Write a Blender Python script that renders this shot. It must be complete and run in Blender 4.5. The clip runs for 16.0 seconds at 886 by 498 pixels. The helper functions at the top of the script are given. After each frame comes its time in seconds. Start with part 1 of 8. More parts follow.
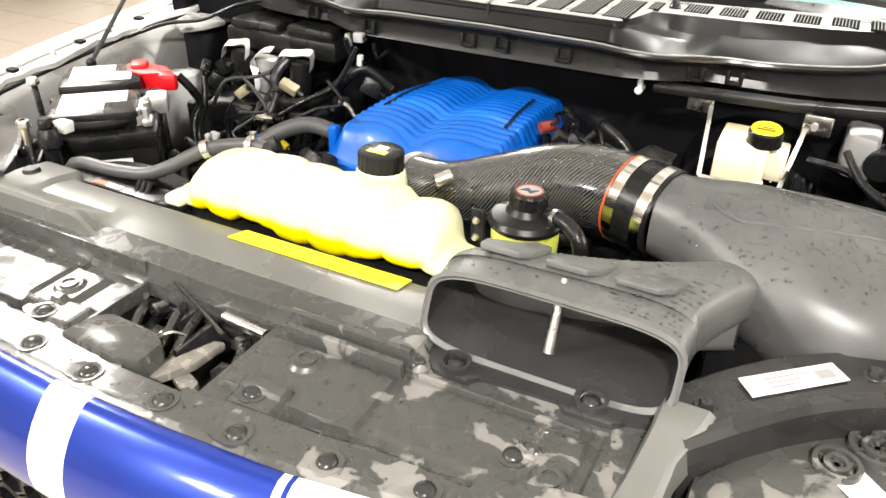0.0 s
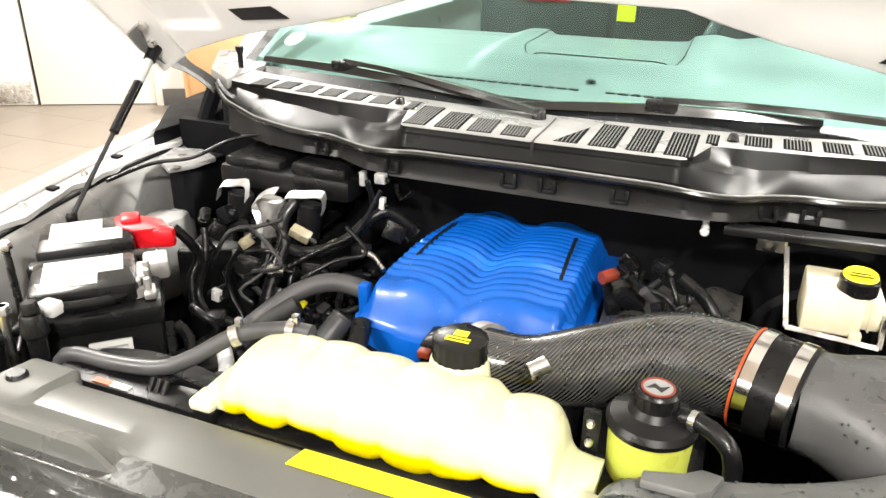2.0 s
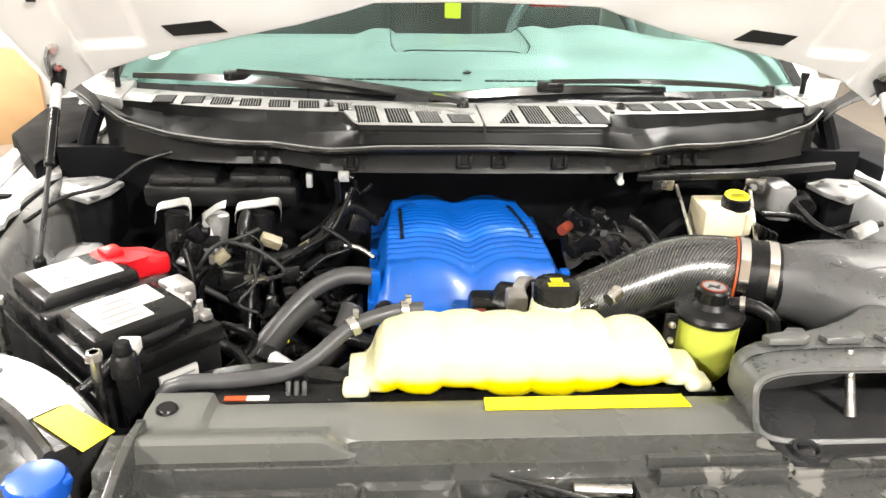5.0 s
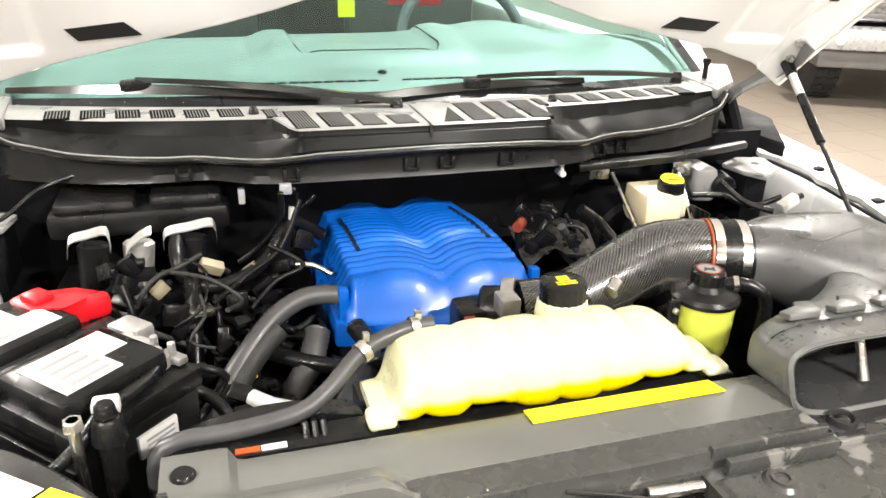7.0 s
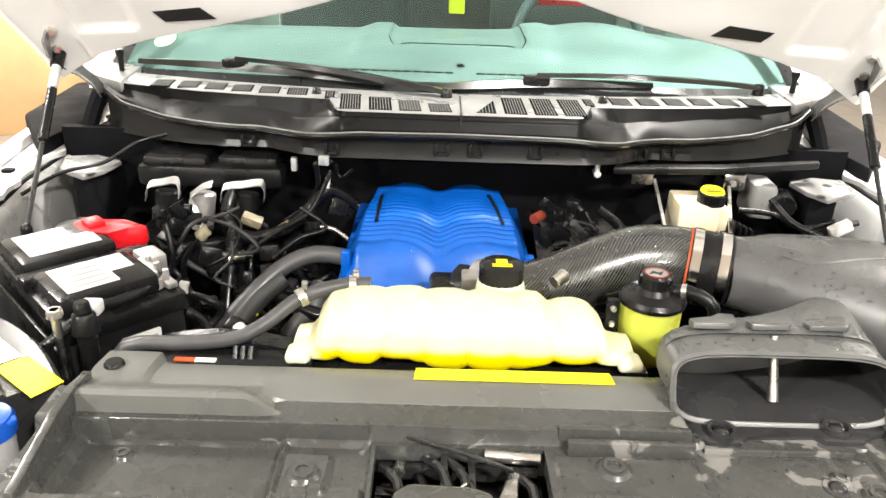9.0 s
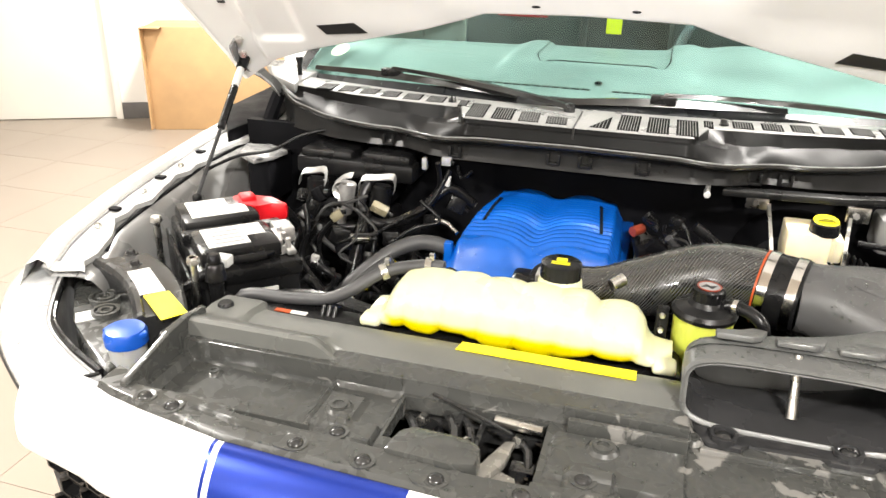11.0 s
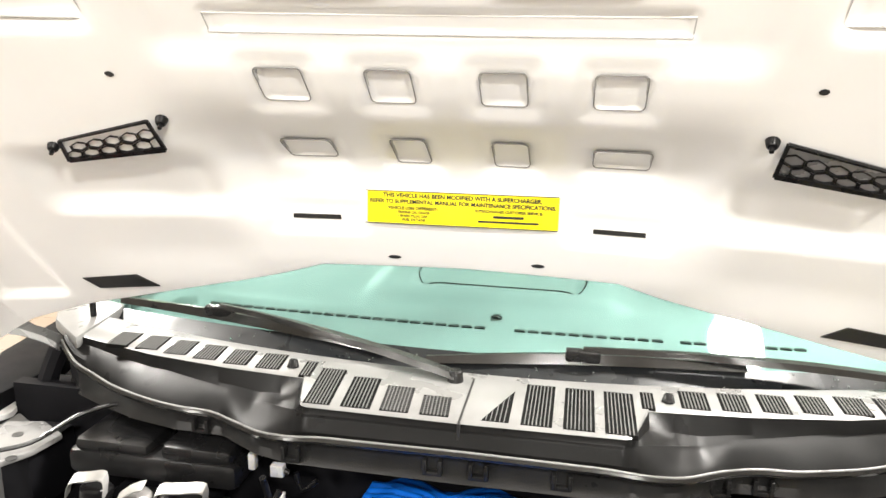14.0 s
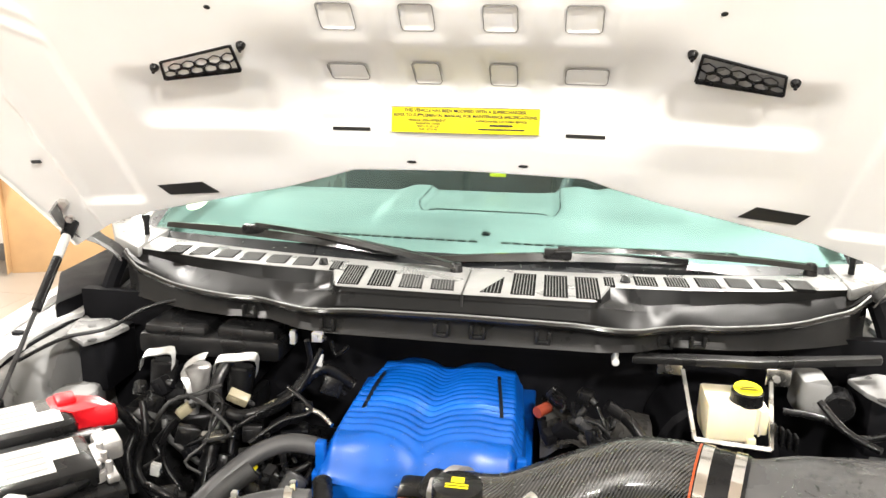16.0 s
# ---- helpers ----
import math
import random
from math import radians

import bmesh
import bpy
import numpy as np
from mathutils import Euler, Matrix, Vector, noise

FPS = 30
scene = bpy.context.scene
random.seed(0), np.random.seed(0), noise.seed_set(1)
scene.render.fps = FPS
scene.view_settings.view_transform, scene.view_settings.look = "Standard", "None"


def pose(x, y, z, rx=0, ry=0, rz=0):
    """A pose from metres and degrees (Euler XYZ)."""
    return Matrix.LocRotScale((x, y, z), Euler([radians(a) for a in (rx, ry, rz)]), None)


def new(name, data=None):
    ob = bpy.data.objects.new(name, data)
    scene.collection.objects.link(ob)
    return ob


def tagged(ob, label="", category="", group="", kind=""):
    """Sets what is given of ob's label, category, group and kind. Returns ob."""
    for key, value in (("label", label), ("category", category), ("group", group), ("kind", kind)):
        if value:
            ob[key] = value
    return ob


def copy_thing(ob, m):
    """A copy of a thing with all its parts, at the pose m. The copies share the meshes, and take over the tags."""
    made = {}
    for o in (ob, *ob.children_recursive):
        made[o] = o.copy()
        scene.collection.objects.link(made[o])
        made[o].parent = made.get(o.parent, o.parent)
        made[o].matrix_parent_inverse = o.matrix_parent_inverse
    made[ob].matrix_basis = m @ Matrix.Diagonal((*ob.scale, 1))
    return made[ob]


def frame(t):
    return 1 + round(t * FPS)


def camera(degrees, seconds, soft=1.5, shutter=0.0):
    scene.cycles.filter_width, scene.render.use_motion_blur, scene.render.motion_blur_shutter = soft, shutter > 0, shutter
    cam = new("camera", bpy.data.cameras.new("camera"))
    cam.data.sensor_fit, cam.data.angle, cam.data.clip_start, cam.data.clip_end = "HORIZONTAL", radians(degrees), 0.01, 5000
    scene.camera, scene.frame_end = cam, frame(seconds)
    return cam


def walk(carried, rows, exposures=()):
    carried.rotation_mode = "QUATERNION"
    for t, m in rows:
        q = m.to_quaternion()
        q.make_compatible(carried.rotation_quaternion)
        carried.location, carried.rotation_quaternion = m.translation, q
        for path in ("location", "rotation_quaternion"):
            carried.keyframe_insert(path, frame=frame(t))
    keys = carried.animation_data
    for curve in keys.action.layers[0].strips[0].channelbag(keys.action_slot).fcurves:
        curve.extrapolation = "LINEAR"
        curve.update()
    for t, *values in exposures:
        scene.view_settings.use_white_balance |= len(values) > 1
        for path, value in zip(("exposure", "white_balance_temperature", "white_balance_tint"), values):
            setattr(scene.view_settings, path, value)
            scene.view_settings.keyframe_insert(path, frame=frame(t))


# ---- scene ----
EXPOSURES = [(0.0, 0.50), (1.5, 0.38), (3.5, 0.36), (8.0, 0.36), (10.3, 0.22), (11.0, 0.21), (12.0, 0.09), (12.5, 0.07), (13.5, 0.18), (14.0, 0.27), (15.0, 0.35), (16.0, 0.35)]
cam = camera(60.67, 16.0)
PATH = [  # seconds, eye x y z, yaw, pitch, roll
    (0.0, 0.5416, -1.2393, 1.6730, 26.60, -30.93, 1.23),
    (0.5, 0.5205, -1.2539, 1.7172, 27.12, -28.89, 1.07),
    (1.0, 0.4593, -1.2129, 1.7189, 26.89, -26.49, 0.78),
    (1.5, 0.3662, -1.1379, 1.7097, 24.37, -25.00, 0.73),
    (2.0, 0.2969, -1.1270, 1.7007, 21.60, -24.38, 0.91),
    (2.5, 0.1839, -1.1401, 1.7014, 17.30, -24.11, 0.84),
    (3.0, 0.1022, -1.1748, 1.6977, 9.54, -23.87, 0.98),
    (3.5, 0.0539, -1.2171, 1.7043, 1.32, -23.76, 1.37),
    (4.0, -0.0218, -1.2978, 1.7082, -2.63, -23.83, 1.54),
    (4.5, -0.0812, -1.3556, 1.7212, -3.43, -23.83, 1.58),
    (4.7, -0.1170, -1.3559, 1.7252, -3.56, -24.09, 1.61),
    (6.8, -0.3879, -1.2448, 1.6915, -17.07, -23.53, 1.57),
    (7.0, -0.3694, -1.2454, 1.6945, -17.73, -23.55, 1.69),
    (7.5, -0.2712, -1.2642, 1.7136, -15.88, -23.67, 2.13),
    (8.0, -0.1763, -1.2990, 1.7044, -9.68, -23.89, 2.20),
    (8.2, -0.1617, -1.3159, 1.7018, -7.52, -23.98, 2.19),
    (10.3, 0.1782, -1.5284, 1.7409, 9.65, -24.13, 1.79),
    (10.5, 0.1878, -1.5339, 1.7362, 11.73, -24.05, 1.73),
    (11.0, 0.1685, -1.5102, 1.7386, 16.10, -23.34, 1.38),
    (11.5, 0.1337, -1.4332, 1.8325, 18.08, -19.64, 1.02),
    (12.0, 0.1280, -1.3639, 1.8619, 17.97, -16.15, 0.81),
    (12.5, 0.1269, -1.3394, 1.8604, 16.41, -15.04, 0.71),
    (13.0, 0.0999, -1.2860, 1.8565, 13.89, -14.73, 0.80),
    (13.5, 0.1026, -1.1531, 1.8451, 11.62, -14.45, 0.96),
    (14.0, 0.1415, -0.9424, 1.8520, 10.14, -14.14, 1.16),
    (14.5, 0.1404, -0.8152, 1.8492, 9.18, -14.51, 1.21),
    (15.0, 0.1417, -0.8940, 1.8582, 8.55, -14.64, 1.25),
    (15.5, 0.1238, -1.1099, 1.8188, 8.05, -14.36, 1.32),
    (16.0, 0.1408, -1.2633, 1.7683, 7.95, -14.26, 1.24),
]
walk(cam, [(t, pose(x, y, z, 90 + pitch, 0, yaw) @ pose(0, 0, 0, 0, 0, roll)) for t, x, y, z, yaw, pitch, roll in PATH], EXPOSURES)

# world, light and exposure -------------------------------------------------
world = bpy.data.worlds.new("world")
scene.world = world
world.use_nodes = True
world.node_tree.nodes["Background"].inputs[0].default_value = (1.0, 0.97, 0.93, 1)
world.node_tree.nodes["Background"].inputs[1].default_value = 0.1

CEILING_Z = 3.4
# First lamp known by its windshield reflection; others added, unseen, to light hood and floor.
LAMPS = [(1.12, 0.62), (-2.6, 0.62), (-2.6, 3.8), (4.8, 3.8), (4.8, 0.62), (1.12, -2.7), (-2.6, -2.7), (1.12, -6.0), (-2.6, -6.0)]
LAMP_WATTS = 190.0


# small tools ----------------------------------------------------------------
def V(*a):
    return Vector(a)


def sm(a, b, x):
    k = max(0.0, min(1.0, (x - a) / (b - a)))
    return k * k * (3 - 2 * k)


def lerp(a, b, k):
    return a + (b - a) * k


def table(points, x):
    if x <= points[0][0]:
        return points[0][1]
    for (x0, y0), (x1, y1) in zip(points, points[1:]):
        if x <= x1:
            return lerp(y0, y1, (x - x0) / (x1 - x0))
    return points[-1][1]


def finish(bm, sharp=38):
    bmesh.ops.recalc_face_normals(bm, faces=bm.faces[:])
    for f in bm.faces:
        f.smooth = True
    limit = radians(sharp)
    for e in bm.edges:
        if len(e.link_faces) == 2 and e.calc_face_angle(0) > limit:
            e.smooth = False


def thing(name, base, label, category, group="", kind=""):
    ob = new(name)
    ob.location = base
    ob.empty_display_size = 0.02
    return tagged(ob, label, category, group, kind)


def part(name, bm, material, parent=None, label="", sharp=38):
    finish(bm, sharp)
    me = bpy.data.meshes.new(name)
    bm.to_mesh(me)
    bm.free()
    me.materials.append(material)
    ob = new(name, me)
    if parent is not None:
        ob.parent = parent
        if parent.type == "EMPTY":
            ob.matrix_parent_inverse = Matrix.Translation(-Vector(parent.location))
    if label:
        tagged(ob, label)
    return ob


def single(name, bm, material, label, category, group="", kind="", sharp=38):
    return tagged(part(name, bm, material, None, "", sharp), label, category, group, kind)


def box(bm, lo, hi, bevel=0.0, turn=None, seg=2):
    lo, hi = Vector(lo), Vector(hi)
    vs = [bm.verts.new((x, y, z)) for x in (lo.x, hi.x) for y in (lo.y, hi.y) for z in (lo.z, hi.z)]
    fs = [bm.faces.new([vs[i] for i in q]) for q in
          ((0, 1, 3, 2), (4, 6, 7, 5), (0, 4, 5, 1), (2, 3, 7, 6), (0, 2, 6, 4), (1, 5, 7, 3))]
    if bevel > 0:
        es = list({e for f in fs for e in f.edges})
        made = bmesh.ops.bevel(bm, geom=es, offset=bevel, segments=seg, profile=0.5, affect="EDGES")
        vs = list({v for f in made["faces"] for v in f.verts} | {v for v in vs if v.is_valid})
    if turn is not None:
        for v in vs:
            v.co = turn @ v.co
    return vs


def prism(bm, outline, axis, a, b, bevel=0.0, turn=None):
    """An outline in the plane across axis (0, 1, 2), pulled from a to b along it."""
    def put(p, q):
        c = list(p)
        c.insert(axis, q)
        return bm.verts.new(c)
    lo, hi = [put(p, a) for p in outline], [put(p, b) for p in outline]
    n = len(outline)
    fs = [bm.faces.new(lo), bm.faces.new(hi[::-1])]
    fs += [bm.faces.new((lo[i], hi[i], hi[(i + 1) % n], lo[(i + 1) % n])) for i in range(n)]
    vs = lo + hi
    if bevel > 0:
        es = list({e for f in fs for e in f.edges})
        made = bmesh.ops.bevel(bm, geom=es, offset=bevel, segments=2, profile=0.5, affect="EDGES")
        vs = list({v for f in made["faces"] for v in f.verts} | {v for v in vs if v.is_valid})
    if turn is not None:
        for v in vs:
            v.co = turn @ v.co
    return vs


def loft(bm, rings, caps=True, closed=True):
    rows = [[bm.verts.new(p) for p in r] for r in rings]
    n = len(rows[0])
    for a, b in zip(rows, rows[1:]):
        for i in range(n if closed else n - 1):
            j = (i + 1) % n
            bm.faces.new((a[i], a[j], b[j], b[i]))
    if caps and closed:
        bm.faces.new(rows[0][::-1])
        bm.faces.new(rows[-1])
    return rows


def grid(bm, nu, nv, f):
    rows = [[bm.verts.new(f(i / nu, j / nv)) for i in range(nu + 1)] for j in range(nv + 1)]
    for a, b in zip(rows, rows[1:]):
        for i in range(nu):
            bm.faces.new((a[i], a[i + 1], b[i + 1], b[i]))
    return rows


def spline(points, step=0.012):
    p = [Vector(q) for q in points]
    if len(p) == 2:
        return p
    out = []
    for i in range(len(p) - 1):
        a, b, c, d = p[max(i - 1, 0)], p[i], p[i + 1], p[min(i + 2, len(p) - 1)]
        n = max(2, int((c - b).length / step))
        for k in range(n):
            t = k / n
            out.append(0.5 * (2 * b + (c - a) * t + (2 * a - 5 * b + 4 * c - d) * t * t + (3 * b - a - 3 * c + d) * t ** 3))
    out.append(p[-1])
    return out


def tube(bm, points, r, n=12, step=0.012, caps=True, ribs=0.0, pitch=0.008, raw=False):
    path = [Vector(q) for q in points] if raw else spline(points, min(step, pitch / 2 if ribs else step))
    radius = r if callable(r) else (lambda k: r)
    t0 = (path[1] - path[0]).normalized()
    side = t0.orthogonal().normalized()
    rings, run = [], 0.0
    uvs = bm.loops.layers.uv.verify()
    runs = []
    total = sum((b - a).length for a, b in zip(path, path[1:]))
    for i, p in enumerate(path):
        t = (path[min(i + 1, len(path) - 1)] - path[max(i - 1, 0)]).normalized()
        side = (side - t * side.dot(t)).normalized()
        up = t.cross(side)
        if i:
            run += (p - path[i - 1]).length
        q = radius(run / total) + (ribs if (ribs and i % 2) else 0.0)
        rings.append([p + (side * math.cos(2 * math.pi * j / n) + up * math.sin(2 * math.pi * j / n)) * q for j in range(n)])
        runs.append(run)
    rows = [[bm.verts.new(c) for c in ring] for ring in rings]
    for i, (a, b) in enumerate(zip(rows, rows[1:])):
        for j in range(n):
            k = (j + 1) % n
            f = bm.faces.new((a[j], a[k], b[k], b[j]))
            w = 2 * math.pi * radius(0.5)
            for lp, (x, y) in zip(f.loops, ((runs[i], j), (runs[i], j + 1), (runs[i + 1], j + 1), (runs[i + 1], j))):
                lp[uvs].uv = (x, y * w / n)
    if caps:
        bm.faces.new(rows[0][::-1])
        bm.faces.new(rows[-1])
    return rows


def cyl(bm, p0, p1, r0, r1=None, n=20, bevel=0.0):
    p0, p1 = Vector(p0), Vector(p1)
    r1 = r0 if r1 is None else r1
    d = (p1 - p0).normalized()
    s = d.orthogonal().normalized()
    u = d.cross(s)
    def ring(p, r):
        return [p + (s * math.cos(2 * math.pi * j / n) + u * math.sin(2 * math.pi * j / n)) * r for j in range(n)]
    if bevel > 0:
        rings = [ring(p0, r0 - bevel), ring(p0 + d * bevel, r0), ring(p1 - d * bevel, r1), ring(p1, r1 - bevel)]
    else:
        rings = [ring(p0, r0), ring(p1, r1)]
    loft(bm, rings)


def ring_band(bm, p0, p1, r_out, r_in, n=32):
    p0, p1 = Vector(p0), Vector(p1)
    d = (p1 - p0).normalized()
    s = d.orthogonal().normalized()
    u = d.cross(s)
    def ring(p, r):
        return [p + (s * math.cos(2 * math.pi * j / n) + u * math.sin(2 * math.pi * j / n)) * r for j in range(n)]
    loft(bm, [ring(p0, r_in), ring(p0, r_out), ring(p1, r_out), ring(p1, r_in), ring(p0, r_in)], caps=False)


def ball(bm, c, r, squash=1.0, n=10, axis=None):
    m = Matrix.Translation(c)
    if axis is not None:
        m = m @ Vector(axis).to_track_quat("Z", "Y").to_matrix().to_4x4()
    bmesh.ops.create_uvsphere(bm, u_segments=n, v_segments=max(4, n // 2), radius=r, matrix=m @ Matrix.Diagonal((1, 1, squash, 1)))


def rounded(w, h, r, n=5):
    pts = []
    for cx, cy, a0 in ((w / 2 - r, h / 2 - r, 0), (-w / 2 + r, h / 2 - r, 90), (-w / 2 + r, -h / 2 + r, 180), (w / 2 - r, -h / 2 + r, 270)):
        for k in range(n + 1):
            a = radians(a0 + 90 * k / n)
            pts.append((cx + r * math.cos(a), cy + r * math.sin(a)))
    return pts


def bm_new():
    return bmesh.new()


# materials -----------------------------------------------------------------
def material(name, color, rough=0.5, metal=0.0, vary=0.12, scale=18.0, bump=0.0, grain=400.0, coat=0.0, rough_vary=0.12,
             spec=0.5, per_object=0.0, sub=0.0, sub_radius=(0.02, 0.015, 0.005)):
    m = bpy.data.materials.new(name)
    m.use_nodes = True
    nt = m.node_tree
    b = nt.nodes["Principled BSDF"]
    co = nt.nodes.new("ShaderNodeTexCoord")
    big = nt.nodes.new("ShaderNodeTexNoise")
    big.inputs["Scale"].default_value = scale
    big.inputs["Detail"].default_value = 6
    fine = nt.nodes.new("ShaderNodeTexNoise")
    fine.inputs["Scale"].default_value = grain
    fine.inputs["Detail"].default_value = 3
    nt.links.new(co.outputs["Object"], big.inputs["Vector"])
    nt.links.new(co.outputs["Object"], fine.inputs["Vector"])
    ramp = nt.nodes.new("ShaderNodeMapRange")
    ramp.inputs["From Min"].default_value, ramp.inputs["From Max"].default_value = 0.3, 0.7
    ramp.inputs["To Min"].default_value, ramp.inputs["To Max"].default_value = 1 - vary, 1 + vary
    nt.links.new(big.outputs["Fac"], ramp.inputs["Value"])
    mix = nt.nodes.new("ShaderNodeVectorMath")
    mix.operation = "SCALE"
    mix.inputs[0].default_value = color[:3]
    last = ramp.outputs["Result"]
    if per_object:
        info = nt.nodes.new("ShaderNodeObjectInfo")
        r2 = nt.nodes.new("ShaderNodeMapRange")
        r2.inputs["To Min"].default_value, r2.inputs["To Max"].default_value = 1 - per_object, 1 + per_object
        nt.links.new(info.outputs["Random"], r2.inputs["Value"])
        mul = nt.nodes.new("ShaderNodeMath")
        mul.operation = "MULTIPLY"
        nt.links.new(last, mul.inputs[0])
        nt.links.new(r2.outputs["Result"], mul.inputs[1])
        last = mul.outputs[0]
    nt.links.new(last, mix.inputs["Scale"])
    nt.links.new(mix.outputs["Vector"], b.inputs["Base Color"])
    rr = nt.nodes.new("ShaderNodeMapRange")
    rr.inputs["From Min"].default_value, rr.inputs["From Max"].default_value = 0.3, 0.7
    rr.inputs["To Min"].default_value, rr.inputs["To Max"].default_value = max(0.02, rough - rough_vary), min(1, rough + rough_vary)
    nt.links.new(big.outputs["Fac"], rr.inputs["Value"])
    nt.links.new(rr.outputs["Result"], b.inputs["Roughness"])
    b.inputs["Metallic"].default_value = metal
    b.inputs["Specular IOR Level"].default_value = spec
    b.inputs["Coat Weight"].default_value = coat
    b.inputs["Coat Roughness"].default_value = 0.08
    if sub:
        b.inputs["Subsurface Weight"].default_value = sub
        b.inputs["Subsurface Radius"].default_value = sub_radius
        b.inputs["Subsurface Scale"].default_value = 1.0
    if bump:
        bp = nt.nodes.new("ShaderNodeBump")
        bp.inputs["Strength"].default_value = bump
        bp.inputs["Distance"].default_value = 0.001
        nt.links.new(fine.outputs["Fac"], bp.inputs["Height"])
        nt.links.new(bp.outputs["Normal"], b.inputs["Normal"])
    return m


def node(m, kind):
    return m.node_tree.nodes.new(kind)


WHITE_PAINT = material("white_paint", (0.82, 0.81, 0.79), 0.3, vary=0.02, scale=4, coat=0.4, bump=0.02, rough_vary=0.05)
PRIMER = material("hood_inner_paint", (0.81, 0.81, 0.80), 0.38, vary=0.03, scale=6, bump=0.05, rough_vary=0.08)
FLANGE_PAINT = material("wet_flange_paint", (0.52, 0.52, 0.515), 0.3, vary=0.12, scale=18, coat=0.3, bump=0.1)
SHEEN_ROD = material("dark_strut_rod", (0.06, 0.06, 0.062), 0.3, metal=0.8, vary=0.1)
GREY_PAINT = material("wet_inner_fender_paint", (0.21, 0.21, 0.208), 0.3, vary=0.14, scale=9, bump=0.08)
BLUE_PAINT = material("blue_stripe_paint", (0.002, 0.026, 0.27), 0.30, metal=0.5, vary=0.1, scale=8, coat=0.7, rough_vary=0.04)
BLUE_COAT = material("blue_powder_coat", (0.001, 0.092, 0.45), 0.40, vary=0.1, scale=14, bump=0.12, grain=700, coat=0.2, spec=0.35)
PLASTIC = material("black_plastic", (0.0072, 0.0072, 0.0075), 0.28, vary=0.3, scale=14, bump=0.2, grain=900, spec=0.27)
SNORKEL = material("grey_black_snorkel_plastic", (0.100, 0.102, 0.100), 0.33, vary=0.15, scale=14, bump=0.25, grain=800)
SATIN = material("satin_black_moulding", (0.080, 0.080, 0.081), 0.34, vary=0.2, scale=12, bump=0.25, grain=800)
GALV = material("galvanised_bracket", (0.50, 0.50, 0.49), 0.4, metal=0.6, vary=0.15, scale=40)


def splashed(name, dark, light):
    """Wet black plastic that has dried to a pale film in patches toward the driver's end."""
    m = material(name, dark, 0.3, vary=0.2, scale=10, bump=0.2, grain=800, spec=0.5)
    nt = m.node_tree
    b = nt.nodes["Principled BSDF"]
    geo = nt.nodes.new("ShaderNodeNewGeometry")
    axes = nt.nodes.new("ShaderNodeSeparateXYZ")
    nt.links.new(geo.outputs["Position"], axes.inputs[0])
    side = nt.nodes.new("ShaderNodeMapRange")
    side.inputs["From Min"].default_value, side.inputs["From Max"].default_value = 0.05, 0.28
    side.inputs["To Min"].default_value, side.inputs["To Max"].default_value = -0.10, 0.035
    nt.links.new(axes.outputs["X"], side.inputs["Value"])
    no = nt.nodes.new("ShaderNodeTexNoise")
    no.inputs["Scale"].default_value, no.inputs["Detail"].default_value, no.inputs["Distortion"].default_value = 21.0, 6.0, 0.5
    nt.links.new(geo.outputs["Position"], no.inputs["Vector"])
    add = nt.nodes.new("ShaderNodeMath")
    nt.links.new(no.outputs["Fac"], add.inputs[0])
    nt.links.new(side.outputs[0], add.inputs[1])
    r = nt.nodes.new("ShaderNodeMapRange")
    r.inputs["From Min"].default_value, r.inputs["From Max"].default_value = 0.585, 0.615
    nt.links.new(add.outputs[0], r.inputs["Value"])
    mx = nt.nodes.new("ShaderNodeMix")
    mx.data_type = "RGBA"
    mx.inputs["A"].default_value, mx.inputs["B"].default_value = (*dark, 1), (*light, 1)
    nt.links.new(r.outputs[0], mx.inputs["Factor"])
    nt.links.new(mx.outputs["Result"], b.inputs["Base Color"])
    wet = nt.nodes.new("ShaderNodeTexNoise")
    wet.inputs["Scale"].default_value, wet.inputs["Detail"].default_value, wet.inputs["Distortion"].default_value = 38.0, 5.0, 0.8
    nt.links.new(geo.outputs["Position"], wet.inputs["Vector"])
    film = nt.nodes.new("ShaderNodeMapRange")
    film.inputs["From Min"].default_value, film.inputs["From Max"].default_value = 0.44, 0.56
    film.inputs["To Min"].default_value, film.inputs["To Max"].default_value = 0.15, 0.34
    nt.links.new(wet.outputs["Fac"], film.inputs["Value"])
    q = nt.nodes.new("ShaderNodeMix")
    q.inputs["B"].default_value = 0.55
    nt.links.new(r.outputs[0], q.inputs["Factor"])
    nt.links.new(film.outputs[0], q.inputs["A"])
    nt.links.new(q.outputs["Result"], b.inputs["Roughness"])
    ripple = nt.nodes.new("ShaderNodeTexNoise")
    ripple.inputs["Scale"].default_value, ripple.inputs["Detail"].default_value = 110.0, 4.0
    nt.links.new(geo.outputs["Position"], ripple.inputs["Vector"])
    relief = nt.nodes.new("ShaderNodeBump")
    relief.inputs["Strength"].default_value, relief.inputs["Distance"].default_value = 0.14, 0.003
    nt.links.new(ripple.outputs["Fac"], relief.inputs["Height"])
    nt.links.new(relief.outputs["Normal"], b.inputs["Normal"])
    return m


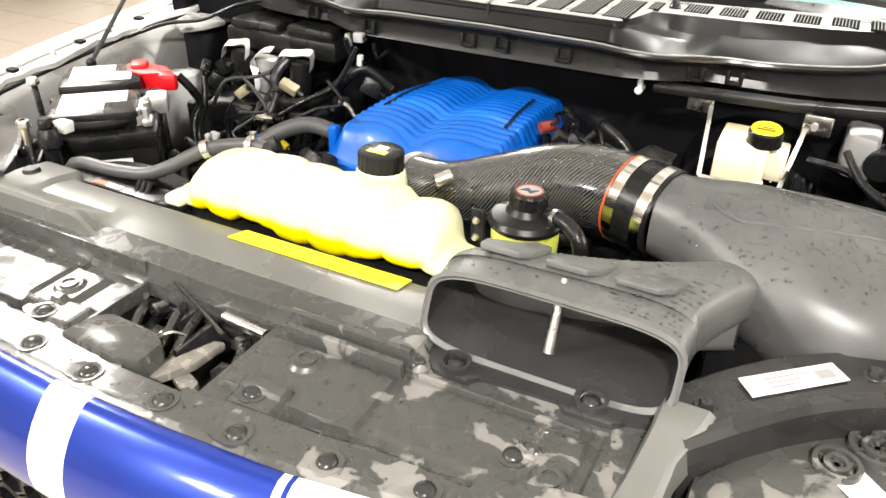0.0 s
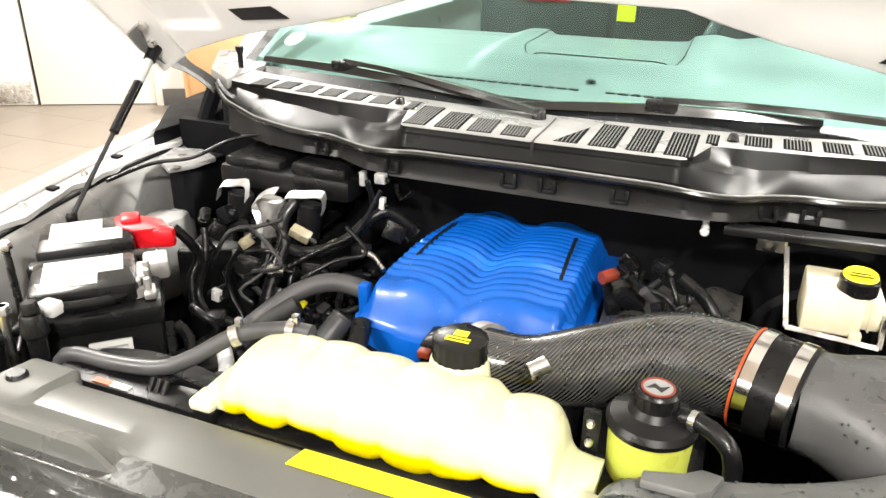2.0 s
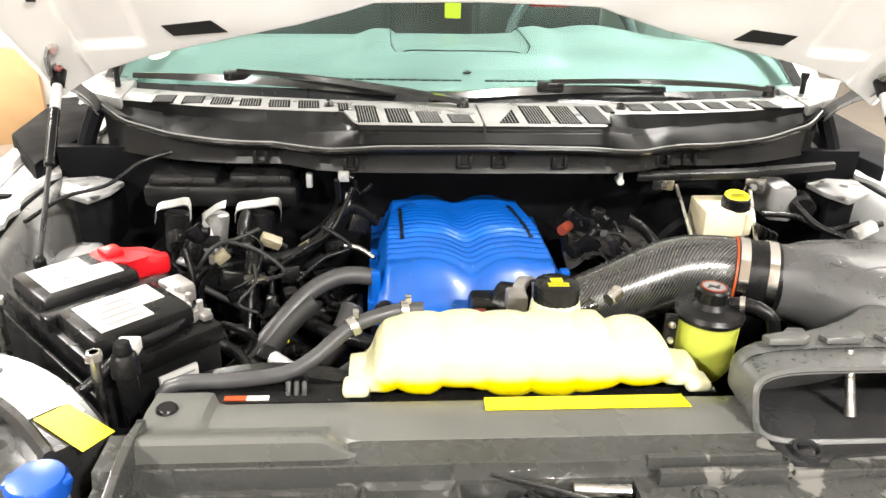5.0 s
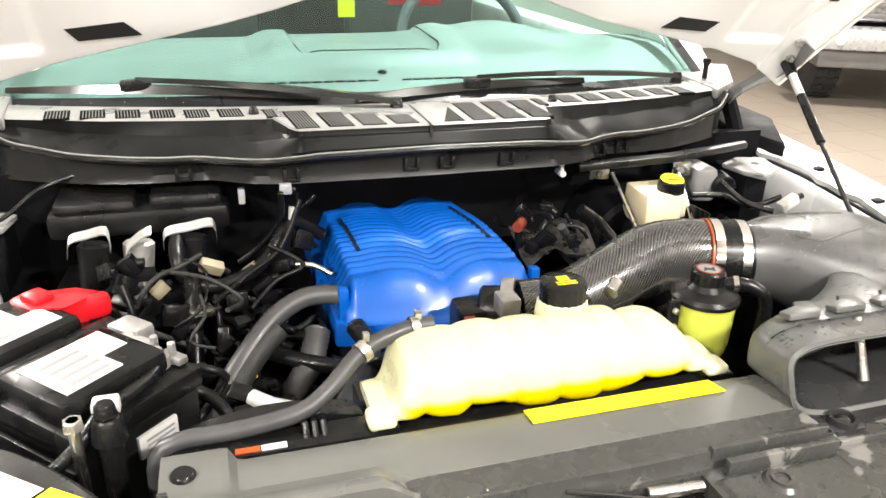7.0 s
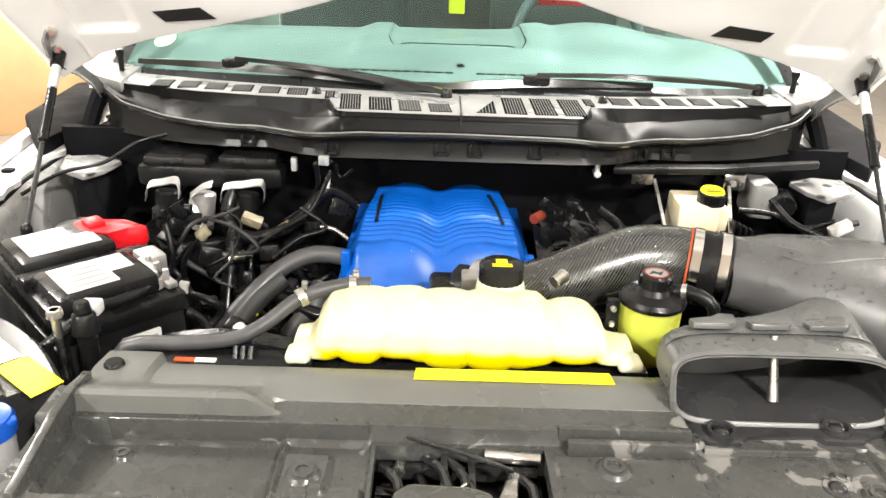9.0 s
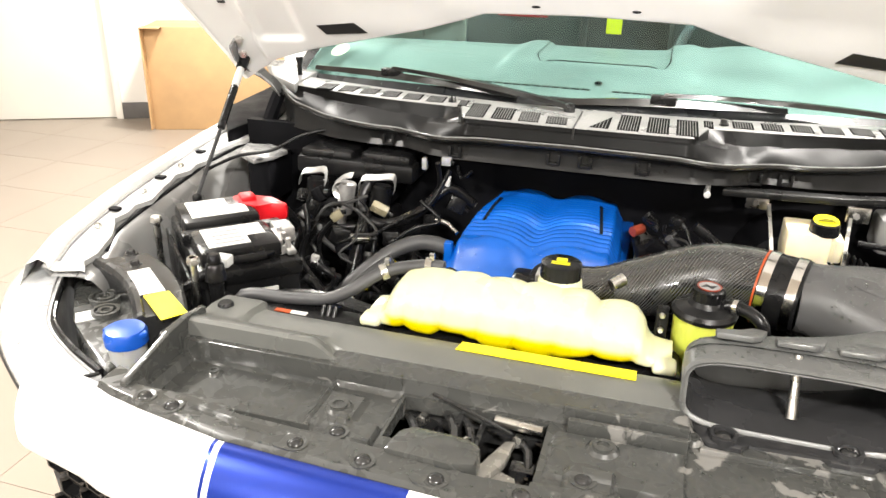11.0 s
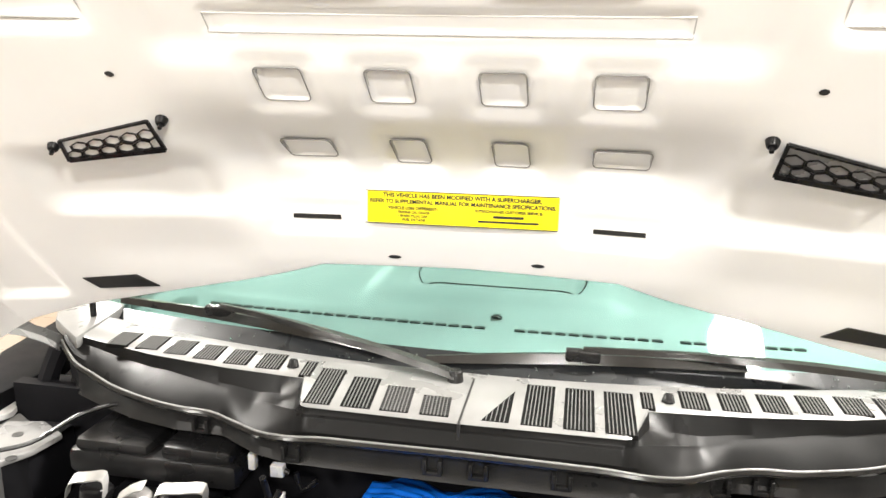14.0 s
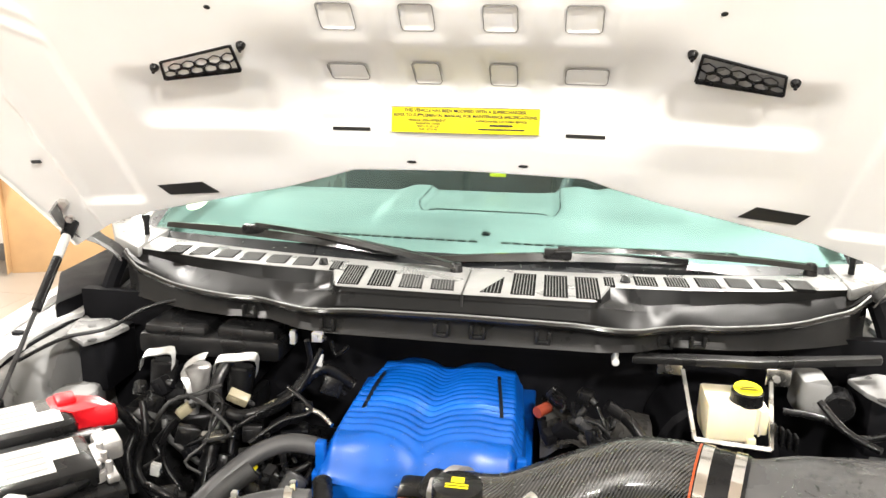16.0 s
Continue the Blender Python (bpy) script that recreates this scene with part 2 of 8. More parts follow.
COVER = splashed("splashed_cover_plastic", (0.050, 0.051, 0.048), (0.165, 0.160, 0.150))
PIN = material("black_push_pin", (0.022, 0.022, 0.022), 0.24, vary=0.2, scale=30)
TIE = material("wet_tie_plastic", (0.022, 0.022, 0.022), 0.24, vary=0.3, scale=14, bump=0.3, grain=300, spec=0.5)
# Plastic of the mouth flange; on the inner wall its black is duct shade.
MOUTH = material("wet_mouth_plastic_and_duct_shade", (0.030, 0.030, 0.031), 0.22, vary=0.2, scale=12, bump=0.15)
WET_STEEL = material("wet_black_steel", (0.020, 0.020, 0.020), 0.14, vary=0.3, scale=40, coat=0.6, bump=0.3, grain=150)
LEVER = material("wet_grey_lever", (0.20, 0.19, 0.17), 0.22, metal=0.3, vary=0.25, scale=60, coat=0.6, bump=0.4, grain=150)
BEAM = material("satin_beam_plastic", (0.118, 0.120, 0.112), 0.34, vary=0.10, scale=9, bump=0.2, grain=700, rough_vary=0.10)
# Cowl face: same plastic as the top, its shade put into the colour.
COWL = material("cowl_face_with_shade", (0.0090, 0.0090, 0.0090), 0.36, vary=0.2, scale=12, bump=0.15, grain=700, spec=0.09)
MESH = material("grille_mesh_plastic", (0.07, 0.07, 0.069), 0.6, vary=0.15)
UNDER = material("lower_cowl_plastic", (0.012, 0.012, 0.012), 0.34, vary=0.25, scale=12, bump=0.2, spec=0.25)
GLOSS_RUBBER = material("wet_rubber_seal", (0.010, 0.010, 0.010), 0.16, coat=0.3, vary=0.1, rough_vary=0.05)
# Cowl top: the face's plastic with sheen put into its grey.
COWL_TOP = material("cowl_top_with_sheen", (0.155, 0.155, 0.152), 0.34, vary=0.14, scale=14, bump=0.2, grain=700)
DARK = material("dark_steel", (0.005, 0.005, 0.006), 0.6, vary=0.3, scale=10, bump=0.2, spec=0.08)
RUBBER = material("black_rubber", (0.0065, 0.0065, 0.007), 0.30, vary=0.2, scale=20, bump=0.2, spec=0.28)
GREY_HOSE = material("grey_rubber_hose", (0.05, 0.05, 0.052), 0.42, vary=0.12, scale=25, bump=0.2)
BRAID = material("braided_loom", (0.018, 0.018, 0.018), 0.6, vary=0.3, scale=220, bump=0.9, grain=350)
STEEL = material("zinc_steel", (0.62, 0.61, 0.58), 0.28, metal=1.0, vary=0.12, scale=30, bump=0.08)
CAST = material("cast_aluminium", (0.36, 0.35, 0.34), 0.5, metal=0.7, vary=0.25, scale=35, bump=0.6, grain=250)
CHROME = material("polished_clamp", (0.8, 0.78, 0.75), 0.15, metal=1.0, vary=0.05, scale=30)
RED = material("red_plastic", (0.62, 0.008, 0.015), 0.35, vary=0.08, scale=20, bump=0.08)
ORANGE = material("orange_silicone", (0.42, 0.07, 0.015), 0.4, vary=0.1)
RUST = material("orange_red_fitting", (0.20, 0.03, 0.012), 0.45, vary=0.2)
YELLOW = material("yellow_label", (0.92, 0.78, 0.0), 0.4, vary=0.02, scale=8)
PAPER = material("white_label", (0.60, 0.60, 0.585), 0.45, vary=0.03, scale=30)
# Black that holds the shade inside the cowl grille openings.
OPENING_SHADE = material("grille_opening_shade", (0.010, 0.010, 0.010), 0.9, vary=0.1, spec=0.0)
# Black for print and joints, and for the shade in hood holes.
INK = material("black_ink_and_hole_shade", (0.015, 0.015, 0.015), 0.5, vary=0.05)
GREY_INK = material("grey_print", (0.25, 0.25, 0.25), 0.5, vary=0.05)
BEIGE = material("beige_plastic", (0.27, 0.24, 0.16), 0.4, vary=0.15, scale=30)
CREAM = material("cream_reservoir", (0.78, 0.70, 0.50), 0.4, vary=0.08, scale=22, bump=0.06, sub=0.3)
YCAP = material("yellow_cap", (0.80, 0.70, 0.01), 0.4, vary=0.06)
BCAP = material("blue_cap", (0.006, 0.075, 0.42), 0.35, vary=0.06)
CLEARP = material("milky_plastic", (0.38, 0.385, 0.39), 0.3, vary=0.08, sub=0.3)
LENS = material("clear_headlamp_lens", (0.82, 0.83, 0.84), 0.2, metal=0.15, vary=0.3, scale=16, coat=1.0, rough_vary=0.08)
CARDBOARD = material("brown_cardboard", (0.50, 0.32, 0.16), 0.75, vary=0.1, scale=5, bump=0.3)
WALL = material("white_wall_paint", (0.80, 0.78, 0.74), 0.6, vary=0.02, scale=3, bump=0.1)
DOORP = material("cream_door_paint", (0.78, 0.76, 0.70), 0.45, vary=0.02, scale=3)
SKIRT = material("grey_skirting", (0.12, 0.115, 0.11), 0.5, vary=0.1)
TILE = material("beige_floor_tile", (0.27, 0.23, 0.19), 0.34, vary=0.03, scale=3, per_object=0.025, rough_vary=0.03)
GROUT = material("floor_grout", (0.27, 0.235, 0.195), 0.5, vary=0.04)
DASH = material("dashboard_plastic", (0.158, 0.168, 0.166), 0.5, vary=0.10, scale=7, bump=0.04)
SEAT = material("dark_seat_leather", (0.05, 0.05, 0.055), 0.45, vary=0.2)
TYRE = material("black_tyre_rubber", (0.02, 0.02, 0.021), 0.7, vary=0.2, bump=0.3)
GREY_METAL = material("silver_bumper_paint", (0.45, 0.45, 0.46), 0.3, metal=0.5, vary=0.05)
FRIT = material("black_glass_band", (0.010, 0.011, 0.012), 0.30, vary=0.05, spec=0.2)


def emissive(name, color, strength):
    m = bpy.data.materials.new(name)
    m.use_nodes = True
    b = m.node_tree.nodes["Principled BSDF"]
    b.inputs["Base Color"].default_value = (*color, 1)
    b.inputs["Emission Color"].default_value = (*color, 1)
    b.inputs["Emission Strength"].default_value = strength
    return m


LIGHT_PANEL = emissive("lit_diffuser", (1.0, 0.97, 0.92), 5.0)


def window_glass(name, tint, ior=1.6):
    m = bpy.data.materials.new(name)
    m.use_nodes = True
    nt = m.node_tree
    nt.nodes.remove(nt.nodes["Principled BSDF"])
    out = nt.nodes["Material Output"]
    clear = nt.nodes.new("ShaderNodeBsdfTransparent")
    clear.inputs[0].default_value = (*tint, 1)
    gloss = nt.nodes.new("ShaderNodeBsdfGlossy")
    gloss.inputs["Roughness"].default_value = 0.02
    gloss.inputs["Color"].default_value = (0.85, 1.0, 0.95, 1)
    fres = nt.nodes.new("ShaderNodeFresnel")
    fres.inputs["IOR"].default_value = ior
    mix = nt.nodes.new("ShaderNodeMixShader")
    nt.links.new(fres.outputs[0], mix.inputs[0])
    nt.links.new(clear.outputs[0], mix.inputs[1])
    nt.links.new(gloss.outputs[0], mix.inputs[2])
    nt.links.new(mix.outputs[0], out.inputs[0])
    return m


WATER = window_glass("water_drop", (0.97, 0.98, 0.98), 2.8)
GLASS = window_glass("green_tinted_glass", (0.50, 0.80, 0.74), 1.40)


def carbon():
    m = material("carbon_fibre", (0.03, 0.03, 0.03), 0.25, vary=0.1, coat=1.0)
    nt = m.node_tree
    b = nt.nodes["Principled BSDF"]
    uv = node(m, "ShaderNodeUVMap")
    sep = node(m, "ShaderNodeSeparateXYZ")
    nt.links.new(uv.outputs[0], sep.inputs[0])
    a = node(m, "ShaderNodeMath")
    a.operation = "ADD"
    nt.links.new(sep.outputs[0], a.inputs[0])
    nt.links.new(sep.outputs[1], a.inputs[1])
    k = node(m, "ShaderNodeMath")
    k.operation = "MULTIPLY"
    k.inputs[1].default_value = 2 * math.pi / 0.0062
    nt.links.new(a.outputs[0], k.inputs[0])
    s = node(m, "ShaderNodeMath")
    s.operation = "SINE"
    nt.links.new(k.outputs[0], s.inputs[0])
    r = node(m, "ShaderNodeMapRange")
    r.inputs["From Min"].default_value, r.inputs["From Max"].default_value = -0.5, 0.9
    r.inputs["To Min"].default_value, r.inputs["To Max"].default_value = 0.006, 0.070
    nt.links.new(s.outputs[0], r.inputs["Value"])
    c = node(m, "ShaderNodeCombineXYZ")
    for i in range(3):
        nt.links.new(r.outputs[0], c.inputs[i])
    nt.links.new(c.outputs[0], b.inputs["Base Color"])
    return m


CARBON = carbon()


def tank():
    """Milky plastic with bright coolant showing through below the fill line."""
    m = material("milky_tank_with_yellow_coolant", (0.9, 0.88, 0.5), 0.32, vary=0.03, scale=12, sub=0.25)
    nt = m.node_tree
    b = nt.nodes["Principled BSDF"]
    geo = node(m, "ShaderNodeNewGeometry")
    sep = node(m, "ShaderNodeSeparateXYZ")
    nt.links.new(geo.outputs["Position"], sep.inputs[0])
    r = node(m, "ShaderNodeMapRange")
    r.interpolation_type = "SMOOTHSTEP"
    r.inputs["From Min"].default_value, r.inputs["From Max"].default_value = 1.186, 1.199
    nt.links.new(sep.outputs[2], r.inputs["Value"])
    mx = node(m, "ShaderNodeMix")
    mx.data_type = "RGBA"
    mx.inputs["A"].default_value = (0.66, 0.54, 0.0, 1)
    mx.inputs["B"].default_value = (0.64, 0.635, 0.40, 1)
    # the moulded ends stand clear of the coolant
    mid = node(m, "ShaderNodeMath")
    mid.operation = "ADD"
    mid.inputs[1].default_value = 0.007
    nt.links.new(sep.outputs[0], mid.inputs[0])
    far = node(m, "ShaderNodeMath")
    far.operation = "ABSOLUTE"
    nt.links.new(mid.outputs[0], far.inputs[0])
    ends = node(m, "ShaderNodeMapRange")
    ends.inputs["From Min"].default_value, ends.inputs["From Max"].default_value = 0.176, 0.190
    nt.links.new(far.outputs[0], ends.inputs["Value"])
    clear = node(m, "ShaderNodeMath")
    clear.operation = "MAXIMUM"
    nt.links.new(r.outputs[0], clear.inputs[0])
    nt.links.new(ends.outputs[0], clear.inputs[1])
    nt.links.new(clear.outputs[0], mx.inputs["Factor"])
    nt.links.new(mx.outputs["Result"], b.inputs["Base Color"])
    return m


TANK = tank()
MILK = material("clear_milky_plastic", (0.64, 0.635, 0.45), 0.32, vary=0.03, scale=12, sub=0.25)
FLUID = material("yellow_green_fluid_cup", (0.55, 0.60, 0.09), 0.3, vary=0.04, sub=0.3)

# the room ----------------------------------------------------------------
def slab(name, lo, hi, mat, label, kind="structure"):
    bm = bm_new()
    box(bm, lo, hi)
    return single(name, bm, mat, label, name.split("_")[0], kind=kind)


floor = slab("floor", (-9, -10, -0.12), (9, 9, -0.004), GROUT, "beige tiled workshop floor with pale joints")
ceiling = slab("ceiling", (-9, -10, CEILING_Z), (9, 9, CEILING_Z + 0.1), WALL, "plain white ceiling with lit panels")
slab("wall_south", (-9, -10.2, 0), (9, -10, CEILING_Z), WALL, "plain white painted wall")
slab("wall_east", (9, -10, 0), (9.2, 9, CEILING_Z), WALL, "plain white painted wall")
slab("wall_north", (-9, 9, 0), (9, 9.2, CEILING_Z), WALL, "plain white painted wall")
slab("wall_west", (-9.2, -10, 0), (-9, 9, CEILING_Z), WALL, "plain white painted wall")

# the wall with the doors runs askew behind the box
DW = Matrix.Translation((-4.62, 4.3, 0)) @ Matrix.Rotation(radians(28), 4, "Z")


bm = bm_new()
box(bm, (0.0, 0.0, 0), (6.0, 0.2, CEILING_Z), 0, DW)
box(bm, (-2.2, 0.0, 2.12), (0.0, 0.2, CEILING_Z), 0, DW)
box(bm, (-4.6, 0.0, 0), (-2.2, 0.2, CEILING_Z), 0, DW)
door_wall = single("wall_doors", bm, WALL, "white painted wall round a pair of doors", "wall", kind="structure")
bm = bm_new()
box(bm, (0.0, -0.014, 0.0), (6.0, -0.002, 0.15), 0.003, DW)
single("baseboard", bm, SKIRT, "dark grey skirting along the white wall", "baseboard", kind="structure")


def door_leaf(x0, x1, slot_x, handle_x):
    d = thing("door", DW @ V((x0 + x1) / 2, 0.05, 0), "cream painted flush door with a slim dark glazed slot", "door", "pair of doors", "structure")
    bm = bm_new()
    box(bm, (x0, 0.03, 0.008), (x1, 0.075, 2.1), 0.003, DW)
    part("leaf", bm, DOORP, d)
    bm = bm_new()
    box(bm, (slot_x - 0.045, 0.024, 1.12), (slot_x + 0.045, 0.029, 1.76), 0.002, DW)
    part("glazed_slot", bm, FRIT, d, "dark narrow glass pane")
    bm = bm_new()
    box(bm, (x0 + 0.02, 0.024, 0.02), (x1 - 0.02, 0.029, 0.22), 0.001, DW)
    part("kick_plate", bm, STEEL, d, "brushed steel kick plate") if handle_x else bm.free()
    if handle_x:
        bm = bm_new()
        tube(bm, [DW @ V(handle_x, 0.03, 1.0), DW @ V(handle_x, -0.03, 1.0), DW @ V(handle_x - 0.1, -0.03, 1.0)], 0.009, 8)
        part("handle", bm, STEEL, d, "steel lever handle")


door_leaf(-1.09, -0.06, -0.80, 0)
door_leaf(-2.16, -1.12, -1.42, -1.22)
bm = bm_new()
for lo, hi in (((-0.06, -0.02, 0), (0.0, 0.1, 2.16)), ((-2.22, -0.02, 0), (-2.16, 0.1, 2.16)), ((-2.22, -0.02, 2.1), (0.0, 0.1, 2.16))):
    box(bm, lo, hi, 0.003, DW)
single("door_frame", bm, DOORP, "cream painted door frame", "frame", kind="structure")

# cardboard box on the floor
BX = Matrix.Translation((-3.98, 4.0, 0)) @ Matrix.Rotation(radians(22), 4, "Z")
carton = thing("cardboard_box", (-3.6, 4.3, 0), "tall brown cardboard carton standing on the floor", "box")
bm = bm_new()
box(bm, (-0.10, 0.10, 0.0), (1.3, 0.62, 0.88), 0.006, BX)
part("carton", bm, CARDBOARD, carton)
bm = bm_new()
box(bm, (-0.10, -0.02, 0.876), (0.06, 0.10, 0.886), 0.002, BX)
box(bm, (-0.104, 0.0, 0.02), (-0.094, 0.12, 0.88), 0.002, BX)
part("flap", bm, CARDBOARD, carton, "bent side flap")

# round ceiling lights: the first is known, the others are added out of view
first = None
for x, y in LAMPS:
    if first is None:
        first = thing("ceiling_light", (x, y, CEILING_Z), "round white lit ceiling light", "ceiling light", "ceiling lights")
        bm = bm_new()
        ring_band(bm, (x, y, CEILING_Z - 0.06), (x, y, CEILING_Z - 0.002), 0.19, 0.16, 32)
        part("rim", bm, WHITE_PAINT, first)
        bm = bm_new()
        cyl(bm, (x, y, CEILING_Z - 0.05), (x, y, CEILING_Z - 0.04), 0.158, None, 32)
        part("diffuser", bm, LIGHT_PANEL, first, "glowing white diffuser")
    else:
        copy_thing(first, Matrix.Translation((x, y, CEILING_Z)))
    lamp = bpy.data.lights.new("ceiling_lamp", "AREA")
    lamp.shape, lamp.size = "DISK", 0.3
    lamp.energy = LAMP_WATTS
    lamp.color = (1.0, 0.96, 0.90)
    ob = new("ceiling_lamp", lamp)
    ob.location = (x, y, CEILING_Z - 0.065)

# floor tiles beside the truck, laid with open joints
bm = bm_new()
box(bm, (0.0, 0.0, -0.004), (0.597, 0.597, 0.0), 0.0)
tile = part("tile", bm, TILE, floor)
tile.location = (-6.6, -1.2, 0)
rest = bm_new()
for i in range(-14, 16):
    for j in range(-16, 16):
        x, y = 0.6 * i + 0.002, 0.6 * j
        if -6.7 < x < -0.9 and -1.3 < y < 6.0:
            t_ = tile.copy()
            scene.collection.objects.link(t_)
            t_.location = (x, y, 0)
        elif -9 < x < 8.4 and -9.9 < y < 8.4:
            box(rest, (x, y, -0.004), (x + 0.597, y + 0.597, 0.0))
bpy.data.objects.remove(tile)
tagged(part("tile_field", rest, TILE, floor, "beige floor tiles"), kind="stuff")
# truck body ----------------------------------------------------------------
FENDER_OUT = [(-0.86, 0.60), (-0.75, 0.72), (-0.59, 0.845), (-0.46, 0.905), (-0.25, 0.952), (0.0, 0.98), (0.2, 1.0), (0.6, 1.045), (1.2, 1.05)]
FENDER_IN = [(-0.62, 0.70), (-0.46, 0.772), (-0.40, 0.806), (-0.2, 0.832), (0.0, 0.852), (0.25, 0.84), (0.6, 0.86), (1.2, 0.9)]


def fender(side, name):
    f = thing(name, (side * 0.95, 0.0, 0.3), "white painted front fender with grey inner apron and wet flange", "fender")
    ys = [-0.59 + 0.035 * i for i in range(0, 52)]
    outer, flange, apron = [], [], []
    for y in ys:
        xo, xi = table(FENDER_OUT, y), table(FENDER_IN, y)
        rise = 0.03 * sm(-0.6, 0.3, y)
        outer.append([V(side * x, y, z + rise) for x, z in ((xo - 0.01, 0.45), (xo + 0.03, 0.75), (xo + 0.03, 1.0), (xo + 0.015, 1.14), (xo - 0.012, 1.19), (xo - 0.04, 1.204), (xo - 0.055, 1.2), (xo - 0.06, 1.185))])
        w = 0.008 * math.sin(y * 31) + 0.006 * math.sin(y * 77)
        flange.append([V(side * x, y, z + rise) for x, z in ((xo - 0.045, 1.192), (xo - 0.07, 1.186), (xi + 0.01 + w, 1.196), (xi + w, 1.195), (xi + w, 1.185), (xo - 0.06, 1.176))])
        b = 0.012 * math.exp(-((y + 0.30) / 0.16) ** 2)
        apron.append([V(side * x, y, z + rise) for x, z in ((xi + 0.02, 1.183), (xi - 0.012, 1.18), (xi - 0.03, 1.165), (xi - 0.045 - b, 1.10), (xi - 0.06 - b, 1.02), (xi - 0.075 - b, 0.85), (xi - 0.08 - b, 0.5))])
    for nm, rows, mat, lab in (("outer_skin", outer, WHITE_PAINT, ""), ("flange", flange, FLANGE_PAINT, "white folded flange with holes"), ("apron", apron, GREY_PAINT, "wet light grey inner apron")):
        bm = bm_new()
        loft(bm, rows, caps=False, closed=(nm == "flange"))
        p = part(nm, bm, mat, f, lab, 50)
    # Grey tube drawn for the shade in the groove beside the flange.
    bm = bm_new()
    tube(bm, [V(side * (table(FENDER_OUT, y) - 0.064), y, 1.187 + 0.03 * sm(-0.6, 0.3, y)) for y in ys[1:30:2]], 0.003, 8)
    part("gap_shade_line", bm, GREY_INK, f, "grey line for the shade in the flange gap")
    # Dark tube drawn for the shadow along the flange's inner edge.
    bm = bm_new()
    tube(bm, [V(side * (table(FENDER_IN, y) - 0.004), y, 1.182 + 0.03 * sm(-0.6, 0.3, y)) for y in ys[3:24:2]], 0.004, 8)
    part("flange_edge_shade", bm, DARK, f, "dark line for the shade along the flange edge")
    for y in (-0.34, -0.16, 0.02):
        bm = bm_new()
        xi = table(FENDER_IN, y)
        xo = table(FENDER_OUT, y)
        z = 1.1965 + 0.03 * sm(-0.6, 0.3, y)
        prism(bm, [(side * (xi + 0.035) + px, y + py) for px, py in rounded(0.022, 0.015, 0.002, 3)], 2, z - 0.004, z + 0.002)
        part("slot", bm, DARK, f, "dark slot in the flange")
    for y in (-0.42, -0.24, -0.08, 0.1):
        bm = bm_new()
        xi = table(FENDER_IN, y)
        z = 1.192 + 0.03 * sm(-0.6, 0.3, y)
        cyl(bm, (side * (xi + 0.03), y, z), (side * (xi + 0.03), y, z + 0.009), 0.008, 0.006, 10, 0.0015)
        part("bolt", bm, STEEL, f, "zinc flange bolt")
    return f


fender(-1, "fender_passenger")
fender(1, "fender_driver")

# bay tub: floor pan, firewall, radiator
bay = thing("engine_bay", (0, -0.2, 0.5), "dark painted engine bay shell of the pickup", "engine bay")
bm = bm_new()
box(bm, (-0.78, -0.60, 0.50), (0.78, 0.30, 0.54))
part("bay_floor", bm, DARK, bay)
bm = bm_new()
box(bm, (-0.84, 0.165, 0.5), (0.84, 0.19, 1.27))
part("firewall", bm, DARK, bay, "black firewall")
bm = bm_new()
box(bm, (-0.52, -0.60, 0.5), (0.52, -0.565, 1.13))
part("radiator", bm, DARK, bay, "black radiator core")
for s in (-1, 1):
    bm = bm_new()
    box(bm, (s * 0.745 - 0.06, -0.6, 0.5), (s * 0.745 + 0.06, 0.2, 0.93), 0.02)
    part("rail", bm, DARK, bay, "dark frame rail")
    # wheel and underbody carry the shell to the ground
    bm = bm_new()
    n = 48
    rings = []
    for x, r in ((-0.15, 0.30), (-0.15, 0.38), (-0.12, 0.42), (0.12, 0.42), (0.15, 0.38), (0.15, 0.30)):
        rings.append([V(s * 0.83 + x, 0.02 + r * math.cos(2 * math.pi * j / n), 0.42 + r * math.sin(2 * math.pi * j / n)) for j in range(n)])
    loft(bm, rings)
    part("front_wheel", bm, TYRE, bay, "black front tyre")

# hood ------------------------------------------------------------------------
EDGE_Z = [(0.0, 1.578), (0.20, 1.574), (0.25, 1.558), (0.34, 1.532), (0.45, 1.510), (0.61, 1.476), (0.70, 1.45), (0.76, 1.42), (0.83, 1.38)]
HOOD_TOP = 2.5


def bump_rect(x, z, x0, x1, z0, z1, soft):
    return sm(x0 - soft, x0 + soft, x) * (1 - sm(x1 - soft, x1 + soft, x)) * sm(z0 - soft, z0 + soft, z) * (1 - sm(z1 - soft, z1 + soft, z))


SQUARES = [(-0.201, -0.153, 1.806, 1.838), (-0.083, -0.037, 1.806, 1.838), (0.037, 0.083, 1.806, 1.838), (0.153, 0.201, 1.806, 1.838),
           (-0.216, -0.158, 1.732, 1.753), (-0.081, -0.041, 1.727, 1.757), (0.041, 0.081, 1.727, 1.757), (0.158, 0.220, 1.732, 1.753)]


HOOD_KNOTS = [(1.56, -0.026), (1.58, -0.024), (1.62, -0.013), (1.645, -0.004), (1.666, 0.014), (1.688, 0.035), (1.71, 0.047), (1.73, 0.050), (1.757, 0.034), (1.785, 0.012), (1.81, 0.002), (1.9, 0.0)]
HOOD_STEP = [(1.55 + 0.005 * k, sum(table(HOOD_KNOTS, 1.55 + 0.005 * k + 0.003 * j) for j in range(-3, 4)) / 7) for k in range(75)]


